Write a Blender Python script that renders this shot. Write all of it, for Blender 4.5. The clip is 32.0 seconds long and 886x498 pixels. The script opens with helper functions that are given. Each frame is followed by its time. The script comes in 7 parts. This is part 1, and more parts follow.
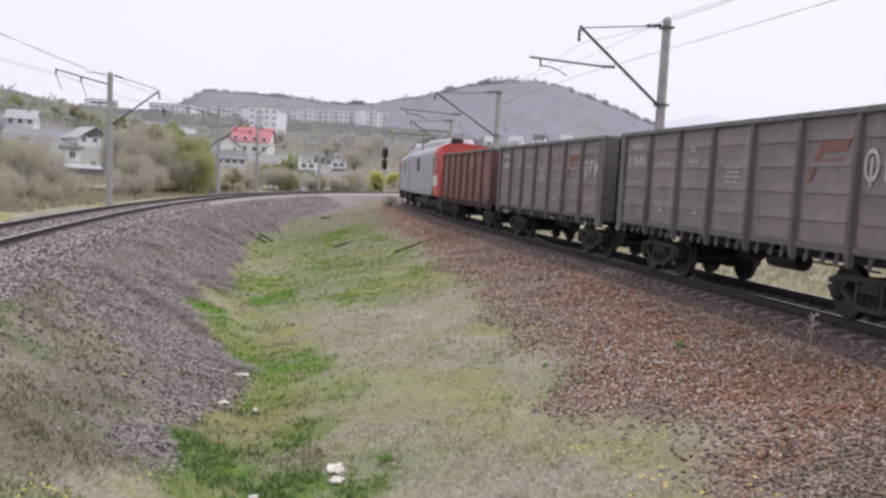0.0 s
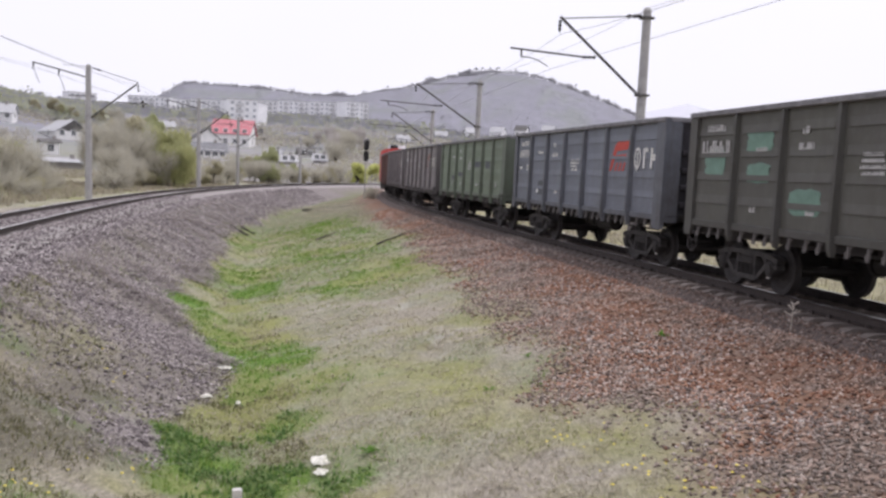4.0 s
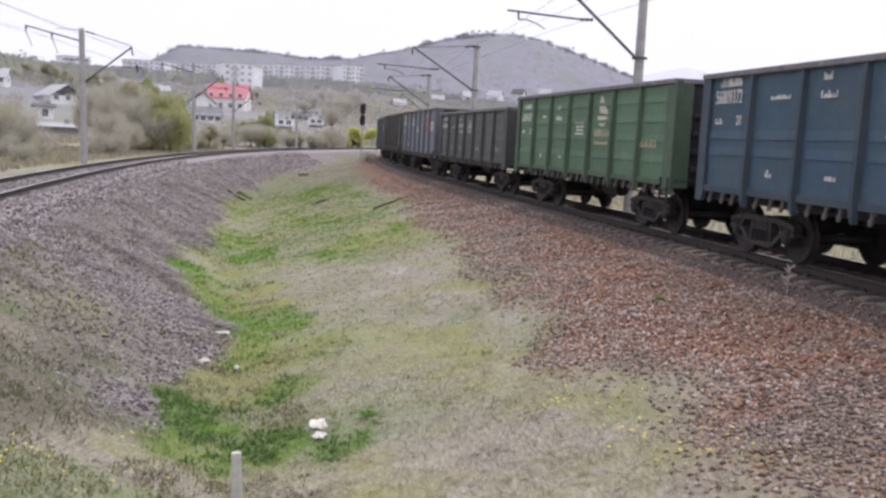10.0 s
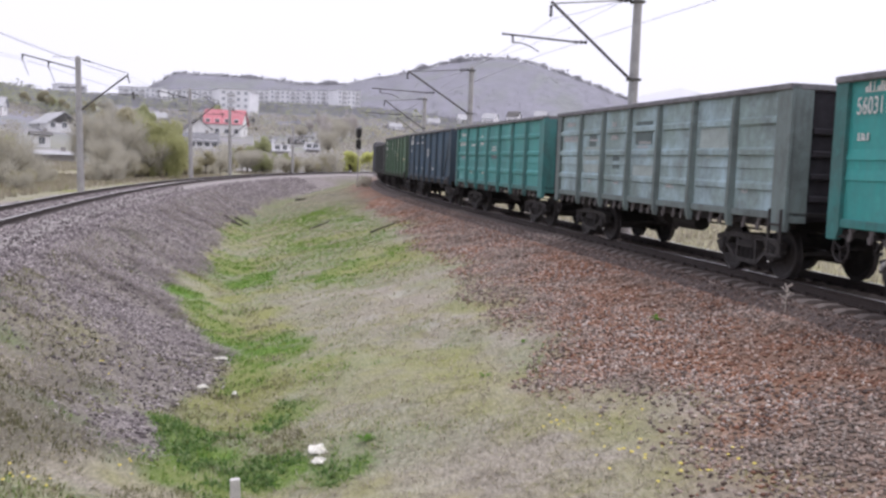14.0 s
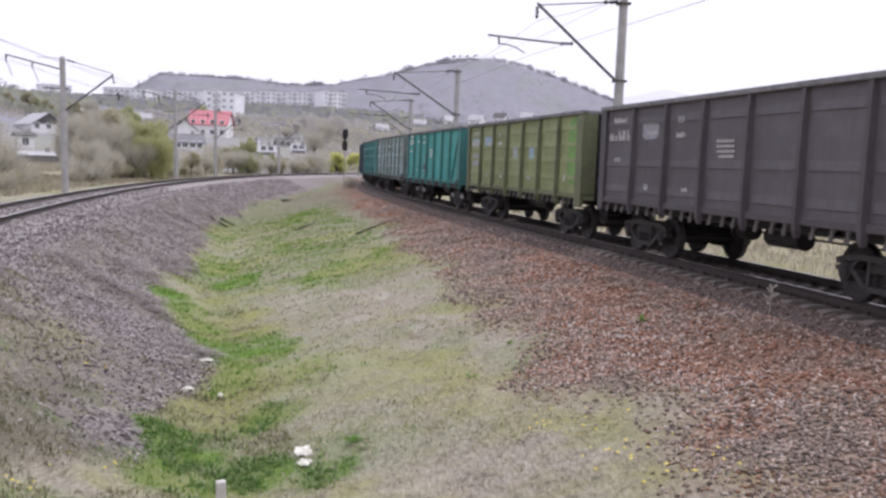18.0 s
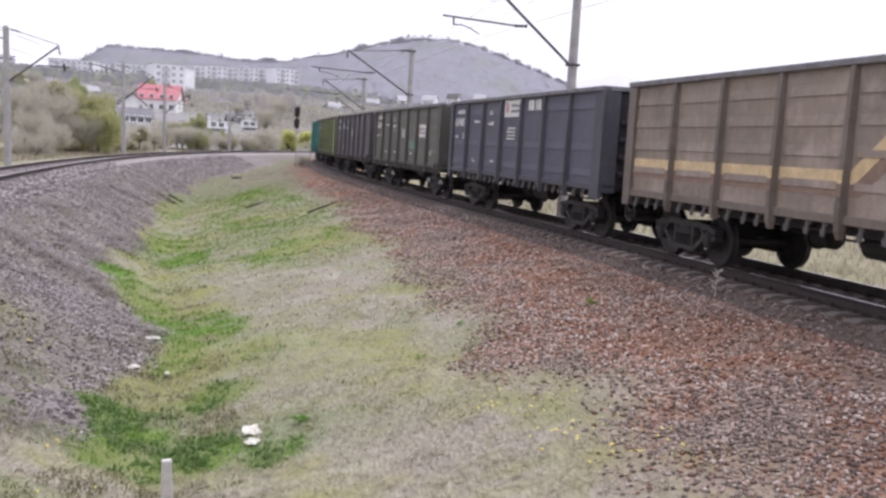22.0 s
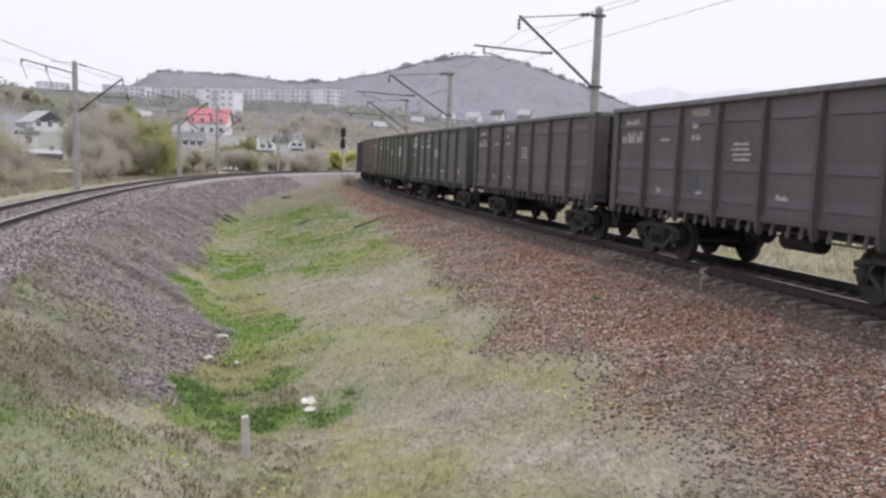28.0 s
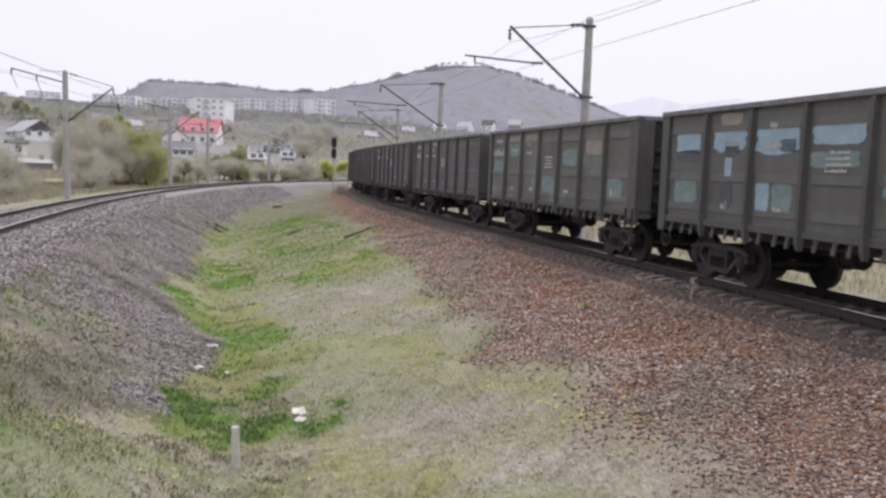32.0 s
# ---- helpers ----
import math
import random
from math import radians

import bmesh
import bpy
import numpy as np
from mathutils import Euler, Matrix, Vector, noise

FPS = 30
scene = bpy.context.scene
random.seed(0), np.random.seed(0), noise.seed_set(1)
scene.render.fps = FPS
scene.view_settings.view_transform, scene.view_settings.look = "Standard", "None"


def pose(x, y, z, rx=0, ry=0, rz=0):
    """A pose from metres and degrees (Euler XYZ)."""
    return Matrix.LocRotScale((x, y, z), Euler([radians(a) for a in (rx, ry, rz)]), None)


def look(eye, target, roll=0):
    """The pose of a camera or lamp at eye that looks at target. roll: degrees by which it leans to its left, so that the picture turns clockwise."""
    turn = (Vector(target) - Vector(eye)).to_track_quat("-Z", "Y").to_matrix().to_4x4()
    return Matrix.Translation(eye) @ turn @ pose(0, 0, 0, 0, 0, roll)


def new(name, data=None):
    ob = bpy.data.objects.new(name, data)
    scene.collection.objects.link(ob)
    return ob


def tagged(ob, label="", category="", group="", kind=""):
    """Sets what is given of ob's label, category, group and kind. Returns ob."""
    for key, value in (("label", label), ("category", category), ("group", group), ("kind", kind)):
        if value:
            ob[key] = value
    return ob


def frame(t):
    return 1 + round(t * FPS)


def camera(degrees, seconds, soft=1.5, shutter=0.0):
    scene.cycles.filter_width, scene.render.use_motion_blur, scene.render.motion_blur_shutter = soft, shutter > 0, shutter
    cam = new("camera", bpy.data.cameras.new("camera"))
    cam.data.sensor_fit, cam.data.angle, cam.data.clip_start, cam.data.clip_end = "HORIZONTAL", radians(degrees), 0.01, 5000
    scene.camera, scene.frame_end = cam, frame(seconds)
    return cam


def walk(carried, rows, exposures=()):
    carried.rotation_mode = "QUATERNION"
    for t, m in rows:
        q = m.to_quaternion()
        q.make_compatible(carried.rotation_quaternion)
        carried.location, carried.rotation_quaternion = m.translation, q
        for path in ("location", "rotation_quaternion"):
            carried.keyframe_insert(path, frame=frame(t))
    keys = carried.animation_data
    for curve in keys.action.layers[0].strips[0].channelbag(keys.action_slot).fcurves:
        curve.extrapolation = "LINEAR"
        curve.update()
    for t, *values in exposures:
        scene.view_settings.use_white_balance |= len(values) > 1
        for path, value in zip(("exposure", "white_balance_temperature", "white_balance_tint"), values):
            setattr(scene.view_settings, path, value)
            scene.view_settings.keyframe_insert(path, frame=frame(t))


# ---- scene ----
cam = camera(50.0, 32.0, soft=2.7, shutter=0.1)
walk(cam, [
    (0.0, pose(0, 0, 1.948, 86.03, -3.32, 0.05)),
    (0.5, pose(0, 0, 1.948, 85.97, -3.23, -0.40)),
    (1.0, pose(0, 0, 1.948, 85.41, -3.27, -0.84)),
    (1.5, pose(0, 0, 1.948, 85.22, -3.10, -0.59)),
    (2.0, pose(0, 0, 1.948, 85.13, -3.15, -1.06)),
    (2.5, pose(0, 0, 1.948, 84.96, -3.33, -1.09)),
    (4.5, pose(0, 0, 1.948, 85.69, -2.80, -1.16)),
    (5.0, pose(0, 0, 1.948, 85.47, -2.84, -1.59)),
    (5.5, pose(0, 0, 1.948, 85.11, -2.85, -1.89)),
    (6.0, pose(0, 0, 1.948, 85.17, -2.98, -1.49)),
    (6.5, pose(0, 0, 1.948, 84.60, -2.92, -0.99)),
    (7.0, pose(0, 0, 1.948, 84.28, -2.85, -0.87)),
    (7.5, pose(0, 0, 1.948, 84.55, -2.68, -0.80)),
    (8.0, pose(0, 0, 1.948, 84.37, -2.81, -0.92)),
    (8.5, pose(0, 0, 1.948, 84.55, -2.78, -0.43)),
    (9.0, pose(0, 0, 1.948, 84.15, -2.53, -0.64)),
    (9.5, pose(0, 0, 1.948, 83.27, -2.81, -1.11)),
    (10.0, pose(0, 0, 1.948, 83.44, -2.85, -1.24)),
    (10.5, pose(0, 0, 1.948, 83.73, -2.76, -1.49)),
    (11.0, pose(0, 0, 1.948, 84.73, -2.62, -1.37)),
    (11.5, pose(0, 0, 1.948, 85.23, -2.49, -1.47)),
    (12.0, pose(0, 0, 1.948, 85.05, -2.39, -1.69)),
    (12.5, pose(0, 0, 1.948, 84.96, -2.33, -1.99)),
    (13.0, pose(0, 0, 1.948, 85.07, -2.14, -1.92)),
    (13.5, pose(0, 0, 1.948, 84.74, -2.20, -1.89)),
    (14.0, pose(0, 0, 1.948, 84.83, -2.18, -1.47)),
    (14.5, pose(0, 0, 1.948, 84.67, -2.37, -1.35)),
    (16.5, pose(0, 0, 1.948, 84.97, -1.84, -1.04)),
    (17.0, pose(0, 0, 1.948, 85.04, -1.63, -1.59)),
    (17.5, pose(0, 0, 1.948, 84.94, -2.02, -1.95)),
    (18.0, pose(0, 0, 1.948, 84.93, -2.21, -2.29)),
    (18.5, pose(0, 0, 1.948, 84.92, -2.07, -1.71)),
    (19.0, pose(0, 0, 1.948, 84.73, -2.22, -1.90)),
    (19.5, pose(0, 0, 1.948, 84.76, -2.13, -1.81)),
    (20.0, pose(0, 0, 1.948, 84.56, -2.10, -2.39)),
    (20.5, pose(0, 0, 1.948, 84.70, -3.01, -2.78)),
    (21.0, pose(0, 0, 1.948, 84.45, -3.70, -4.61)),
    (21.5, pose(0, 0, 1.948, 84.18, -3.80, -5.48)),
    (22.0, pose(0, 0, 1.948, 83.90, -3.35, -5.13)),
    (22.5, pose(0, 0, 1.948, 83.84, -3.06, -4.89)),
    (23.0, pose(0, 0, 1.948, 83.94, -2.72, -4.11)),
    (23.5, pose(0, 0, 1.948, 84.37, -2.96, -4.57)),
    (24.0, pose(0, 0, 1.948, 84.60, -3.06, -4.39)),
    (24.5, pose(0, 0, 1.948, 86.75, -2.12, -3.10)),
    (25.0, pose(0.052, -0.78, 1.977, 86.17, -1.82, -2.03)),
    (25.5, pose(0.2, -3, 2.06, 86.18, -1.33, -1.51)),
    (27.5, pose(0.2, -3, 2.06, 85.36, -2.11, -1.84)),
    (28.0, pose(0.2, -3, 2.06, 84.75, -2.18, -2.40)),
    (28.5, pose(0.2, -3, 2.06, 84.98, -2.17, -2.47)),
    (29.0, pose(0.2, -3, 2.06, 84.93, -2.28, -3.19)),
    (29.5, pose(0.2, -3, 2.06, 84.69, -2.18, -3.72)),
    (30.0, pose(0.2, -3, 2.06, 84.86, -2.19, -3.44)),
    (30.5, pose(0.2, -3, 2.06, 84.83, -2.22, -3.42)),
    (31.0, pose(0.2, -3, 2.06, 85.30, -1.99, -3.44)),
    (31.5, pose(0.2, -3, 2.06, 85.87, -1.95, -3.10)),
    (32.0, pose(0.2, -3, 2.06, 85.35, -2.23, -2.94)),
], exposures=[(0, 0.06, 6500, 14), (1, 0.12, 6480, 14), (2.5, 0.14, 6450, 15), (6, 0.17, 6430, 15), (12, 0.2, 6300, 16.5), (20, 0.25, 6270, 18), (23, 0.36, 6300, 17),
              (24.3, 0.32, 6330, 17), (25.2, 0.08, 6450, 14), (28, 0.1, 6470, 13), (32, 0.1, 6470, 13)])

# ---- world and light: a bright overcast spring day ----
world = bpy.data.worlds.new("world")
scene.world = world
world.use_nodes = True
_wn = world.node_tree.nodes
_sky = _wn.new("ShaderNodeTexSky")
_sky.sky_type = "NISHITA"
_sky.sun_disc = False
_sky.sun_elevation = radians(69)
_sky.sun_rotation = radians(56)
_sky.air_density, _sky.dust_density, _sky.ozone_density = 1.0, 9.0, 0.6
# an even layer of thin cloud lies over the clear sky
_wl = world.node_tree.links
_wt = _wn.new("ShaderNodeTexCoord")
_cl = _wn.new("ShaderNodeTexNoise")
_cl.inputs["Scale"].default_value, _cl.inputs["Detail"].default_value = 1.6, 5
_wl.new(_wt.outputs["Generated"], _cl.inputs["Vector"])
_cm = _wn.new("ShaderNodeMix")
_cm.data_type = "RGBA"
_cm.inputs["A"].default_value, _cm.inputs["B"].default_value = (0.86, 0.872, 0.985, 1), (0.985, 0.99, 1.06, 1)
_wl.new(_cl.outputs["Fac"], _cm.inputs["Factor"])
_sc = _wn.new("ShaderNodeMix")
_sc.data_type, _sc.blend_type = "RGBA", "MIX"
_sc.inputs["Factor"].default_value = 0.92
_sk = _wn.new("ShaderNodeVectorMath")
_sk.operation = "SCALE"
_sk.inputs["Scale"].default_value = 0.12
_wl.new(_sky.outputs[0], _sk.inputs[0])
_wl.new(_sk.outputs[0], _sc.inputs["A"])
_wl.new(_cm.outputs["Result"], _sc.inputs["B"])
_wl.new(_sc.outputs["Result"], _wn["Background"].inputs["Color"])
_wn["Background"].inputs["Strength"].default_value = 1.0

sun_data = bpy.data.lights.new("sun", "SUN")
sun_data.energy, sun_data.angle, sun_data.color = 1.7, radians(40), (1.0, 0.985, 0.97)
sun = new("sun", sun_data)
sun.matrix_world = look((0, 0, 0), (-0.30, -0.20, -0.93))

# ---- materials ----
def nodes_of(name):
    m = bpy.data.materials.new(name)
    m.use_nodes = True
    n = m.node_tree.nodes
    return m, n, m.node_tree.links, n["Principled BSDF"]


def mix_rgb(n, l, fac, a, b):
    x = n.new("ShaderNodeMix")
    x.data_type = "RGBA"
    for sock, v in ((x.inputs["Factor"], fac), (x.inputs["A"], a), (x.inputs["B"], b)):
        if hasattr(v, "links"):
            l.new(v, sock)
        else:
            sock.default_value = (*v, 1) if isinstance(v, tuple) and len(v) == 3 else v
    return x.outputs["Result"]


def noise_tex(n, l, scale, detail=4, rough=0.6, vec=None, out="Fac"):
    x = n.new("ShaderNodeTexNoise")
    x.inputs["Scale"].default_value = scale
    x.inputs["Detail"].default_value = detail
    x.inputs["Roughness"].default_value = rough
    if vec is not None:
        l.new(vec, x.inputs["Vector"])
    return x.outputs[out]


def ramp(n, l, fac, a, b):
    x = n.new("ShaderNodeMapRange")
    x.inputs["From Min"].default_value, x.inputs["From Max"].default_value = a, b
    l.new(fac, x.inputs["Value"])
    return x.outputs["Result"]


def bump(n, l, bsdf, height, strength, dist=0.02):
    x = n.new("ShaderNodeBump")
    x.inputs["Strength"].default_value, x.inputs["Distance"].default_value = strength, dist
    l.new(height, x.inputs["Height"])
    l.new(x.outputs[0], bsdf.inputs["Normal"])


def simple(name, col, rough=0.7, metal=0.0, var=0.25, scale=6.0, bumpy=0.15, col2=None):
    """A plain surface with a coarse and a fine variation."""
    m, n, l, b = nodes_of(name)
    tc = n.new("ShaderNodeTexCoord").outputs["Object"]
    f = noise_tex(n, l, scale, 6, 0.65, tc)
    g = noise_tex(n, l, scale * 9, 3, 0.6, tc)
    dark = tuple(c * (1 - var) for c in col)
    light = tuple(min(1, c * (1 + var)) for c in (col2 or col))
    c = mix_rgb(n, l, ramp(n, l, f, 0.3, 0.7), dark, light)
    c = mix_rgb(n, l, ramp(n, l, g, 0.45, 0.8), c, tuple(x * 0.8 for x in col))
    l.new(c, b.inputs["Base Color"])
    b.inputs["Roughness"].default_value, b.inputs["Metallic"].default_value = rough, metal
    if bumpy:
        bump(n, l, b, g, bumpy)
    return m


def paint(name, col, grime=0.5, rust=0.25, patch=None, patch_amount=0.5):
    """Wagon paint: faded coat, streaks of dirt running down, rust blooms, optional lighter touch-up patches."""
    m, n, l, b = nodes_of(name)
    geo = n.new("ShaderNodeNewGeometry")
    tc = n.new("ShaderNodeTexCoord").outputs["Object"]
    info = n.new("ShaderNodeObjectInfo").outputs["Random"]
    off = n.new("ShaderNodeVectorMath")
    off.operation = "MULTIPLY_ADD"
    cx = n.new("ShaderNodeCombineXYZ")
    for i in range(3):
        l.new(info, cx.inputs[i])
    l.new(cx.outputs[0], off.inputs[0])
    off.inputs[1].default_value = (37, 51, 23)
    l.new(tc, off.inputs[2])
    v = off.outputs[0]
    stretch = n.new("ShaderNodeMapping")
    stretch.inputs["Scale"].default_value = (3.2, 3.2, 0.5)
    l.new(v, stretch.inputs["Vector"])
    streak = noise_tex(n, l, 2.2, 5, 0.7, stretch.outputs[0])
    big = noise_tex(n, l, 0.9, 4, 0.6, v)
    fine = noise_tex(n, l, 18, 4, 0.65, v)
    col = tuple(c * 0.98 for c in col)
    faded = tuple(c * 0.8 + 0.035 for c in col)
    c = mix_rgb(n, l, ramp(n, l, big, 0.35, 0.65), col, faded)
    if patch:
        pn = noise_tex(n, l, 0.8, 6, 0.72, v)
        c = mix_rgb(n, l, ramp(n, l, pn, 0.93 - patch_amount, 1.09 - patch_amount), c, patch)
    gfac = n.new("ShaderNodeMath")
    gfac.operation = "MULTIPLY"
    l.new(ramp(n, l, streak, 0.42, 0.75), gfac.inputs[0])
    gfac.inputs[1].default_value = grime * 0.6
    c = mix_rgb(n, l, gfac.outputs[0], c, (0.075, 0.062, 0.055))
    # soot in broad ragged smears, pale dust washed over it, and sheets that weathered unevenly
    smear = noise_tex(n, l, 0.55, 7, 0.78, v)
    mf = n.new("ShaderNodeMath")
    mf.operation = "MULTIPLY"
    l.new(ramp(n, l, smear, 0.48, 0.72), mf.inputs[0])
    mf.inputs[1].default_value = min(0.75, grime * 1.1)
    c = mix_rgb(n, l, mf.outputs[0], c, (0.06, 0.054, 0.052))
    wash = n.new("ShaderNodeMapping")
    wash.inputs["Scale"].default_value = (1.6, 1.6, 0.35)
    l.new(v, wash.inputs["Vector"])
    df = n.new("ShaderNodeMath")
    df.operation = "MULTIPLY"
    l.new(ramp(n, l, noise_tex(n, l, 1.3, 6, 0.75, wash.outputs[0]), 0.5, 0.75), df.inputs[0])
    df.inputs[1].default_value = 0.3
    c = mix_rgb(n, l, df.outputs[0], c, tuple(0.6 * x + 0.10 for x in col))
    c = mix_rgb(n, l, ramp(n, l, info, 0.3, 2.2), c, tuple(0.55 * x + 0.02 for x in col))
    scuff = noise_tex(n, l, 5.5, 6, 0.75, v)
    sf = n.new("ShaderNodeMath")
    sf.operation = "MULTIPLY"
    l.new(ramp(n, l, scuff, 0.52, 0.7), sf.inputs[0])
    sf.inputs[1].default_value = 0.35
    c = mix_rgb(n, l, sf.outputs[0], c, tuple(min(1, x * 1.25 + 0.035) for x in col))
    rf = n.new("ShaderNodeMath")
    rf.operation = "MULTIPLY"
    l.new(ramp(n, l, fine, 0.6, 0.75), rf.inputs[0])
    rf.inputs[1].default_value = rust
    c = mix_rgb(n, l, rf.outputs[0], c, (0.12, 0.055, 0.035))
    l.new(c, b.inputs["Base Color"])
    b.inputs["Roughness"].default_value = 0.62
    b.inputs["Specular IOR Level"].default_value = 0.35
    bump(n, l, b, big, 0.35, 0.03)
    return m


M_dark = simple("grimy_black_steel", (0.020, 0.017, 0.016), 0.75, 0.0, 0.4, 5)
M_bogie = simple("dusty_brown_steel", (0.03, 0.026, 0.025), 0.85, 0.0, 0.45, 6)
# wagon ends: soot and the shade of the gaps, both in this near-black
M_end = simple("shaded_sooty_end_wall", (0.03, 0.027, 0.032), 0.85, 0.0, 0.5, 2)
M_wheel = simple("wheel_steel", (0.036, 0.031, 0.030), 0.7, 0.2, 0.3, 7)
M_tread = simple("bright_tread_steel", (0.45, 0.43, 0.41), 0.3, 0.9, 0.1, 9)
M_rail = simple("rusty_rail_steel", (0.046, 0.034, 0.030), 0.7, 0.2, 0.3, 8)
M_railtop = simple("worn_rail_head", (0.62, 0.60, 0.58), 0.28, 0.9, 0.15, 8)
M_concrete = simple("weathered_concrete", (0.39, 0.378, 0.37), 0.9, 0.0, 0.22, 3)
M_frame = simple("dusty_cast_steel", (0.05, 0.045, 0.043), 0.85, 0.0, 0.5, 7)
M_latch = simple("dusty_grey_latches", (0.115, 0.105, 0.1), 0.85, 0.0, 0.4, 7)
M_sleeper = simple("stained_sleeper_concrete", (0.19, 0.158, 0.14), 0.92, 0.0, 0.3, 5)
M_steelgrey = simple("weathered_bracket_steel", (0.10, 0.095, 0.09), 0.6, 0.3, 0.25, 8)
M_wire = simple("wire_dark", (0.30, 0.30, 0.31), 0.5, 0.4, 0.1, 4, 0)
M_wood = simple("weathered_wood", (0.19, 0.15, 0.115), 0.85, 0.0, 0.3, 7)
M_white = simple("white_marking_paint", (0.70, 0.69, 0.66), 0.7, 0.0, 0.12, 14, 0)
M_whitewash = simple("whitewashed_wall", (0.82, 0.81, 0.79), 0.9, 0.0, 0.12, 0.8)
M_redpaint = simple("red_marking_paint", (0.52, 0.07, 0.05), 0.7, 0.0, 0.2, 9, 0)


# ---- building helpers ----
MESHES = {}


def mesh_of(verts, faces, name="mesh", smooth=False):
    me = bpy.data.meshes.new(name)
    me.from_pydata(verts, [], faces)
    me.update()
    if smooth:
        me.polygons.foreach_set("use_smooth", [True] * len(me.polygons))
    return me


def mesh_arrays(V, F, name):
    """A mesh from arrays: corners (n, 3) and faces (m, k) of one size."""
    me = bpy.data.meshes.new(name)
    V, F = np.asarray(V, np.float32), np.asarray(F, np.int32)
    me.vertices.add(len(V))
    me.vertices.foreach_set("co", V.ravel())
    me.loops.add(F.size)
    me.loops.foreach_set("vertex_index", F.ravel())
    me.polygons.add(len(F))
    me.polygons.foreach_set("loop_start", np.arange(0, F.size, F.shape[1], dtype=np.int32))
    me.update(calc_edges=True)
    return me


def part(name, data, material, parent=None, label="", m=None):
    """Links a bmesh or mesh as one mesh object under its thing; the material sits on the object, so alike parts share mesh data."""
    if isinstance(data, bmesh.types.BMesh):
        me = bpy.data.meshes.new(name)
        data.to_mesh(me)
        data.free()
    else:
        me = data
    if not me.materials:
        me.materials.append(None)
    ob = new(name, me)
    ob.material_slots[0].link = "OBJECT"
    ob.material_slots[0].material = material
    if parent is not None:
        ob.parent = parent
    if m is not None:
        ob.matrix_basis = m
    if label:
        tagged(ob, label)
    return ob


def box(bm, x0, x1, y0, y1, z0, z1, bevel=0.0):
    r = bmesh.ops.create_cube(bm, size=1)
    vs = r["verts"]
    bmesh.ops.scale(bm, vec=(x1 - x0, y1 - y0, z1 - z0), verts=vs)
    bmesh.ops.translate(bm, vec=((x0 + x1) / 2, (y0 + y1) / 2, (z0 + z1) / 2), verts=vs)
    if bevel:
        es = list({e for v in vs for e in v.link_edges})
        bmesh.ops.bevel(bm, geom=es, offset=bevel, segments=1, affect="EDGES")
    return bm


def cyl(bm, p, q, r, seg=10, r2=None):
    """A tapered rod from p to q."""
    p, q = Vector(p), Vector(q)
    d = q - p
    m = Matrix.Translation((p + q) / 2) @ d.to_track_quat("Z", "Y").to_matrix().to_4x4()
    bmesh.ops.create_cone(bm, cap_ends=True, segments=seg, radius1=r, radius2=r if r2 is None else r2, depth=d.length, matrix=m)
    return bm


def shape(f):
    """One mesh per builder, shared by all that use it."""
    def get(*a):
        k = (f, a)
        if k not in MESHES:
            bm = bmesh.new()
            f(bm, *a)
            me = bpy.data.meshes.new("shape")
            bm.to_mesh(me)
            bm.free()
            me.materials.append(None)
            MESHES[k] = me
        return MESHES[k]
    return get


def prism(name, outline, depth):
    """An outline in x, z given depth along y."""
    k = len(outline)
    v = [(x, 0.0, z) for x, z in outline] + [(x, depth, z) for x, z in outline]
    f = [tuple(range(k)), tuple(range(2 * k - 1, k - 1, -1))]
    f += [(i, i + k, (i + 1) % k + k, (i + 1) % k) for i in range(k)]
    return mesh_of(v, f, name)


# ---- the two lines: plan of the tracks ----
def track_line(c, ym, kappa, y0=-8.0, n=480):
    """Centre line: straight behind y0, a polynomial to ym, then a steady right-hand curve."""
    def xv(y):
        u = y / 50
        return c[0] + c[1] * u + c[2] * u ** 2 + c[3] * u ** 3 + c[4] * u ** 4

    def dx(y):
        u = y / 50
        return (c[1] + 2 * c[2] * u + 3 * c[3] * u ** 2 + 4 * c[4] * u ** 3) / 50
    p = []
    k = math.hypot(1, dx(y0))
    for s in range(340, 0, -1):
        p.append((xv(y0) - s * dx(y0) / k, y0 - s / k))
    y = y0
    while y < ym:
        p.append((xv(y), y))
        y += 0.5
    x, th = xv(ym), math.atan(dx(ym))
    for i in range(n):
        p.append((x, y))
        th += kappa
        x += math.sin(th)
        y += math.cos(th)
    p = np.array(p)
    s = np.concatenate([[0], np.cumsum(np.hypot(*np.diff(p, axis=0).T))])
    near = int(np.argmin(np.hypot(p[:, 0] - xv(0), p[:, 1])))
    return p, s - s[near]


LINE_R = track_line((10.633, -6.511, -5.223, 3.722, -0.607), 92.0, 1 / 280)
LINE_L = track_line((-6.38, -12.182, 2.897, 0.264, 0.0), 112.0, 1 / 330)


def on_line(line, s, off=0.0):
    """Place and heading (radians from +y, to the right) at s along a line, off metres to its left."""
    p, ss = line
    a = np.array([np.interp(s - 0.4, ss, p[:, i]) for i in (0, 1)])
    b = np.array([np.interp(s + 0.4, ss, p[:, i]) for i in (0, 1)])
    d = (b - a) / np.hypot(*(b - a))
    m = (a + b) / 2
    return m[0] - off * d[1], m[1] + off * d[0], math.atan2(d[0], d[1])


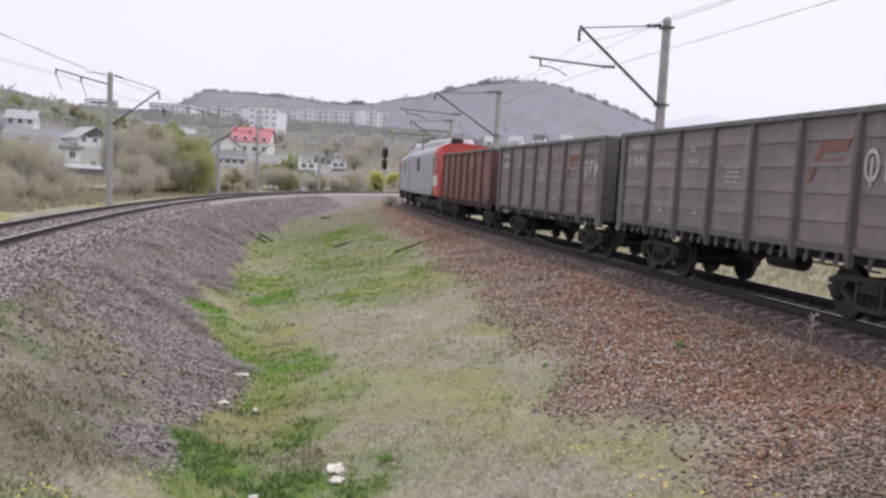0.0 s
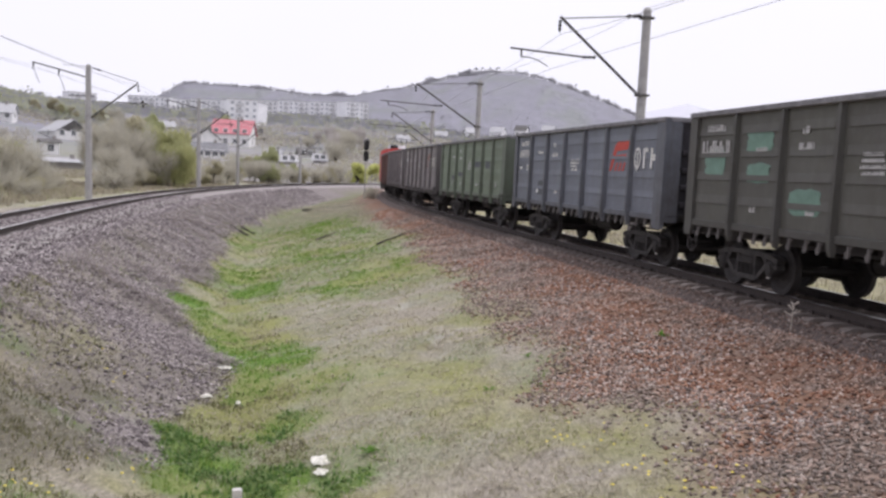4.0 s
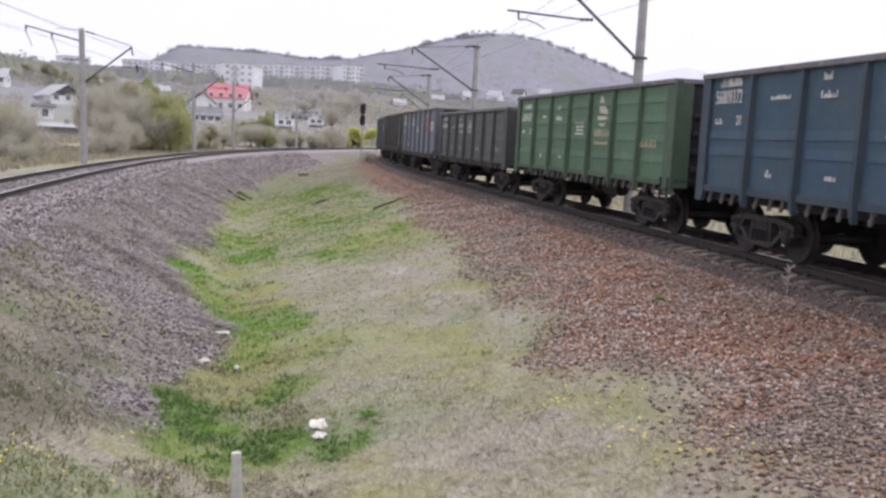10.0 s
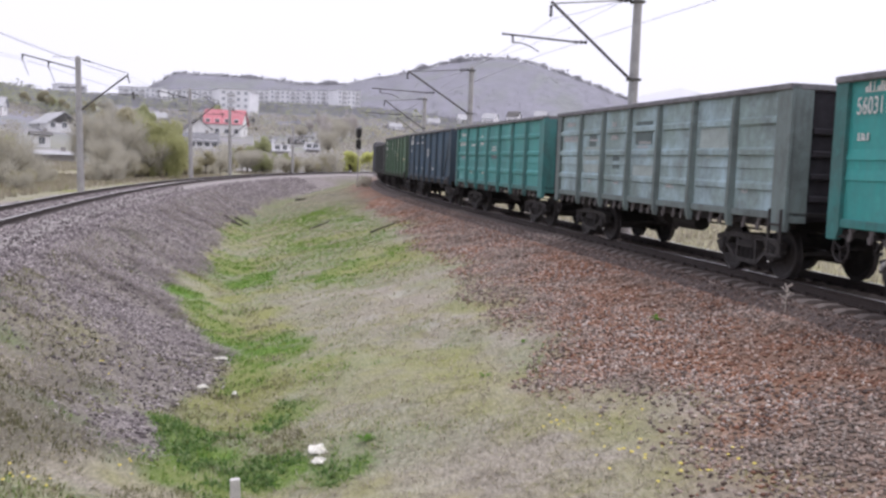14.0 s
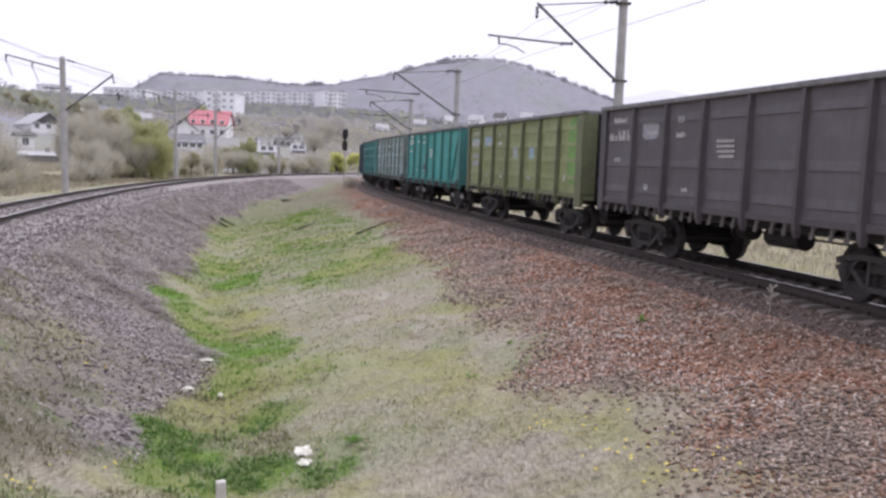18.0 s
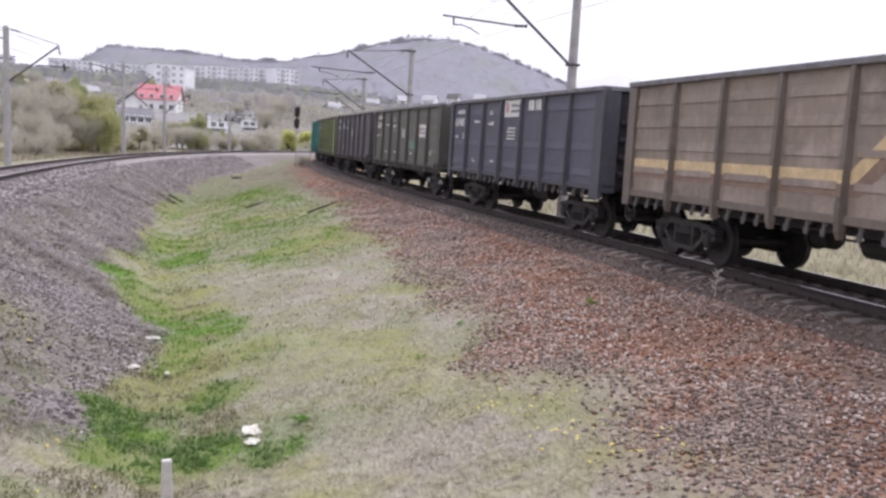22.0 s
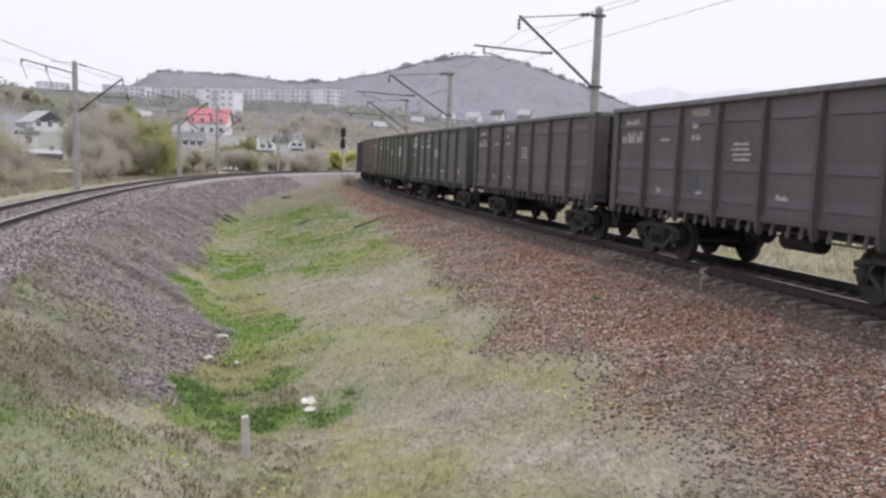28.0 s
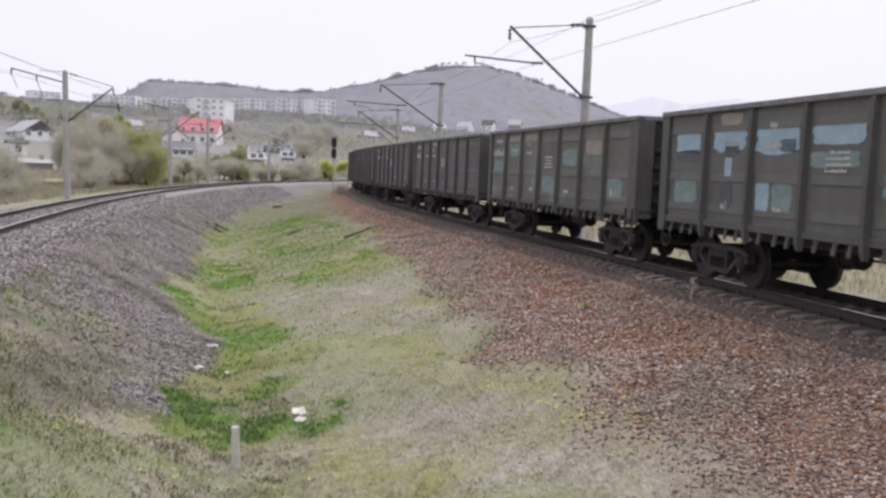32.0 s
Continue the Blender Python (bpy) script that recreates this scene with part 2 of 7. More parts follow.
def beside(line, x, y):
    """Signed distance to the left of a line, and s, for arrays of points."""
    p, ss = line
    q = p[::2]
    sq = ss[::2]
    d = np.empty(x.shape)
    s = np.empty(x.shape)
    for i in range(0, len(x), 20000):
        e = (x[i:i + 20000, None] - q[None, :, 0]) ** 2 + (y[i:i + 20000, None] - q[None, :, 1]) ** 2
        k = np.clip(e.argmin(1), 1, len(q) - 2)
        t = q[k + 1] - q[k - 1]
        t /= np.hypot(t[:, 0], t[:, 1])[:, None]
        rx, ry = x[i:i + 20000] - q[k, 0], y[i:i + 20000] - q[k, 1]
        d[i:i + 20000] = t[:, 0] * ry - t[:, 1] * rx
        s[i:i + 20000] = sq[k] + t[:, 0] * rx + t[:, 1] * ry
    return d, s


# ---- lie of the land ----
def vnoise(x, y, scale, seed=0):
    """Smooth value noise on arrays, -1 to 1."""
    x, y = x / scale, y / scale
    xi, yi = np.floor(x), np.floor(y)
    fx, fy = x - xi, y - yi
    fx, fy = fx * fx * (3 - 2 * fx), fy * fy * (3 - 2 * fy)

    def h(a, b):
        t = np.sin(a * 127.1 + b * 311.7 + seed * 74.7) * 43758.5453
        return (t - np.floor(t)) * 2 - 1
    return (h(xi, yi) * (1 - fx) + h(xi + 1, yi) * fx) * (1 - fy) + (h(xi, yi + 1) * (1 - fx) + h(xi + 1, yi + 1) * fx) * fy


def sstep(a, b, v):
    t = np.clip((v - a) / (b - a), 0, 1)
    return t * t * (3 - 2 * t)


def land(x, y):
    """Height of the ground at arrays x, y."""
    d = np.hypot(x, y)
    az = np.degrees(np.arctan2(x, y))
    dr, sr = beside(LINE_R, x, y)
    dl, sl = beside(LINE_L, x, y)
    left = np.interp(d, [0, 95, 130, 170, 230, 400, 600], [0, 0, 0.4, 1.6, 4.5, 17, 33])
    right = np.interp(d, [0, 150, 300, 600], [0, 0, 4, 22])
    k = sstep(-3, 9, az)
    rise = left * (1 - k) + right * k
    # the wooded ridge and the round hill close the view
    crest = np.interp(az, [-40, -20, -17.5, -16, -15.2, -14.3, -9, -7, -4.4, -3, -1.7, 1.6, 3.6, 5.3, 7, 9, 10.7, 11.4, 15, 20, 40],
                      [52, 52, 53, 60, 68, 79, 78, 75, 78, 85, 88, 103, 108, 109, 104, 92, 81, 76, 55, 40, 30])
    up = sstep(600, 1000, d)
    rise = rise * (1 - up) + crest * up * (1 - 0.6 * sstep(1060, 1900, d))
    rise = rise + np.interp(az, [8, 11, 13, 15.1, 17, 20, 22, 26, 60], [0, 120, 150, 175, 160, 178, 165, 120, 60]) * sstep(1500, 2300, d)
    near_hill = 11.0 * np.exp(-((az + 27) / 6.0) ** 2) * np.exp(-((d - 380) / 110) ** 2) * (az < 0)
    back = sstep(70, 110, np.abs(az))
    far = -0.75 + (rise + near_hill) * (1 - back) + 4 * back * sstep(60, 400, d)
    far = far + vnoise(x, y, 60, 3) * sstep(150, 500, d) * 1.5
    # gentle fall beside the lines
    near = np.minimum(np.abs(dr), np.abs(dl))
    corr = sstep(3.0, 26.0, near)
    z = -0.45 * (1 - corr) + far * corr
    # the hollow between the lines
    a, b = dr, -dl
    zr = -0.42 - 0.235 * np.maximum(a - 2.3, 0) - 0.02 * np.sin(np.clip(a - 2.3, 0, 8))
    zl = -0.42 - 0.50 * np.maximum(b - 2.4, 0)
    v = np.log(np.exp(zr / 0.16) + np.exp(zl / 0.16)) * 0.16
    v = np.maximum(v, -2.95)
    bank = np.minimum(0.35 - 0.36 * (y + 1.5), 0.35)
    bank = np.minimum(bank, np.minimum(-0.42 + 0.3 * (a - 2.6), -0.42 + 0.3 * (b - 2.6)))
    v = np.where(y < 8, np.maximum(v, bank), v)
    between = (a > 0) & (b > 0) & (d < 330)
    return np.where(between, v, z), a, b, between, d, az


def roughness(x, y, d):
    k = 1 - sstep(25, 70, d)
    return (vnoise(x, y, 1.7, 5) * 0.085 + vnoise(x, y, 0.55, 6) * 0.055 + vnoise(x, y, 4.5, 7) * 0.11) * k


def ground_z(x, y):
    x, y = np.atleast_1d(np.asarray(x, float)), np.atleast_1d(np.asarray(y, float))
    z, a, b, bt, d, az = land(x, y)
    off = sstep(1.6, 3.0, np.minimum(np.abs(a), np.abs(b)))
    return z + roughness(x, y, d) * off


def gz(x, y):
    return float(ground_z(x, y)[0])

# ---- ground: one sheet to the horizon ----
def attr_in(n, name):
    x = n.new("ShaderNodeAttribute")
    x.attribute_name = name
    return x.outputs["Fac"]


def ground_material():
    m, n, l, b = nodes_of("earth_grass_and_ballast")
    pos = n.new("ShaderNodeNewGeometry").outputs["Position"]
    fine = noise_tex(n, l, 14, 5, 0.7, pos)
    mid = noise_tex(n, l, 1.6, 5, 0.65, pos)
    big = noise_tex(n, l, 0.22, 4, 0.6, pos)
    huge = noise_tex(n, l, 0.018, 6, 0.7, pos)
    vor = n.new("ShaderNodeTexVoronoi")
    vor.inputs["Scale"].default_value = 13
    l.new(pos, vor.inputs["Vector"])
    cell = vor.outputs["Color"]
    sep = n.new("ShaderNodeSeparateColor")
    l.new(cell, sep.inputs[0])
    rnd = sep.outputs[0]
    # dry grass and earth
    # matted straw lies in short streaks
    sm = n.new("ShaderNodeMapping")
    sm.inputs["Rotation"].default_value = (0, 0, 0.6)
    sm.inputs["Scale"].default_value = (3.0, 0.9, 1.0)
    l.new(pos, sm.inputs["Vector"])
    straw = noise_tex(n, l, 7, 6, 0.75, sm.outputs[0])
    patch = noise_tex(n, l, 0.75, 5, 0.7, pos)
    dry = mix_rgb(n, l, ramp(n, l, straw, 0.36, 0.66), (0.20, 0.178, 0.145), (0.45, 0.408, 0.335))
    dry = mix_rgb(n, l, ramp(n, l, patch, 0.52, 0.68), dry, mix_rgb(n, l, ramp(n, l, straw, 0.35, 0.65), (0.26, 0.242, 0.21), (0.50, 0.47, 0.41)))
    dry = mix_rgb(n, l, ramp(n, l, mid, 0.52, 0.7), dry, (0.33, 0.30, 0.185))
    dry = mix_rgb(n, l, ramp(n, l, big, 0.46, 0.6), dry, mix_rgb(n, l, ramp(n, l, straw, 0.35, 0.65), (0.20, 0.21, 0.075), (0.34, 0.33, 0.15)))
    green = mix_rgb(n, l, ramp(n, l, fine, 0.3, 0.75), (0.075, 0.15, 0.025), (0.19, 0.30, 0.065))
    green = mix_rgb(n, l, ramp(n, l, big, 0.45, 0.6), green, (0.22, 0.25, 0.09))
    brown = mix_rgb(n, l, rnd, (0.16, 0.092, 0.065), (0.38, 0.24, 0.172))
    brown = mix_rgb(n, l, ramp(n, l, big, 0.42, 0.6), brown, (0.23, 0.14, 0.1))
    spot = noise_tex(n, l, 0.42, 4, 0.7, pos)
    brown = mix_rgb(n, l, ramp(n, l, spot, 0.47, 0.6), brown, mix_rgb(n, l, rnd, (0.145, 0.106, 0.086), (0.315, 0.242, 0.196)))
    grey = mix_rgb(n, l, rnd, (0.125, 0.108, 0.108), (0.32, 0.285, 0.28))
    grey = mix_rgb(n, l, ramp(n, l, mid, 0.5, 0.7), grey, (0.25, 0.22, 0.205))
    field = mix_rgb(n, l, ramp(n, l, mid, 0.3, 0.7), (0.24, 0.225, 0.14), (0.36, 0.335, 0.225))
    stand = noise_tex(n, l, 0.09, 6, 0.75, pos)
    # the woods' pale bluish tones have distance haze mixed into the colour
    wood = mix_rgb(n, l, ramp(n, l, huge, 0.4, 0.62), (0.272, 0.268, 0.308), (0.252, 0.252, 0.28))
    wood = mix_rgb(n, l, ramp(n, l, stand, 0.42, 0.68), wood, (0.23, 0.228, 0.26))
    soil = mix_rgb(n, l, ramp(n, l, straw, 0.35, 0.65), (0.10, 0.092, 0.07), (0.215, 0.20, 0.15))
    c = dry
    # the pale lilac layer is haze painted onto the farthest hills
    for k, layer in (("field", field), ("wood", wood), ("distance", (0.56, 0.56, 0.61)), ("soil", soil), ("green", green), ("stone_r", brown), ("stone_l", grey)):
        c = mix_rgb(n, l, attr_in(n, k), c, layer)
    l.new(c, b.inputs["Base Color"])
    b.inputs["Roughness"].default_value = 0.95
    b.inputs["Specular IOR Level"].default_value = 0.15
    bump(n, l, b, fine, 0.8, 0.05)
    return m


M_ground = ground_material()


# lush spots: x, y, half width, half length, strength
LUSH = [(-6.3, 57.0, 1.2, 5.0, 0.7), (-8.9, 49.0, 1.2, 5.0, 0.5), (-6.9, 35.5, 1.0, 3.0, 0.95), (-5.6, 32.3, 1.1, 2.2, 0.8), (-6.6, 26.8, 0.6, 1.1, 1.15), (-5.7, 25.0, 0.55, 1.2, 1.2),
        (-4.9, 23.4, 0.7, 1.2, 1.35), (-3.9, 21.4, 1.0, 1.4, 1.6), (-3.0, 20.2, 0.8, 1.5, 1.4), (-3.1, 17.8, 0.6, 1.2, 0.8), (-3.2, 14.0, 0.75, 0.8, 1.25), (-2.8, 12.6, 0.8, 0.9, 1.2),
        (-1.8, 12.5, 0.5, 0.6, 0.9), (-0.9, 12.2, 0.5, 0.5, 0.75), (-2.2, 15.2, 1.2, 1.6, 0.46), (-0.7, 33.5, 1.2, 4.0, 0.5), (-2.5, 31.0, 1.6, 4.0, 0.5), (-4.4, 40.0, 2.2, 6.0, 0.5), (2.0, 15.4, 0.5, 0.9, 0.38)]
# foot of the brown spill, and of the grey bank: x by y
SPILL_Y = (6, 9.1, 9.8, 11.0, 12.9, 14.0, 17.0, 18.8, 22.4, 28.8, 35.9, 43.7, 54.0, 89.0, 130.0)
SPILL_X = (3.6, 3.2, 2.9, 2.85, 2.6, 2.2, 2.6, 1.96, 1.62, 1.18, 0.24, -0.39, -2.6, -6.8, -8.0)
BANK_Y = (6, 12.3, 14.1, 16.0, 17.4, 19.6, 22.7, 25.0, 27.0, 28.6, 32.9, 41.5, 54.4, 85.0, 116.0, 200.0)
BANK_X = (-4.6, -3.3, -3.9, -4.0, -3.5, -3.85, -4.95, -6.1, -7.05, -7.5, -7.3, -8.8, -10.9, -12.2, -10.6, -5.0)


def masks(x, y, a, b, between, d, az):
    """Where the stones, the lush grass, the meadow and the woods lie."""
    wob = vnoise(x, y, 1.3, 11) * 0.55 + vnoise(x, y, 0.45, 12) * 0.3 + vnoise(x, y, 3.5, 13) * 0.5
    # rust-brown stones spilled from the train's line; they thin out over the trodden strip below
    e = x - np.interp(y, SPILL_Y, SPILL_X)
    spread = np.interp(y, [8, 20, 60], [0.9, 0.7, 0.6])
    stone_r = sstep(-1.3, 1.7, e / spread + wob * 1.1) * np.clip(1 - 0.75 * np.exp(-((x - 3.3) / 1.0) ** 2 - ((y - 12.1) / 1.0) ** 2) - 0.5 * np.exp(-((x - 2.6) / 0.7) ** 2 - ((y - 13.0) / 0.8) ** 2), 0, 1)
    stone_r = np.where(a < 2.6, 1.0, stone_r) * (a > -3.5) * (a < 12) * (d < 330)
    stone_r = np.where(a < 0, sstep(-3.4, -2.6, a), stone_r)
    # grey stones of the steep bank; below and before them they mix with dead weeds
    f = np.interp(y, BANK_Y, BANK_X) - x
    low = sstep(-1.6, 1.0, (y + 1.42 * (x + 4.74) - 14.67) * 0.57 + wob * 1.1)
    low = np.where(y < 20, low, np.maximum(low, sstep(20, 24, y)))
    bare = 0.86 + 0.42 * vnoise(x, y, 1.9, 14) + 0.25 * vnoise(x, y, 5, 15)
    stone_l = sstep(-0.25, 0.45, f / np.interp(y, [15, 50], [0.8, 1.4]) + wob * 0.45) * np.clip(bare, 0.4, 1) * (0.22 + 0.78 * low)
    stone_l = np.where(b < 2.6, 1.0, stone_l)
    stone_l = np.where(b < 0, sstep(-3.6, -2.4, b), stone_l) * (np.abs(b) < 14)
    ragged = 0.34 * vnoise(x, y, 1.6, 21) + 0.26 * vnoise(x, y, 0.6, 22) + 0.16 * vnoise(x, y, 4.0, 29)
    lush = np.zeros_like(x)
    for cx, cy, rx, ry, k in LUSH:
        lush = np.maximum(lush, k * np.exp(-((x - cx) / rx) ** 2 - ((y - cy) / ry) ** 2))
    g = sstep(0.10, 0.62, lush * 1.2 + ragged * 0.6) * np.clip(lush * 2.0, 0, 1) * np.clip(0.9 + 0.5 * vnoise(x, y, 0.45, 33), 0.45, 1)
    hollow = sstep(0.3, -0.4, f) * sstep(5.5, 1.5, -f + wob) * sstep(11, 13, y) * (0.26 + 0.5 * ragged)
    hollow = np.maximum(hollow, sstep(25, 31, y) * sstep(80, 55, y) * sstep(0.2, -0.5, f) * sstep(0.2, -1.6, e + wob * 0.6) * (0.40 + 0.5 * ragged))
    fore = sstep(0.0, 0.7, vnoise(x, y, 1.1, 23) * 0.7 + vnoise(x, y, 4, 24) * 0.6) * (0.27 + 0.1 * sstep(13, 8, y))
    fore = fore + 0.5 * sstep(-0.2, 0.6, f) * sstep(-0.1, 0.5, vnoise(x, y, 0.9, 27) + vnoise(x, y, 2.6, 28) * 0.6) * (1 - 0.85 * low)
    green = np.clip(np.maximum(np.maximum(g, hollow), fore), 0, 1)
    green = np.where(between & (d < 200), green, 0.16 * sstep(0.0, 0.5, vnoise(x, y, 30, 25) * 0.6 + vnoise(x, y, 5, 26) * 0.5) * (a > 0))
    field = np.where((a < -2.5), sstep(2.6, 5, -a), 0.0) * (d < 260)
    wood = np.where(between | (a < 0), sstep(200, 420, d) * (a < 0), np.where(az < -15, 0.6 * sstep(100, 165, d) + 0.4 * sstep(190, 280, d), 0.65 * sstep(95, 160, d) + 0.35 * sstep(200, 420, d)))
    soil = np.where(between, sstep(-0.2, 0.8, f + wob * 0.5) * np.clip(0.8 + 0.5 * vnoise(x, y, 1.2, 71) + 0.3 * vnoise(x, y, 3.2, 72), 0.2, 0.95), 0.0) * (d < 200)
    soil = np.maximum(soil, np.where(between, sstep(46, 62, y) * np.clip(0.8 + 0.3 * vnoise(x, y, 3.0, 73), 0, 0.97) * (d < 330), 0))
    # the last mask marks far hills for their painted haze
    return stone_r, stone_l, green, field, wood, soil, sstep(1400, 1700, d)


def make_ground():
    front = np.concatenate([np.arange(-180, -46, 4.0), np.arange(-46, 46, 0.45), np.arange(46, 180, 4.0)])
    rad = np.concatenate([[0.4, 1.2, 2.2, 3.2, 4.2], np.geomspace(5, 75, 190), np.geomspace(77, 2600, 95)])
    A, R = np.meshgrid(np.radians(front), rad)
    x, y = (R * np.sin(A)).ravel(), (R * np.cos(A)).ravel()
    z, a, b, bt, d, az = land(x, y)
    off = sstep(1.6, 3.0, np.minimum(np.abs(a), np.abs(b)))
    z = z + roughness(x, y, d) * off
    na, nr = len(front), len(rad)
    v = np.column_stack([x, y, z])
    v = np.vstack([v, [[0, 0, gz(0.0, 0.01)]]])
    i = np.arange(nr - 1)[:, None] * na
    j = np.arange(na)[None, :]
    j2 = (j + 1) % na
    f = np.stack([i + j, i + j2, i + na + j2, i + na + j], -1).reshape(-1, 4)
    faces = f.tolist() + [(len(v) - 1, (k + 1) % na, k) for k in range(na)]
    me = mesh_of(v.tolist(), faces, "ground", True)
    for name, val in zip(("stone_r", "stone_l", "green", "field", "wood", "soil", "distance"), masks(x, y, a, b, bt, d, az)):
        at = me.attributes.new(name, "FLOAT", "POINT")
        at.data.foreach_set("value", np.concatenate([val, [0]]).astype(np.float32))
    me.materials.append(M_ground)
    return tagged(new("ground", me), "spring ground with dry grass, ballast slopes and a green hollow", "ground", kind="structure")


make_ground()


# ---- the two lines ----
RAIL_SECTION = [(-0.075, -0.18), (0.075, -0.18), (0.075, -0.165), (0.015, -0.145), (0.012, -0.05), (0.036, -0.035), (0.036, -0.004), (0.028, 0.0),
                (-0.028, 0.0), (-0.036, -0.004), (-0.036, -0.035), (-0.012, -0.05), (-0.015, -0.145), (-0.075, -0.165)]


def sweep(line, off, s0, s1, step, section, name):
    """A section swept along a line."""
    v, f = [], []
    k = len(section)
    ss = np.arange(s0, s1 + step, step)
    for s in ss:
        x, y, h = on_line(line, s, off)
        for u, z in section:
            v.append((x + u * math.cos(h), y - u * math.sin(h), z))
    for i in range(len(ss) - 1):
        for j in range(k):
            f.append((i * k + j, i * k + (j + 1) % k, (i + 1) * k + (j + 1) % k, (i + 1) * k + j))
    f += [tuple(range(k))[::-1], tuple((len(ss) - 1) * k + j for j in range(k))]
    return mesh_of(v, f, name)


@shape
def sleeper_shape(bm):
    """A concrete sleeper, waisted in the middle, along x."""
    prof = [(-1.35, 0.30, 0.15), (-1.2, 0.30, 0.2), (-0.55, 0.27, 0.2), (-0.3, 0.23, 0.15), (0.3, 0.23, 0.15), (0.55, 0.27, 0.2), (1.2, 0.30, 0.2), (1.35, 0.30, 0.15)]
    rings = []
    for x, w, h in prof:
        rings.append([bm.verts.new(p) for p in ((x, -w / 2, -0.2), (x, w / 2, -0.2), (x, w * 0.36, h - 0.2), (x, -w * 0.36, h - 0.2))])
    for p, q in zip(rings, rings[1:]):
        for j in range(4):
            bm.faces.new((p[j], p[(j + 1) % 4], q[(j + 1) % 4], q[j]))
    bm.faces.new(rings[0][::-1])
    bm.faces.new(rings[-1])


@shape
def clip_shape(bm):
    box(bm, -0.13, 0.13, -0.07, 0.07, 0, 0.022)
    box(bm, -0.12, -0.085, -0.04, 0.04, 0.02, 0.06)
    box(bm, 0.085, 0.12, -0.04, 0.04, 0.02, 0.06)


def ballast_section(w, base, top):
    return [(-w - 0.9, base), (-w, top), (w, top), (w + 0.9, base)]


def make_track(line, name, label, s0, s1, sleep):
    t = tagged(new(name), label, "railway track", kind="structure")
    part("ballast_bed", sweep(line, 0, s0, s1, 2.0, ballast_section(1.65, -0.8, -0.19 if name.endswith("2") else -0.265), "ballast_bed"), M_stonegrey if name.endswith("2") else M_stonebrown, t, "crushed stone ballast bed")
    # dark strip under the train: oil plus the wagons' shadow, put into its colour
    if name.endswith("1"):
        part("oily_bed", sweep(line, 0, s0, s1, 2.0, [(-0.72, -0.3), (-0.72, -0.255), (0.72, -0.255), (0.72, -0.3)][::-1], "oily_bed"), M_shadedoily, t, "stones between the rails, blackened for oil and wagon shade")
    for off in (-0.78, 0.78):
        r = part("rail", sweep(line, off, s0, s1, 1.0, RAIL_SECTION, "rail"), M_rail, t, "rusty steel rail with a worn head")
        part("rail_head", sweep(line, off, s0, s1, 1.0, [(-0.03, -0.001), (0.03, -0.001), (0.026, 0.003), (-0.026, 0.003)], "rail_head"), M_railtop, r, "bright running surface")
    for s in np.arange(*sleep):
        x, y, h = on_line(line, s)
        o = part("sleeper", sleeper_shape(), M_sleeper, t, m=pose(x, y, -0.185, 0, 0, -math.degrees(h) + random.uniform(-0.6, 0.6)))
        if name.endswith("1") and s < 62:
            for off in (-0.78, 0.78):
                part("fastening", clip_shape(), M_rail, o, m=pose(off, 0, 0.0))
    return t


M_stonebrown = simple("rust_dusted_ballast", (0.125, 0.095, 0.083), 0.95, 0.0, 0.5, 9, 0.8)
M_shadedoily = simple("shaded_oily_stones", (0.03, 0.025, 0.023), 0.85, 0.0, 0.5, 9, 0.8)
M_stonegrey = simple("grey_ballast", (0.30, 0.275, 0.265), 0.95, 0.0, 0.4, 9, 0.8)
make_track(LINE_R, "track_1", "railway track with concrete sleepers under the freight train", -70, 400, (2.0, 112.0, 0.545))
make_track(LINE_L, "track_2", "curving empty railway track on grey ballast", -60, 260, (4.0, 112.0, 0.6))

# ---- gondola wagons ----
BAY = 1.73
HALF = 6.32
PIT = 13.92
SIDE = 1.47


def panel_mesh(h, ribs, width):
    """One pressed side sheet between two posts; each seam is a thin lip or a flat-topped rib."""
    prof = [(0.0, 0.0)]
    for r, thick in ribs:
        z = r * h
        if thick:
            prof += [(0.0, z - 0.085), (0.06, z - 0.06), (0.066, z + 0.035), (0.0, z + 0.085)]
        else:
            prof += [(0.0, z - 0.02), (0.026, z - 0.026), (0.022, z), (0.0, z + 0.14)]
    prof += [(0.0, h), (-0.03, h), (-0.03, 0.0)]
    w = width / 2 - 0.02
    k = len(prof)
    v = []
    for x, c in ((-w, 0.0), (-w + 0.1, 0.0), (-w + 0.2, 1.0), (w - 0.2, 1.0), (w - 0.1, 0.0), (w, 0.0)):
        v += [(x, (o * c if o > 0 else o), z) for o, z in prof]
    f = []
    for i in range(5):
        for j in range(k):
            f.append((i * k + j, i * k + (j + 1) % k, (i + 1) * k + (j + 1) % k, (i + 1) * k + j))
    f += [tuple(range(k))[::-1], tuple(5 * k + j for j in range(k))]
    return mesh_of(v, f, "side_panel")


def get_mesh(key, make):
    if key not in MESHES:
        MESHES[key] = make()
    return MESHES[key]


@shape
def post_shape(bm, top):
    """A hat-section side post; it tapers to a foot below the sill."""
    ring = []
    for z, w, d in ((0.94, 0.055, 0.07), (1.06, 0.075, 0.11), (1.35, 0.075, 0.13), (top - 0.25, 0.07, 0.10), (top, 0.065, 0.08)):
        ring.append([bm.verts.new(p) for p in ((-w, 0, z), (-w * 0.7, d, z), (w * 0.7, d, z), (w, 0, z))])
    for p, q in zip(ring, ring[1:]):
        for j in range(4):
            bm.faces.new((p[j], p[(j + 1) % 4], q[(j + 1) % 4], q[j]))
    bm.faces.new(ring[0][::-1])
    bm.faces.new(ring[-1])


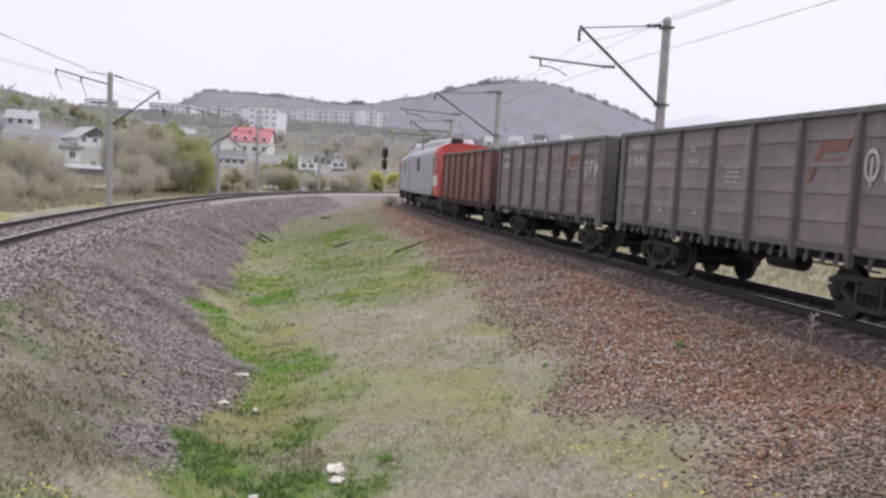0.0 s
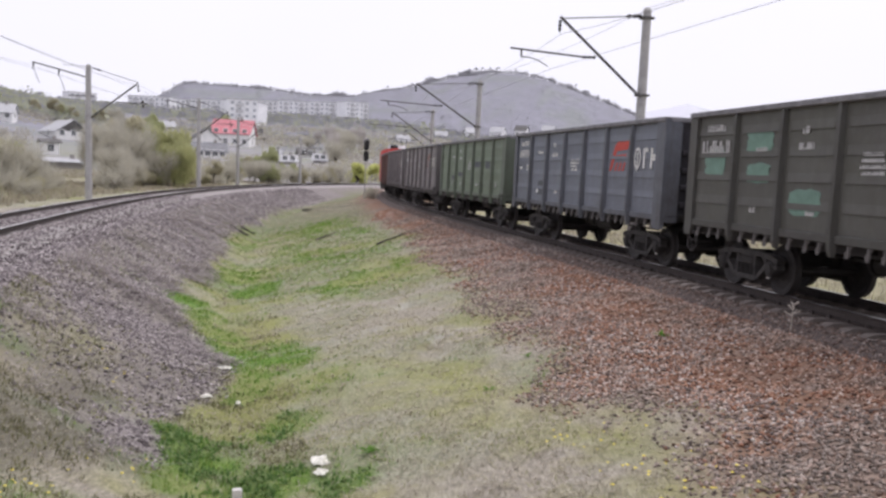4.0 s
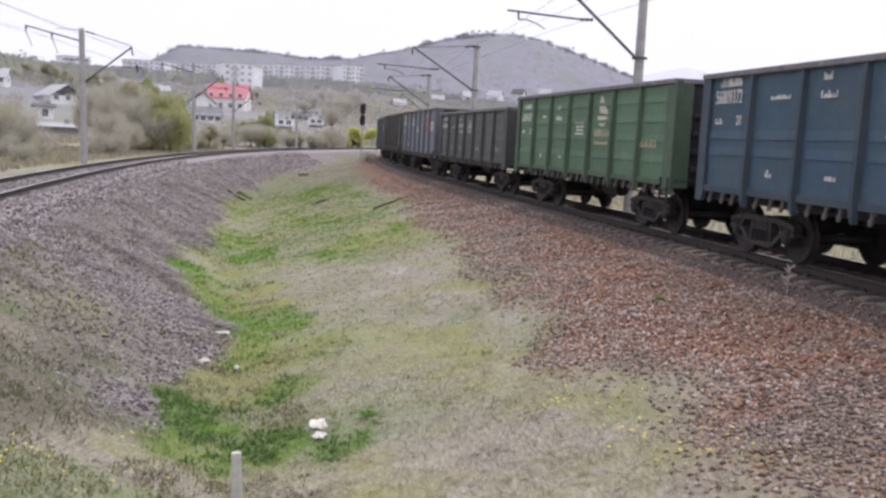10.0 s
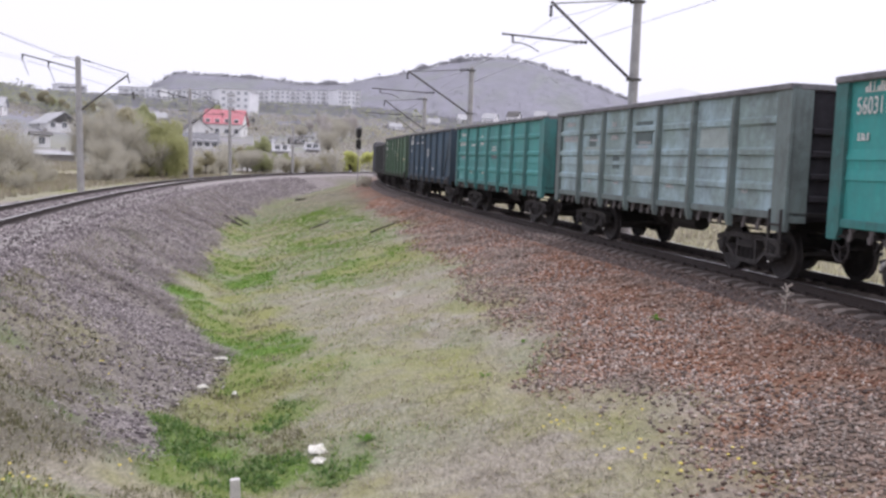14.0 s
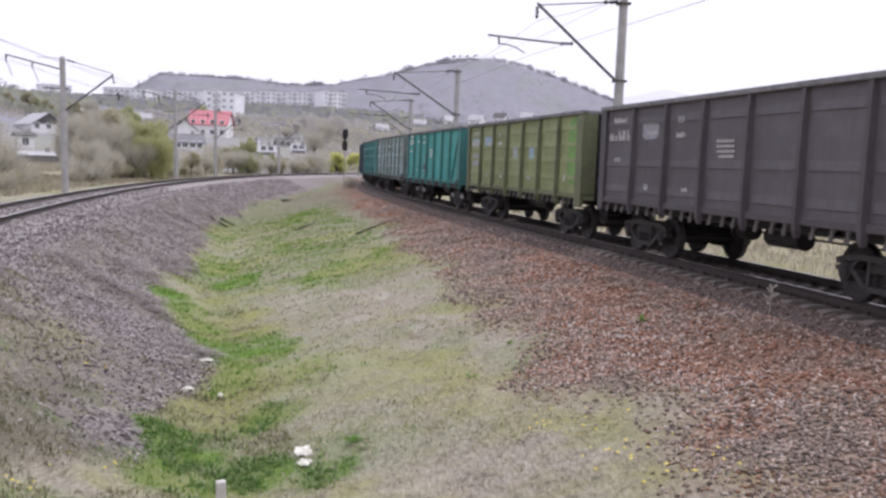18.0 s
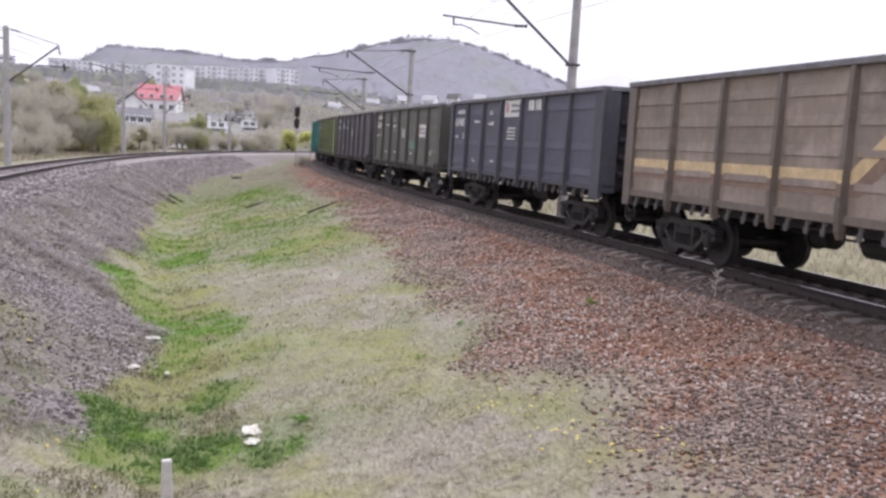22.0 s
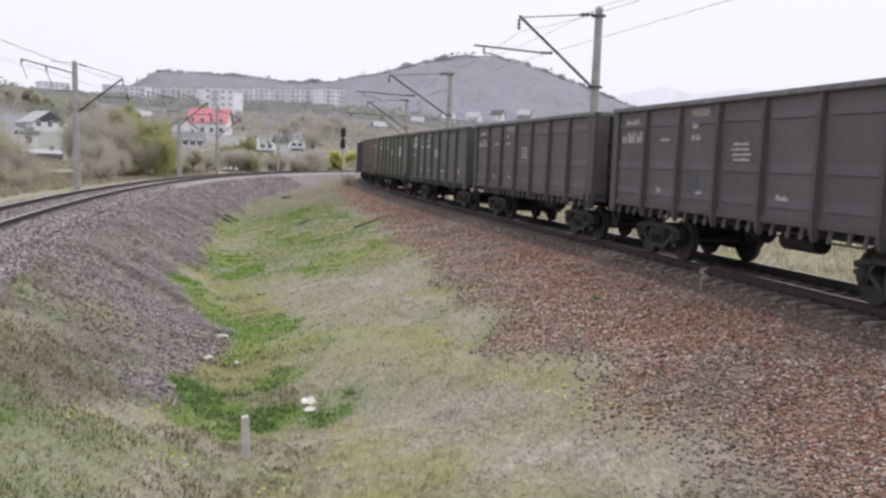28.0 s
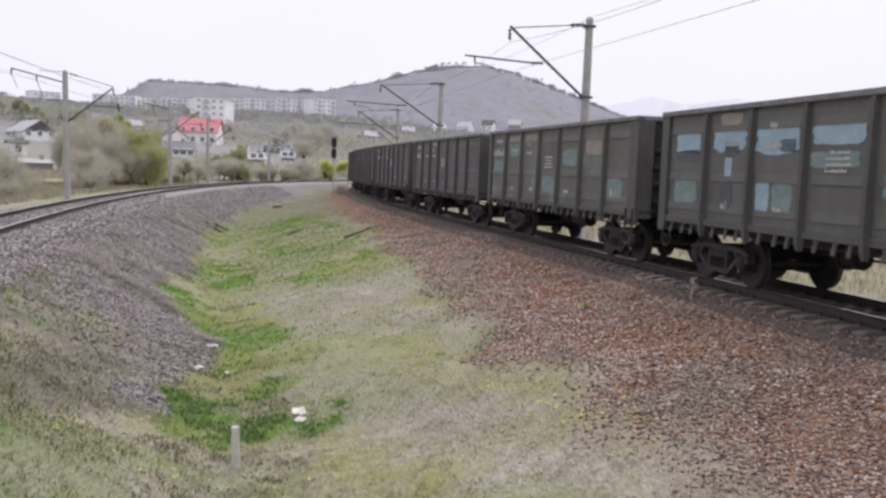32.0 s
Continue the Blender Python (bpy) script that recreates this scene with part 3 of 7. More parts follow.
@shape
def corner_shape(bm, top, wide):
    """Wide folded corner post with a sloped foot."""
    o = [(-wide, 1.14), (-wide + 0.06, 0.96), (0.0, 0.96), (0.0, top), (-wide, top)]
    lo = [bm.verts.new((x, -0.02, z)) for x, z in o]
    hi = [bm.verts.new((x, 0.075, z)) for x, z in o]
    bm.faces.new(lo)
    bm.faces.new(hi[::-1])
    for j in range(5):
        bm.faces.new((lo[j], hi[j], hi[(j + 1) % 5], lo[(j + 1) % 5]))
    box(bm, -0.02, 0.0, -0.35, 0.0, 1.12, top)


@shape
def top_rail_shape(bm, length):
    box(bm, -length / 2, length / 2, -0.07, 0.11, -0.11, 0.0, 0.015)


@shape
def sill_shape(bm):
    box(bm, -HALF, HALF, -0.03, 0.05, 1.16, 1.30, 0.012)


@shape
def end_wall_shape(bm, top):
    box(bm, -0.03, 0.03, -1.42, 1.42, 1.15, top)


@shape
def end_rib_shape(bm):
    box(bm, 0.0, 0.07, -1.08, 1.08, -0.06, 0.06, 0.02)


@shape
def end_stile_shape(bm, top):
    box(bm, 0.0, 0.06, -0.05, 0.05, 1.15, top, 0.01)


@shape
def floor_shape(bm):
    box(bm, -HALF, HALF, -1.44, 1.44, 1.24, 1.30)
    for y in (-1.22, 1.22):
        box(bm, -6.1, 6.1, y - 0.08, y + 0.08, 1.0, 1.24)
    for i in range(7):
        x = -5.19 + i * BAY
        box(bm, x - 0.05, x + 0.05, -1.44, 1.44, 1.06, 1.24)


@shape
def centre_sill_shape(bm):
    box(bm, -6.45, 6.45, -0.26, 0.26, 0.90, 1.22, 0.01)
    box(bm, -4.7, -3.95, -0.85, 0.85, 0.98, 1.2, 0.02)
    box(bm, 3.95, 4.7, -0.85, 0.85, 0.98, 1.2, 0.02)


@shape
def latch_shape(bm):
    """A hatch latch: hanger, hook and short lever."""
    box(bm, -0.028, 0.02, 0, 0.04, -0.17, 0.0)
    box(bm, -0.028, 0.055, 0.015, 0.05, -0.21, -0.165)
    box(bm, 0.03, 0.055, 0.015, 0.05, -0.21, -0.1)
    box(bm, -0.055, 0.055, -0.02, 0.02, -0.05, 0.03)


@shape
def coupler_shape(bm):
    box(bm, 0.0, 0.45, -0.09, 0.09, -0.10, 0.10, 0.02)
    box(bm, 0.38, 0.66, -0.2, 0.14, -0.15, 0.15, 0.04)
    box(bm, 0.55, 0.71, -0.26, -0.14, -0.14, 0.14, 0.03)
    cyl(bm, (0.45, 0.02, -0.15), (0.45, 0.02, -0.35), 0.03, 8)


@shape
def hose_shape(bm):
    p = [Vector((0.1, 0.32, -0.02)), Vector((0.3, 0.34, -0.14)), Vector((0.45, 0.3, -0.30)), Vector((0.62, 0.24, -0.34))]
    for a, b in zip(p, p[1:]):
        cyl(bm, a, b, 0.03, 7)


@shape
def brake_wheel_shape(bm):
    k = 20
    for i in range(k):
        a, b = i * math.tau / k, (i + 1) * math.tau / k
        cyl(bm, (0.21 * math.cos(a), 0, 0.21 * math.sin(a)), (0.21 * math.cos(b), 0, 0.21 * math.sin(b)), 0.022, 6)
    for i in range(3):
        a = i * math.tau / 3 + 0.5
        cyl(bm, (0, 0, 0), (0.2 * math.cos(a), 0, 0.2 * math.sin(a)), 0.016, 6)
    cyl(bm, (0, -0.45, 0), (0, 0.03, 0), 0.025, 8)


@shape
def reservoir_shape(bm):
    cyl(bm, (-0.55, 0, 0), (0.55, 0, 0), 0.19, 16)
    for x in (-0.35, 0.35):
        box(bm, x - 0.03, x + 0.03, -0.05, 0.05, 0.1, 0.36)


@shape
def brake_cylinder_shape(bm):
    cyl(bm, (-0.2, 0, 0), (0.22, 0, 0), 0.2, 14)
    cyl(bm, (0.22, 0, 0), (0.3, 0, 0), 0.24, 14)
    cyl(bm, (0.3, 0, 0), (0.95, 0, 0.02), 0.03, 8)
    box(bm, -0.25, 0.3, -0.06, 0.06, 0.15, 0.36)


@shape
def rod_shape(bm):
    cyl(bm, (-3.2, 0, 0), (3.1, 0.05, 0.02), 0.022, 7)
    box(bm, -0.03, 0.03, -0.3, 0.3, -0.05, 0.05)


@shape
def ladder_shape(bm):
    for x in (-0.19, 0.19):
        box(bm, x - 0.022, x + 0.022, -0.02, 0.02, 0.5, 1.35)
    for z in (0.52, 0.8, 1.08):
        box(bm, -0.19, 0.19, -0.05, 0.05, z - 0.018, z + 0.018)


@shape
def brace_shape(bm):
    box(bm, -0.05, 0.05, 0.0, 0.05, -1.28, 1.28, 0.01)


@shape
def side_frame_shape(bm):
    """Cast bogie side frame: an arched beam with two windows and a spring opening."""
    top = [(-1.17, 0.64), (-0.95, 0.70), (-0.55, 0.74), (0.55, 0.74), (0.95, 0.70), (1.17, 0.64)]
    bot = [(-1.17, 0.53), (-0.72, 0.50), (-0.42, 0.26), (0.42, 0.26), (0.72, 0.50), (1.17, 0.53)]

    def beam(p, q, t, y0=-0.09, y1=0.09):
        (x0, z0), (x1, z1) = p, q
        d = Vector((x1 - x0, z1 - z0)).normalized()
        n = Vector((-d.y, d.x)) * t
        c = [(x0 + n.x, z0 + n.y), (x1 + n.x, z1 + n.y), (x1 - n.x, z1 - n.y), (x0 - n.x, z0 - n.y)]
        lo = [bm.verts.new((x, y0, z)) for x, z in c]
        hi = [bm.verts.new((x, y1, z)) for x, z in c]
        bm.faces.new(lo[::-1])
        bm.faces.new(hi)
        for j in range(4):
            bm.faces.new((lo[j], lo[(j + 1) % 4], hi[(j + 1) % 4], hi[j]))
    for p, q in zip(top, top[1:]):
        beam(p, q, 0.048)
    for p, q in zip(bot, bot[1:]):
        beam(p, q, 0.042)
    for x in (-1, 1):
        beam((x * 0.36, 0.26), (x * 0.33, 0.74), 0.036)
        beam((x * 0.8, 0.52), (x * 0.62, 0.72), 0.03)


@shape
def spring_shape(bm):
    """One coil spring."""
    turns, per = 5, 9
    pts = [Vector((0.075 * math.cos(i * math.tau / per), 0.075 * math.sin(i * math.tau / per), 0.29 + 0.21 * i / (turns * per))) for i in range(turns * per + 1)]
    for p, q in zip(pts, pts[1:]):
        cyl(bm, p, q, 0.018, 5)


@shape
def bolster_end_shape(bm):
    box(bm, -0.3, 0.3, -0.1, 0.1, 0.51, 0.66, 0.02)


@shape
def axle_box_shape(bm):
    cyl(bm, (0, -0.11, 0), (0, 0.10, 0), 0.155, 14)
    cyl(bm, (0, 0.10, 0), (0, 0.13, 0), 0.11, 12)
    box(bm, -0.17, 0.17, -0.09, 0.07, 0.06, 0.17, 0.02)


@shape
def bolster_shape(bm):
    box(bm, -0.22, 0.22, -1.1, 1.1, 0.52, 0.80, 0.03)
    cyl(bm, (0, 0, 0.78), (0, 0, 0.96), 0.2, 14)
    for x in (-0.55, 0.55):
        cyl(bm, (x, -0.75, 0.36), (x, 0.75, 0.36), 0.04, 8)
        for y in (-0.78, 0.78):
            box(bm, x - 0.05, x + 0.05, y - 0.06, y + 0.06, 0.2, 0.5)


@shape
def wheelset_shape(bm):
    """Axle with two wheels; turned about its own y axis."""
    prof = [(0.0, 0.10), (0.10, 0.10), (0.12, 0.06), (0.20, 0.02), (0.36, 0.03), (0.415, 0.065), (0.478, 0.065), (0.486, -0.03), (0.505, -0.045), (0.505, -0.065), (0.42, -0.065), (0.36, -0.02), (0.2, -0.04), (0.12, -0.10), (0.0, -0.10)]
    k = 28
    for sgn in (-1, 1):
        rings = []
        for r, y in prof[1:-1]:
            rings.append([bm.verts.new((r * math.cos(i * math.tau / k), sgn * (0.80 + y), r * math.sin(i * math.tau / k))) for i in range(k)])
        for p, q in zip(rings, rings[1:]):
            for j in range(k):
                fc = (p[j], p[(j + 1) % k], q[(j + 1) % k], q[j])
                bm.faces.new(fc if sgn > 0 else fc[::-1])
        bm.faces.new(rings[0][::-1] if sgn > 0 else rings[0])
        bm.faces.new(rings[-1] if sgn > 0 else rings[-1][::-1])
    cyl(bm, (0, -1.1, 0), (0, 1.1, 0), 0.075, 12)


WHEELSETS = {-1: [], 1: []}


def add_bogie(wagon, x, mat=None):
    mat = mat or M_bogie
    b = part("bogie", bolster_shape(), mat, wagon, "two-axle freight bogie with dusty cast frames", pose(x, 0, 0))
    for y in (-1.02, 1.02):
        part("side_frame", side_frame_shape(), M_frame, b, m=pose(0, y, 0))
        part("bolster_end", bolster_end_shape(), mat, b, m=pose(0, y, 0))
        for sx in (-0.19, 0.0, 0.19):
            part("spring", spring_shape(), mat, b, m=pose(sx, y, 0))
        for ax in (-0.925, 0.925):
            part("axle_box", axle_box_shape(), mat, b, m=pose(ax, y, 0.478, 0, 0, 0 if y > 0 else 180))
    for k in (-1, 1):
        w = part("wheelset", wheelset_shape(), M_wheel, b, m=pose(0.925 * k, 0, 0.4785))
        WHEELSETS[k].append(w)
    return b


@shape
def cap_arc_shape(bm):
    """A painted arc over the top of an axle box."""
    k = 9
    for i in range(k):
        a, b = math.pi * (0.12 + 0.76 * i / k), math.pi * (0.12 + 0.76 * (i + 1) / k)
        p = [(r * math.cos(t), r * math.sin(t)) for r, t in ((0.165, a), (0.225, a), (0.225, b), (0.165, b))]
        lo = [bm.verts.new((x, 0.0, z)) for x, z in p]
        hi = [bm.verts.new((x, 0.09, z)) for x, z in p]
        bm.faces.new(lo)
        bm.faces.new(hi[::-1])
        for j in range(4):
            bm.faces.new((lo[j], hi[j], hi[(j + 1) % 4], lo[(j + 1) % 4]))


WAGONS = []
M_worntop = simple("scraped_grey_top_steel", (0.175, 0.17, 0.178), 0.75, 0.0, 0.4, 4)
# seams by height, and whether they are thick: four thin lips, pressed ribs, or wide plain sheets
RIBS = {3: ((0.19, 0), (0.40, 0), (0.60, 0), (0.80, 0)), 4: ((0.21, 1), (0.365, 0), (0.49, 1), (0.74, 1)), 5: ((0.10, 0), (0.37, 0), (0.80, 0)), 6: ((0.30, 0), (0.44, 0))}
BAYS = [((-5.3, 2.0) if i == 0 else (5.3, 2.0) if i == 6 else ((i - 3) * BAY, BAY)) for i in range(7)]


def gondola(paint_mat, label, top=3.60, ribs=3, brace=False, frame_mat=None, ladder=True, wheel_front=True):
    g = tagged(new("gondola_wagon"), label, "freight wagon", "gondola wagons of the freight train")
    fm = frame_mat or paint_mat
    h = top - 1.28
    for sy in (1, -1):
        turn = 0 if sy > 0 else 180
        for x, wide in BAYS:
            pm = get_mesh(("panel", h, ribs, wide), lambda: panel_mesh(h, RIBS[ribs], wide))
            part("side_panel", pm, paint_mat, g, m=pose(x * sy, SIDE * sy, 1.26, 0, 0, turn))
        for i in range(6):
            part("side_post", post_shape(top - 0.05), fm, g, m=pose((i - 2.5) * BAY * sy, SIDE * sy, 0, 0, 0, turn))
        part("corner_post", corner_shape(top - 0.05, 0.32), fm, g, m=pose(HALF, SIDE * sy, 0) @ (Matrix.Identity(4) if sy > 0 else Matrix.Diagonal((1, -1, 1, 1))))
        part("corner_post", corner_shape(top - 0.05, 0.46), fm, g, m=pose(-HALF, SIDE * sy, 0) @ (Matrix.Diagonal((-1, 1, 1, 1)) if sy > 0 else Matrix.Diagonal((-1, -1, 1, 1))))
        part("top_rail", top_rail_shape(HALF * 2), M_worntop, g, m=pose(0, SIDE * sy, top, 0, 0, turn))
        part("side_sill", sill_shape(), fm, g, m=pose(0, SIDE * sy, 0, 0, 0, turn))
        for x, wide in BAYS:
            for dx in ((-0.5, -0.1, 0.42) if sy > 0 else (-0.42, 0.42)):
                part("hatch_latch", latch_shape(), M_latch, g, m=pose(x * sy + dx, (SIDE + 0.01) * sy, 1.16, 0, 0, turn))
        if brace:
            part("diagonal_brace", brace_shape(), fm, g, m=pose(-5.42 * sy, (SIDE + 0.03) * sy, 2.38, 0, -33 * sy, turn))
    for sx in (1, -1):
        part("end_wall", end_wall_shape(top - 0.05), M_end, g, m=pose(HALF * sx - 0.12 * sx, 0, 0, 0, 0, 0 if sx > 0 else 180))
        for z in (1.55, 1.95, 2.35, 2.75):
            part("end_rib", end_rib_shape(), M_end, g, m=pose((HALF - 0.09) * sx, 0, z, 0, 0, 0 if sx > 0 else 180))
        for y in (-0.5, 0.5):
            part("end_stile", end_stile_shape(top - 0.05), M_end, g, m=pose((HALF - 0.09) * sx, y, 0, 0, 0, 0 if sx > 0 else 180))
        part("end_top_rail", top_rail_shape(2.8), M_worntop, g, m=pose(HALF * sx - 0.1 * sx, 0, top, 0, 0, -90 * sx))
        part("coupler", coupler_shape(), M_dark, g, m=pose(6.26 * sx, 0, 1.06, 0, 0, 0 if sx > 0 else 180))
        part("brake_hose", hose_shape(), M_dark, g, m=pose(6.26 * sx, 0, 1.0, 0, 0, 0 if sx > 0 else 180))
        add_bogie(g, 4.325 * sx)
    part("floor", floor_shape(), M_dark, g)
    part("centre_sill", centre_sill_shape(), M_dark, g)
    part("air_reservoir", reservoir_shape(), M_dark, g, m=pose(-1.2, 0.75, 0.84))
    part("brake_cylinder", brake_cylinder_shape(), M_dark, g, m=pose(0.9, 0.35, 0.84))
    part("brake_rod", rod_shape(), M_dark, g, m=pose(0, 0.12, 0.80))
    if wheel_front:
        part("brake_wheel", brake_wheel_shape(), M_bogie, g, m=pose(5.95, 1.5, 0.82))
    if ladder:
        part("ladder", ladder_shape(), M_frame, g, m=pose(-6.05, 1.56, 0))
    WAGONS.append(g)
    return g


# colour, grime, rust, patch colour, patch amount, top, ribs, brace, label
FLEET = [
    ((0.235, 0.1, 0.08), 0.45, 0.3, (0.40, 0.188, 0.142), 0.45, 3.57, 3, False, "rust-red steel gondola wagon behind the locomotive"),
    ((0.264, 0.23, 0.231), 0.4, 0.15, (0.313, 0.255, 0.263), 0.5, 3.57, 3, False, "faded grey steel gondola wagon with a pale emblem"),
    ((0.244, 0.218, 0.217), 0.4, 0.15, (0.299, 0.255, 0.256), 0.5, 3.57, 3, False, "faded grey steel gondola wagon with red and white markings"),
    ((0.183, 0.23, 0.159), 0.45, 0.2, (0.128, 0.149, 0.127), 0.38, 3.57, 3, False, "dull green steel gondola wagon with dark repair patches"),
    ((0.175, 0.19, 0.225), 0.3, 0.1, None, 0, 3.57, 3, False, "slate-blue steel gondola wagon with white lettering"),
    ((0.092, 0.09, 0.075), 0.5, 0.2, None, 0, 3.57, 3, False, "dark green gondola wagon with paler green patches"),
    ((0.215, 0.232, 0.272), 0.25, 0.08, None, 0, 3.57, 3, False, "slate-blue gondola wagon with a red emblem"),
    ((0.092, 0.1, 0.098), 0.5, 0.2, (0.16, 0.175, 0.166), 0.35, 3.26, 3, False, "low dark grey-green steel gondola wagon"),
    ((0.103, 0.205, 0.114), 0.4, 0.12, (0.125, 0.255, 0.154), 0.4, 3.57, 3, False, "bright green steel gondola wagon with a white sail emblem"),
    ((0.046, 0.1, 0.15), 0.35, 0.12, (0.052, 0.109, 0.195), 0.4, 3.57, 6, True, "navy blue gondola wagon with a diagonal brace"),
    ((0.087, 0.373, 0.349), 0.35, 0.15, (0.192, 0.477, 0.47), 0.4, 3.57, 4, False, "turquoise steel gondola wagon with scuffed paint"),
    ((0.29, 0.385, 0.365), 0.5, 0.15, (0.413, 0.556, 0.595), 0.5, 3.57, 4, False, "pale grey-green gondola wagon with dark repair plates"),
    ((0.046, 0.35, 0.322), 0.25, 0.08, (0.059, 0.376, 0.346), 0.4, 3.57, 6, True, "vivid teal gondola wagon with a diagonal brace"),
    ((0.219, 0.252, 0.097), 0.3, 0.12, (0.271, 0.303, 0.139), 0.5, 3.57, 3, False, "olive-yellow steel gondola wagon"),
    ((0.105, 0.091, 0.103), 0.45, 0.2, (0.138, 0.121, 0.14), 0.4, 3.57, 5, False, "dark purplish-grey steel gondola wagon"),
    ((0.131, 0.124, 0.102), 0.45, 0.15, (0.184, 0.188, 0.178), 0.35, 3.57, 3, False, "dark green gondola wagon with white numerals"),
    ((0.107, 0.105, 0.142), 0.35, 0.1, None, 0, 3.57, 5, False, "dark navy-grey gondola wagon with a white sign"),
    ((0.30, 0.24, 0.19), 0.45, 0.25, (0.40, 0.325, 0.27), 0.44, 3.57, 3, False, "dusty tan gondola wagon with a yellow stepped stripe"),
    ((0.147, 0.148, 0.109), 0.45, 0.15, (0.17, 0.19, 0.15), 0.33, 3.57, 3, False, "green gondola wagon with a white sign board"),
    ((0.143, 0.131, 0.132), 0.45, 0.15, None, 0, 3.57, 5, False, "dark grey steel gondola wagon with white lettering"),
    ((0.13, 0.112, 0.119), 0.5, 0.2, (0.157, 0.134, 0.142), 0.4, 3.57, 5, False, "sooty dark grey steel gondola wagon"),
    ((0.12, 0.105, 0.114), 0.45, 0.15, None, 0, 3.57, 5, False, "dark grey gondola wagon with faded white notes"),
    ((0.123, 0.108, 0.114), 0.5, 0.2, (0.167, 0.136, 0.145), 0.4, 3.57, 5, False, "grimy dark grey steel gondola wagon"),
    ((0.149, 0.145, 0.129), 0.5, 0.22, (0.23, 0.26, 0.25), 0.42, 3.57, 5, False, "grey-green gondola wagon with washed-out teal patches"),
    ((0.123, 0.122, 0.111), 0.45, 0.18, None, 0, 3.57, 5, False, "grey-green gondola wagon with pale blue touched-up panels"),
    ((0.123, 0.107, 0.111), 0.5, 0.2, None, 0, 3.57, 5, False, "dark grey steel gondola wagon"),
]
for _i, (col, gr, ru, pc, pa, top, rb, br, lab) in enumerate(FLEET):
    # posts get the panel paint grimier, and darkened for the shade on them
    gondola(paint("wagon_paint", col, gr, ru, pc, pa), lab, top, rb, br, paint("shaded_grimy_frame_paint", tuple(0.62 * c + 0.012 for c in col), 0.75, ru + 0.1), ladder=_i % 3 != 1, wheel_front=_i not in (4, 6, 8, 9, 19))

# ---- lettering and repairs painted on the wagons ----
TEXTS = {}


def text_mesh(txt, size):
    """Lettering as a thin solid, from the built-in font."""
    if (txt, size) not in TEXTS:
        c = bpy.data.curves.new("lettering", "FONT")
        c.body, c.size, c.align_x, c.align_y, c.extrude = txt, size, "CENTER", "CENTER", 0.004
        c.resolution_u = 3
        o = new("lettering", c)
        me = bpy.data.meshes.new_from_object(o.evaluated_get(bpy.context.evaluated_depsgraph_get()))
        bpy.data.objects.remove(o)
        me.materials.clear()
        TEXTS[(txt, size)] = me
    return TEXTS[(txt, size)]


def lettering(w, txt, x, z, size, mat=None, sx=0.8):
    return part("lettering", text_mesh(txt, size), mat or M_white, w, m=pose(x, SIDE + 0.026, z, 90, 0, 180) @ Matrix.Diagonal((sx, 1, 1, 1)))


@shape
def slab_shape(bm, w, h):
    box(bm, -w / 2, w / 2, -0.004, 0.007, -h / 2, h / 2)


def note_shape(w, h, seed):
    """Illegible lettering: one row of upright bars on a thin base line."""
    def make():
        r = random.Random(seed)
        low = -h / 2 + 0.014
        pts = [(-w / 2, -h / 2)]
        x = -w / 2
        while x < w / 2 - 0.01:
            k = min(x + r.uniform(0.12, 0.34) * h, w / 2)
            top = h / 2 * r.choice((1.0, 0.95, 0.45, 0.1, 0.9))
            pts += [(x, top), (k, top), (k, low)]
            x = k + h * (0.17 if r.random() < 0.72 else 0.45)
            if x < w / 2 - 0.01:
                pts.append((x, low))
        pts.append((pts[-1][0], -h / 2))
        return prism("painted_note", pts[::-1], 0.009)
    return get_mesh(("note", w, h, seed), make)


def ragged_mesh(w, h, seed):
    """A brushed-on patch of paint with uneven edges."""
    def make():
        r = random.Random(seed)
        pts = []
        for (x0, z0), (x1, z1) in (((-1, -1), (1, -1)), ((1, -1), (1, 1)), ((1, 1), (-1, 1)), ((-1, 1), (-1, -1))):
            for i in range(6):
                f = i / 6
                q = 1 - (0.12 if i == 0 else 0) - r.uniform(0, 0.16)
                pts.append(((x0 + (x1 - x0) * f) * w / 2 * q, (z0 + (z1 - z0) * f) * h / 2 * q))
        return prism("painted_patch", pts, 0.009)
    return get_mesh(("ragged", w, h, seed), make)


def slab(w, x, z, wd, h, mat, name="painted_patch", dy=0.0):
    if name == "painted_patch":
        return part(name, ragged_mesh(round(wd, 2), round(h, 2), int(abs(x * 31 + z * 17))), mat, w, m=pose(x, SIDE + dy, z))
    return part(name, slab_shape(round(wd, 2), round(h, 2)), mat, w, m=pose(x, SIDE + dy, z))


def note(w, x, z, wd, h, seed, mat=None):
    return part("painted_note", note_shape(round(wd, 2), h, seed), mat or M_white, w, m=pose(x, SIDE + 0.015, z))


def ring_mark(w, x, z, r, mat, at=SIDE + 0.016):
    """A plain ring with an upright bar."""
    def make():
        bm = bmesh.new()
        k = 24
        v = [[bm.verts.new((q * math.sin(i * math.tau / k) * 0.72, y, q * math.cos(i * math.tau / k))) for i in range(k)] for q, y in ((r, 0.0), (r, 0.008), (r * 0.72, 0.008), (r * 0.72, 0.0))]
        for p, q in zip(v, v[1:]):
            for i in range(k):
                bm.faces.new((p[i], p[(i + 1) % k], q[(i + 1) % k], q[i]))
        box(bm, -r * 0.1, r * 0.1, 0.0, 0.008, -r * 1.25, r * 0.55)
        me = bpy.data.meshes.new("emblem")
        bm.to_mesh(me)
        bm.free()
        return me
    return part("emblem", get_mesh(("ring", r), make), mat, w, "plain pale emblem" if at > 1 else "plain red emblem", pose(x, at, z))


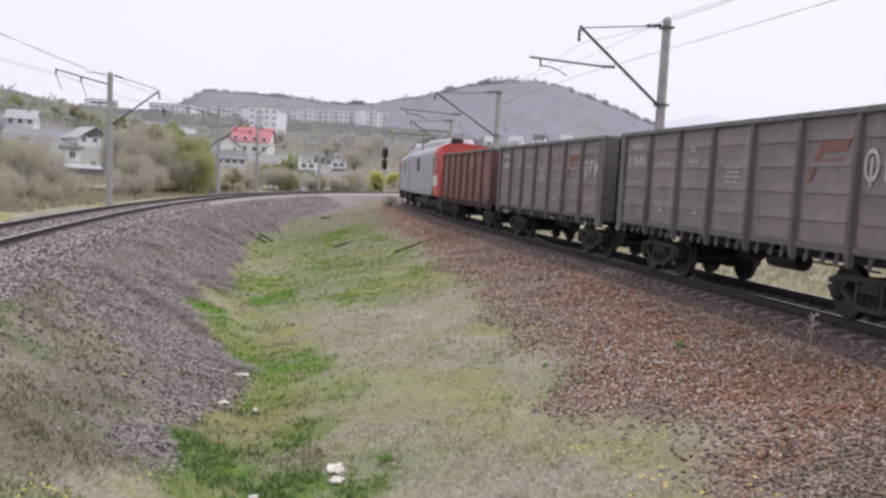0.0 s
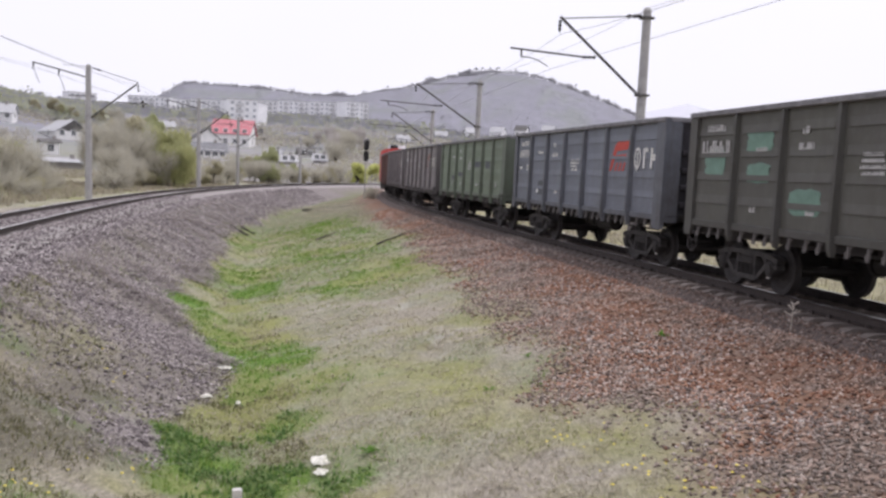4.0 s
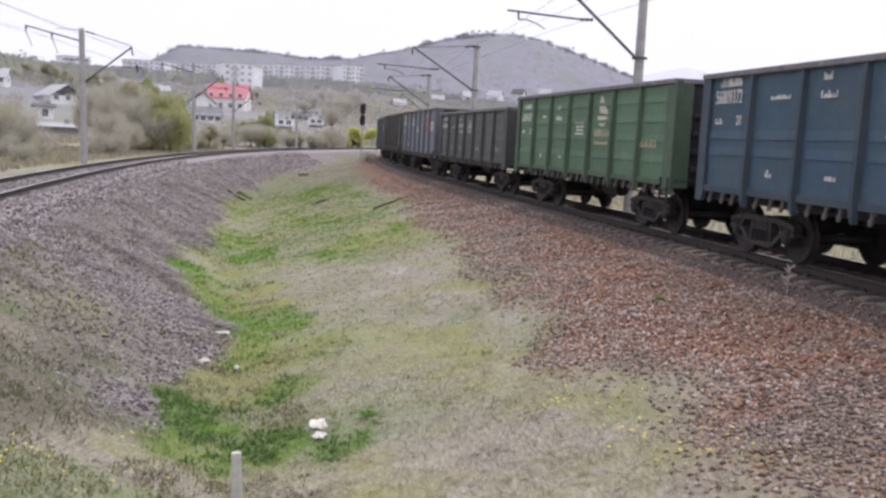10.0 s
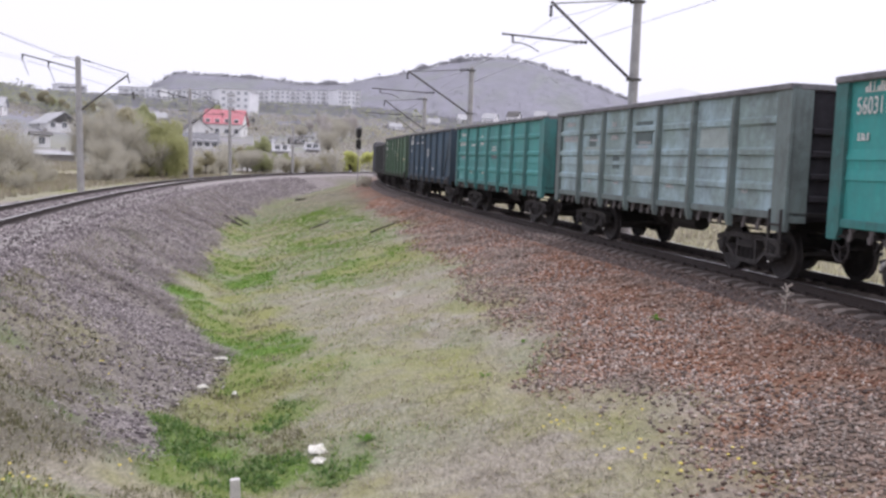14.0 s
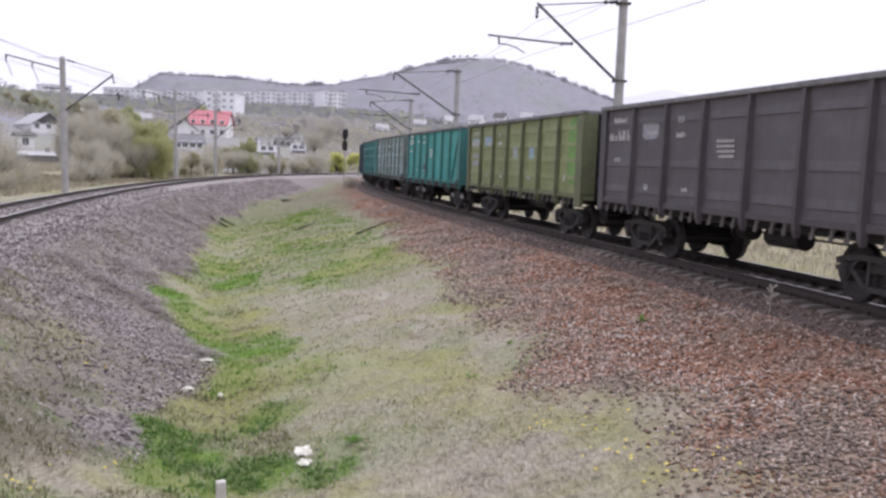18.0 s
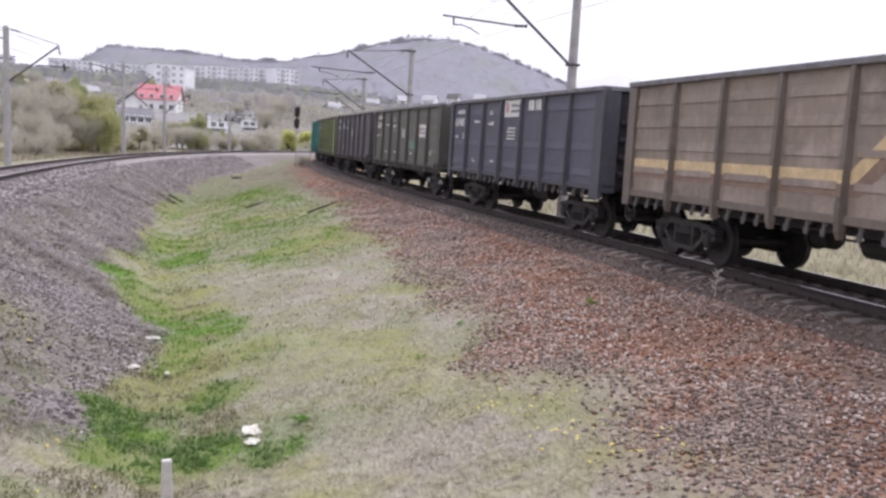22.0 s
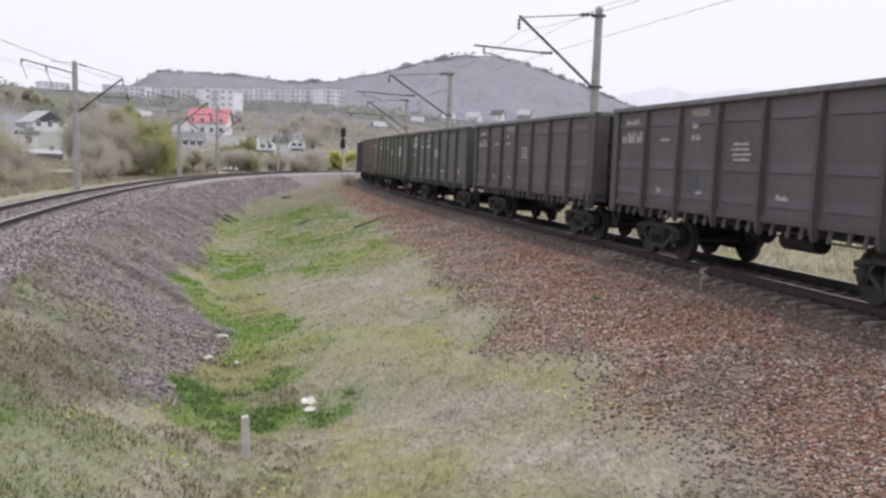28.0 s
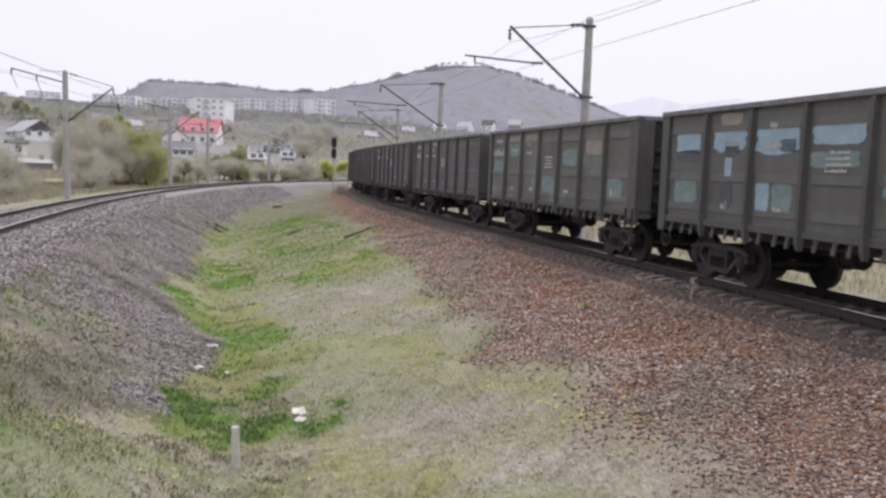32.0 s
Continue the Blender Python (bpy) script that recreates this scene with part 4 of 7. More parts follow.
def outline_mark(w, name, pts, mat, label, x, z, dy=0.0):
    """A flat painted shape given by its outline."""
    return part(name, prism(name, pts, 0.008), mat, w, label, pose(x, SIDE + 0.001 + dy, z))


FRONT = [5.22, 3.46, 1.73, 0.0, -1.73, -3.46, -5.1]
FADED = simple("worn_white_lettering", (0.50, 0.49, 0.48), 0.8, 0.0, 0.25, 11, 0)
rnd = random.Random(5)
NUMBERS = {4: "64409709", 6: "64399330", 8: "62684287", 10: "52840618", 12: "56031110", 9: "56809372", 15: "62130661", 16: "64374085", 18: "62172408", 19: "63098727"}
BRIGHT = (4, 6, 8, 9, 10, 12, 15, 16, 18, 19)
for k, w in enumerate(WAGONS):
    ink = M_white if k in BRIGHT else FADED
    zt = 2.66 if k == 7 else 3.06 if k in (9, 12) else 2.83
    zu = zt + (0.3 if k in (7, 9, 12) else 0.38)
    if k in NUMBERS:
        lettering(w, NUMBERS[k], FRONT[0] + 0.05, zt, 0.39, ink, 0.7)
        lettering(w, "20", FRONT[0] - 0.42, zt - 0.46, 0.27, ink)
        note(w, FRONT[0], zu, 0.85, 0.16, k, ink)
        note(w, FRONT[0] + 0.4, zt - 0.46, 0.3, 0.12, k + 40, ink)
    elif k not in (0, 3, 17, 24):
        note(w, FRONT[0], zt, 1.2, 0.25, k + 7, ink)
        note(w, FRONT[0], zu, 0.75, 0.13, k, ink)
    if k in (0, 17):
        continue
    note(w, FRONT[1] - 0.1, zt + rnd.uniform(-0.1, 0.05), rnd.uniform(0.4, 0.7), 0.08, k + 80, ink)
    note(w, FRONT[2] + 0.2, zt + rnd.uniform(0.2, 0.3), 0.25, 0.13, k + 81, ink)
    note(w, FRONT[2] + 0.15, zt - 0.05, 0.5, 0.12, k + 82, ink)
    for j in range(4):
        note(w, FRONT[3] + rnd.uniform(-0.05, 0.05), 2.62 - j * 0.1, rnd.uniform(0.5, 0.75), 0.06, k * 9 + j, ink)
    note(w, FRONT[2] - 0.1, 1.62, 0.3, 0.08, k + 83, ink)
    note(w, FRONT[1] + 0.1, 1.62, 0.2, 0.14, k + 84, ink)
    if k % 2:
        note(w, FRONT[4] + 0.2, 1.64, 0.4, 0.1, k + 85, ink)
        note(w, FRONT[6] + 0.3, 1.7, 0.2, 0.2, k + 86, ink)

W = WAGONS
# whitened adapter caps over the axle boxes of three wagons
for k in (12, 15, 18):
    for b in [c for c in W[k].children if c.name.startswith("bogie")]:
        for ax in (-0.925, 0.925):
            part("adapter_cap", cap_arc_shape(), FADED, b, "whitened adapter cap", pose(ax, 1.06, 0.478))
# a loose strap droops under one wagon
bm = bmesh.new()
for p, q in zip(((0.3, 1.0), (0.2, 0.7), (0.02, 0.52), (-0.12, 0.62)), ((0.2, 0.7), (0.02, 0.52), (-0.12, 0.62), (-0.25, 1.0))):
    cyl(bm, (p[0], 0, p[1]), (q[0], 0, q[1]), 0.03, 7)
part("loose_strap", bm, M_dark, W[23], "loose drooping strap", pose(5.2, 1.3, 0.05))
# red slanted emblem and ring on the slate-blue and grey wagons
RED_MARK = [(0.66, -0.42), (0.5, -0.4), (0.34, -0.12), (-0.44, -0.08), (-0.48, 0.02), (0.28, -0.01), (0.2, 0.1), (-0.52, 0.13), (-0.66, 0.42), (0.14, 0.36), (0.36, 0.2)]
for k, mat in ((6, M_redpaint), (4, M_redpaint)):
    outline_mark(W[k], "emblem", RED_MARK, mat, "red slanted emblem", FRONT[5], 2.72, 0.004)
    for i in range(3):
        outline_mark(W[k], "emblem_stroke", [(0.12, -0.1), (0.02, -0.1), (-0.1, 0.12), (0.0, 0.12)], mat, "red slanted stroke", FRONT[5] + 0.18 - i * 0.26, 2.4, 0.004)
FADED_RED = simple("faded_red_marking", (0.24, 0.125, 0.105), 0.8, 0.0, 0.3, 6, 0)
PALE = simple("pale_emblem_paint", (0.55, 0.53, 0.49), 0.75, 0.0, 0.25, 9, 0)
for k in (1, 2):
    outline_mark(W[k], "emblem", RED_MARK, FADED_RED, "faded red slanted emblem", FRONT[5], 2.75, 0.004)
for k, mat in ((1, PALE), (2, PALE), (4, M_white), (6, M_white)):
    proud = 0.022
    ring_mark(W[k], FRONT[6] + 0.42, 2.62, 0.27, mat, SIDE + proud)
    slab(W[k], FRONT[6] + 0.02, 2.62, 0.1, 0.48, mat, "emblem_stroke", proud)
    slab(W[k], FRONT[6] - 0.08, 2.82, 0.24, 0.09, mat, "emblem_stroke", proud)
    slab(W[k], FRONT[6] - 0.42, 2.62, 0.1, 0.48, mat, "emblem_stroke", proud)
    slab(W[k], FRONT[6] - 0.56, 2.64, 0.12, 0.16, mat, "emblem_stroke", proud)
# sail emblem on the bright green wagon
SAIL = simple("worn_cream_emblem", (0.56, 0.54, 0.43), 0.8, 0.0, 0.25, 12, 0)
outline_mark(W[8], "sail_emblem", [(0.2, 0.5), (0.26, 0.3), (0.2, 0.1), (-0.42, 0.06), (-0.28, 0.2), (-0.12, 0.32), (0.02, 0.52), (0.1, 0.56)], SAIL, "cream sail emblem", FRONT[4], 2.78, 0.004)
outline_mark(W[8], "hull_emblem", [(0.36, 0.02), (-0.34, 0.0), (-0.28, -0.16), (-0.14, -0.26), (0.14, -0.26), (0.3, -0.14)], SAIL, "cream boat emblem", FRONT[4], 2.78, 0.004)
CREAM = simple("cream_lettering", (0.52, 0.48, 0.34), 0.8, 0.0, 0.2, 9, 0)
note(W[8], FRONT[4], 2.35, 1.1, 0.2, 300, CREAM)
note(W[8], FRONT[4], 2.08, 1.0, 0.1, 301, CREAM)
note(W[8], FRONT[6] + 0.3, 2.1, 1.0, 0.18, 302, CREAM)
# white boards
RING_RED = simple("red_board_print", (0.45, 0.1, 0.09), 0.7, 0.0, 0.1, 6, 0)
GREYTXT = simple("grey_board_print", (0.2, 0.2, 0.21), 0.7, 0.0, 0.1, 6, 0)
for k, bx, bz, bw, bh in ((15, FRONT[5], 2.55, 1.1, 0.5), (18, FRONT[5], 2.55, 1.1, 0.5), (16, FRONT[3] - 0.1, 3.2, 1.5, 0.5)):
    bd = part("sign_board", slab_shape(bw, bh), M_white, W[k], "white sign board", pose(bx, SIDE + 0.02, bz))
    ring_mark(bd, bw * 0.33, 0.02, 0.14, RING_RED, 0.008)
    for j in range(2):
        part("painted_note", note_shape(round(bw * 0.5, 2), 0.09, 400 + j), GREYTXT, bd, m=pose(-bw * 0.12, 0.008, 0.08 - j * 0.16))
# repainted rectangles
T_blue = simple("pale_blue_touch_up", (0.29, 0.40, 0.47), 0.7, 0.0, 0.22, 3, 0)
T_teal = simple("worn_teal_touch_up", (0.19, 0.25, 0.24), 0.75, 0.0, 0.3, 3, 0)
T_green = simple("green_touch_up", (0.15, 0.25, 0.20), 0.75, 0.0, 0.25, 3, 0)
T_dark = simple("dark_repair_plate", (0.085, 0.09, 0.10), 0.7, 0.0, 0.3, 3, 0)
T_rose = simple("dusty_rose_touch_up", (0.29, 0.25, 0.215), 0.75, 0.0, 0.25, 3, 0)
T_grey = simple("grey_touch_up", (0.30, 0.30, 0.32), 0.75, 0.0, 0.2, 3, 0)


def patches(w, mat, rows):
    for bay, dx, z, wd, h in rows:
        slab(w, FRONT[bay] + dx, z, wd, h, mat)


patches(W[24], T_blue, [(0, -0.05, 2.86, 1.15, 0.5), (1, 0.0, 2.9, 1.3, 0.5), (1, 0.0, 2.35, 0.3, 0.42), (2, 0.05, 2.88, 1.45, 0.62), (2, 0.45, 1.85, 0.5, 0.6), (3, 0.0, 2.95, 1.5, 0.45), (5, 0.1, 2.7, 1.2, 0.5)])
patches(W[24], T_teal, [(0, 0.0, 1.85, 1.1, 0.55), (2, -0.2, 1.85, 0.7, 0.6), (3, 0.1, 2.5, 1.4, 0.28), (4, 0.0, 2.1, 1.2, 0.5)])
patches(W[24], T_dark, [(0, -0.05, 2.6, 1.1, 0.25), (1, -0.1, 2.72, 0.6, 0.28), (1, 0.05, 1.8, 0.5, 0.6), (2, -0.3, 2.75, 0.55, 0.26)])
patches(W[24], T_rose, [(1, -0.05, 3.3, 0.9, 0.25), (4, 0.0, 3.2, 1.2, 0.3)])
for _x, _w in ((0.35, 0.1), (0.12, 0.26), (-0.2, 0.1), (-0.42, 0.2)):
    slab(W[16], FRONT[4] + _x, 3.24, _w, 0.3, M_white, "emblem_stroke", 0.012)
patches(W[23], T_teal, [(0, 0.0, 2.3, 1.2, 0.5), (1, 0, 2.9, 1.2, 0.5), (3, 0, 1.8, 1.3, 0.55), (4, 0, 2.6, 1.2, 0.5), (6, 0.2, 1.8, 1.0, 0.6)])
patches(W[23], T_rose, [(1, 0.0, 3.2, 1.2, 0.3), (2, 0, 3.2, 1.2, 0.3), (5, 0, 2.9, 1.2, 0.5)])
patches(W[5], T_green, [(0, 0.0, 2.5, 0.9, 0.6), (1, 0, 2.9, 1.0, 0.5), (1, 0, 2.3, 0.9, 0.4), (2, 0.1, 1.8, 1.0, 0.5), (4, 0, 2.4, 1.1, 0.6)])
patches(W[3], T_dark, [(2, 0, 2.1, 1.2, 0.35), (4, 0.1, 2.55, 1.3, 0.4), (5, 0.1, 2.5, 0.8, 0.4), (1, 0, 1.8, 0.5, 0.4)])

T_pale = simple("pale_grey_green_touch_up", (0.36, 0.42, 0.40), 0.75, 0.0, 0.2, 3, 0)
T_deep = simple("dark_green_repair_plate", (0.11, 0.145, 0.14), 0.7, 0.0, 0.25, 3, 0)
patches(W[11], T_pale, [(1, 0.0, 2.2, 1.4, 0.8), (3, 0, 1.9, 1.4, 0.5), (5, 0, 2.6, 1.3, 0.7)])
for _bay, _dx, _z, _wd, _h in ((2, 0.0, 2.2, 0.42, 0.45), (3, 0.05, 2.85, 0.95, 0.55), (1, 0.0, 2.78, 0.5, 0.45)):
    slab(W[11], FRONT[_bay] + _dx, _z, _wd, _h, T_deep, "repair_plate", 0.004)
patches(W[10], T_grey, [(0, 0.0, 2.25, 0.5, 0.3), (3, 0, 2.3, 0.6, 0.4)])
patches(W[10], T_dark, [(3, 0, 2.3, 0.75, 0.5)])
patches(W[6], T_dark, [(1, -0.3, 1.72, 0.5, 0.5)])
patches(W[4], T_dark, [(1, -0.2, 1.72, 0.6, 0.5)])
patches(W[12], T_dark, [(2, 0, 1.75, 0.5, 0.45)])
patches(W[13], T_blue, [(0, 0.0, 2.8, 1.0, 0.42), (1, 0, 2.85, 1.1, 0.4), (3, 0, 2.4, 0.4, 0.5), (4, 0, 2.4, 0.5, 0.5)])
T_vivid = simple("fresh_green_overspray", (0.16, 0.30, 0.08), 0.7, 0.0, 0.3, 3, 0)
patches(W[13], T_vivid, [(6, -0.3, 2.45, 0.75, 2.0)])
patches(W[13], T_grey, [(0, 0, 2.2, 1.0, 0.5)])
patches(W[18], T_green, [(0, 0.05, 2.35, 1.1, 0.42), (0, 0.05, 1.72, 1.1, 0.42), (2, 0, 1.8, 1.2, 0.4)])
patches(W[15], T_green, [(2, 0.1, 2.7, 0.9, 0.35), (4, 0, 2.0, 1.2, 0.4)])
patches(W[14], T_grey, [(0, 0.1, 2.2, 0.4, 0.2), (1, 0, 2.9, 0.9, 0.4)])
patches(W[7], T_grey, [(2, 0, 2.5, 0.8, 0.5), (3, 0, 2.6, 0.7, 0.5)])
for k in (19, 20, 21, 22, 25):
    patches(W[k], T_rose if k % 2 else T_grey, [(2, 0, 3.3, 0.9, 0.18)])
    patches(W[k], T_dark, [(k % 4 + 1, 0.2, 1.78, 0.5, 0.5)])
# stepped stripe of the tan wagon
T_yellow = simple("ochre_stripe_paint", (0.62, 0.47, 0.27), 0.75, 0.0, 0.25, 4, 0)
T_brown = simple("brown_stripe_paint", (0.25, 0.17, 0.13), 0.75, 0.0, 0.25, 4, 0)
for i in range(6):
    # the stripe runs over the posts as well
    px, zy = (2.5 - i) * BAY, 1.86 if i < 4 else 2.96
    for zz, hh, mm in ((zy, 0.2, T_yellow), (zy - 0.2, 0.18, T_brown)):
        part("stripe", slab_shape(0.1, hh), mm, W[17], m=pose(px, SIDE + 0.128, zz))
for i, bx in enumerate(FRONT):
    if i < 4:
        slab(W[17], bx, 1.86, 1.6, 0.2, T_yellow, "stripe")
        slab(W[17], bx, 1.66, 1.6, 0.18, T_brown, "stripe")
    elif i == 4:
        outline_mark(W[17], "stripe", [(0.8, 1.76), (0.68, 1.76), (-0.7, 2.86), (-0.8, 2.86), (-0.8, 3.06), (-0.6, 3.06), (0.78, 1.96), (0.8, 1.96)][::-1], T_yellow, "ochre slanting stripe", bx, 0.0)
        outline_mark(W[17], "stripe", [(0.8, 1.57), (0.58, 1.57), (-0.78, 2.66), (-0.8, 2.66), (-0.8, 2.85), (-0.71, 2.85), (0.67, 1.75), (0.8, 1.75)][::-1], T_brown, "brown slanting stripe", bx, 0.0)
    else:
        slab(W[17], bx, 2.96, 1.6, 0.2, T_yellow, "stripe")
        slab(W[17], bx, 2.76, 1.6, 0.18, T_brown, "stripe")

# ---- electric locomotive at the head, two coupled sections ----
M_locogrey = simple("locomotive_grey_paint", (0.42, 0.43, 0.46), 0.5, 0.0, 0.12, 1.5, 0.05)
M_locored = simple("locomotive_red_paint", (0.55, 0.075, 0.065), 0.45, 0.0, 0.12, 1.5, 0.05)
M_locoroof = simple("locomotive_roof_paint", (0.58, 0.57, 0.59), 0.6, 0.0, 0.15, 2, 0.1)
M_locowhite = simple("locomotive_white_band", (0.70, 0.69, 0.68), 0.5, 0.0, 0.08, 2, 0)
M_glass = simple("dark_window_glass", (0.02, 0.022, 0.025), 0.1, 0.0, 0.1, 2, 0)
LOCO = []


def extruded(name, prof, x0, x1):
    k = len(prof)
    v = [(x0, y, z) for y, z in prof] + [(x1, y, z) for y, z in prof]
    f = [tuple(range(k)), tuple(range(2 * k - 1, k - 1, -1))] + [(i, i + k, (i + 1) % k + k, (i + 1) % k) for i in range(k)]
    return mesh_of(v, f, name)


def bogie_wheels(g, x):
    """A locomotive bogie as one part with its wheels under it."""
    bm = bmesh.new()
    for y in (-1.08, 1.08):
        box(bm, -2.3, 2.3, y - 0.1, y + 0.1, 0.55, 0.85, 0.03)
        for ax in (-1.45, 1.45):
            box(bm, ax - 0.25, ax + 0.25, y - 0.14, y + 0.14, 0.42, 0.75, 0.03)
    box(bm, -0.4, 0.4, -1.1, 1.1, 0.5, 0.8)
    b = part("bogie", bm, M_dark, g, "dark two-axle locomotive bogie", pose(x, 0, 0))
    for ax in (-1.45, 1.45):
        part("axle", big_wheelset(), M_wheel, b, m=pose(ax, 0, 0.625))


@shape
def big_wheelset(bm):
    for s in (-1, 1):
        cyl(bm, (0, s * 0.73, 0), (0, s * 0.87, 0), 0.622, 26)
        cyl(bm, (0, s * 0.87, 0), (0, s * 0.93, 0), 0.3, 16)
    cyl(bm, (0, -0.9, 0), (0, 0.9, 0), 0.09, 10)


def loco_section(back):
    """One section, cab at the back (-x) end if back else at the front."""
    g = tagged(new("locomotive_section"), "grey and red electric locomotive section with roof gear", "locomotive", "coupled locomotive sections")
    side = [(-1.5, 1.15), (1.5, 1.15), (1.55, 1.4), (1.55, 3.75), (1.4, 4.0), (1.05, 4.2), (0, 4.28), (-1.05, 4.2), (-1.4, 4.0), (-1.55, 3.75), (-1.55, 1.4)]
    c = -1 if back else 1
    part("body", extruded("body", side, -8.4 if c > 0 else -6.3, 6.3 if c > 0 else 8.4), M_locogrey, g, "grey louvred body shell")
    cab = [(y * 1.012, z + (0.0 if z < 2 else 0.015)) for y, z in side]
    part("cab", extruded("cab", cab, c * 6.25, c * 8.15), M_locored, g, "bright red driver's cab")
    nose = bmesh.new()
    v = []
    for x, w, z0, z1 in ((8.15, 1.55, 1.15, 3.95), (8.6, 1.45, 1.2, 2.6), (8.4, 1.35, 2.6, 3.9)):
        v.append([nose.verts.new((c * x, y, z)) for y, z in ((-w, z0), (w, z0), (w, z1), (-w, z1))])
    for p, q in ((0, 1),):
        for j in range(4):
            nose.faces.new((v[p][j], v[p][(j + 1) % 4], v[q][(j + 1) % 4], v[q][j]))
    nose.faces.new(v[1])
    nose.faces.new(v[2])
    bmesh.ops.recalc_face_normals(nose, faces=nose.faces)
    n = part("cab_front", nose, M_locored, g, "sloped red cab front")
    part("windscreen", extruded("windscreen", [(-1.2, 2.75), (1.2, 2.75), (1.15, 3.6), (-1.15, 3.6)], c * 8.41, c * 8.44), M_glass, n, "dark windscreen")
    for sy in (-1, 1):
        part("cab_window", prism("cab_window", [(c * 7.0, 2.6), (c * 7.8, 2.6), (c * 7.7, 3.4), (c * 7.0, 3.4)], 0.02), M_glass, g, "dark cab side window", pose(0, 1.575 * sy - (0.02 if sy < 0 else 0), 0))
        part("white_band", prism("white_band", [(c * 6.3, 1.75), (c * 8.1, 1.75), (c * 8.1, 2.35), (c * 6.3, 2.35)], 0.015), M_locowhite, g, "white band under the cab", pose(0, 1.575 * sy - (0.015 if sy < 0 else 0), 0))
        for i in range(9):
            part("body_rib", slab_shape(14.0, 0.05), M_locogrey, g, m=pose(-c * 1.0, (1.555) * sy, 1.6 + i * 0.23))
        for i in range(4):
            part("louvre_panel", slab_shape(1.5, 0.9), M_dark if i == 1 else M_locogrey, g, m=pose(-c * (5.6 - i * 3.1), 1.556 * sy, 3.1))
        part("door", slab_shape(0.7, 2.2), M_dark, g, "dark side door", pose(c * 5.9, 1.556 * sy, 2.3))
        part("handrail", extruded("handrail", [(1.62 * sy - 0.02, 1.4), (1.62 * sy + 0.02, 1.4), (1.62 * sy + 0.02, 3.2), (1.62 * sy - 0.02, 3.2)], c * 6.22, c * 6.26), M_locowhite, g)
    bm = bmesh.new()
    for x, w, h in ((-5.0, 1.4, 0.5), (-2.0, 1.8, 0.55), (1.2, 1.4, 0.5), (4.0, 1.6, 0.45)):
        box(bm, x * c - w, x * c + w, -0.85, 0.85, 4.15, 4.2 + h, 0.12)
    part("roof_hatch", bm, M_locoroof, g, "pale grey roof housings")
    bm = bmesh.new()
    cyl(bm, (c * 5.6, 0.0, 4.25), (c * 5.6, 0.0, 4.62), 0.95, 18, 0.75)
    part("roof_fan", bm, M_locoroof, g, "pale round roof housing")
    bm = bmesh.new()
    cyl(bm, (c * 6.6, 0.3, 4.3), (c * 6.6, 0.3, 4.6), 0.4, 14, 0.35)
    part("roof_horn_box", bm, M_dark, g, "dark roof unit")
    for x in (-6.5, -3.5, 2.6):
        bm = bmesh.new()
        for j in range(4):
            cyl(bm, (c * x, 0.5, 4.25 + j * 0.14), (c * x, 0.5, 4.33 + j * 0.14), 0.11, 10, 0.06)
        part("insulator", bm, M_redpaint if x < 0 else M_dark, g)
    bm = bmesh.new()
    cyl(bm, (-6.5 * c, 0.5, 4.85), (2.6 * c, 0.5, 4.85), 0.03, 6)
    part("roof_busbar", bm, M_wire, g)
    pan = bmesh.new()
    up = 5.75 if back else 4.95
    for y in (-0.55, 0.55):
        cyl(pan, (-7.3 * c, y, 4.35), (-6.1 * c, y * 0.9, (4.35 + up) / 2 + 0.1), 0.035, 6)
        cyl(pan, (-6.1 * c, y * 0.9, (4.35 + up) / 2 + 0.1), (-7.2 * c, y * 0.5, up), 0.025, 6)
    for x in (-7.35, -7.05):
        cyl(pan, (x * c, -0.9, up), (x * c, 0.9, up), 0.03, 6)
        for s in (-1, 1):
            cyl(pan, (x * c, 0.9 * s, up), (x * c, 1.1 * s, up - 0.2), 0.025, 6)
    part("pantograph", pan, M_steelgrey, g, "folded steel pantograph" if not back else "raised steel pantograph")
    for x in (-4.4, 4.4):
        bogie_wheels(g, x)
    bm = bmesh.new()
    box(bm, -2.2, 2.2, -1.3, 1.3, 0.5, 1.15, 0.08)
    part("underframe_box", bm, M_dark, g)
    for sx in (-1, 1):
        part("coupler", coupler_shape(), M_dark, g, m=pose(8.1 * sx, 0, 1.06, 0, 0, 0 if sx > 0 else 180))
    bm = bmesh.new()
    box(bm, c * 8.2 - 0.12, c * 8.2 + 0.12, -1.4, 1.4, 0.35, 1.15, 0.05)
    part("snow_plough", bm, M_steelgrey, g)
    return g


LOCO.append((loco_section(True), 8.9))
LOCO.append((loco_section(False), 26.3))

# ---- overhead line ----
@shape
def pole_shape(bm, h):
    cyl(bm, (0, 0, -1.6), (0, 0, h), 0.215, 14, 0.15)


@shape
def cap_shape(bm):
    cyl(bm, (0, 0, 0), (0, 0, 0.12), 0.165, 14, 0.09)


def rod(name, p, q, r, mat, parent, label=""):
    bm = bmesh.new()
    cyl(bm, p, q, r, 8)
    return part(name, bm, mat, parent, label)


def insulator(parent, p, q, n=3, r=0.075):
    bm = bmesh.new()
    p, q = Vector(p), Vector(q)
    for i in range(n):
        a, b = p.lerp(q, (i + 0.15) / n), p.lerp(q, (i + 0.85) / n)
        cyl(bm, a, b, r, 10, r * 0.5)
    cyl(bm, p, q, 0.025, 6)
    return part("insulator", bm, M_dark, parent, "dark ribbed insulator")


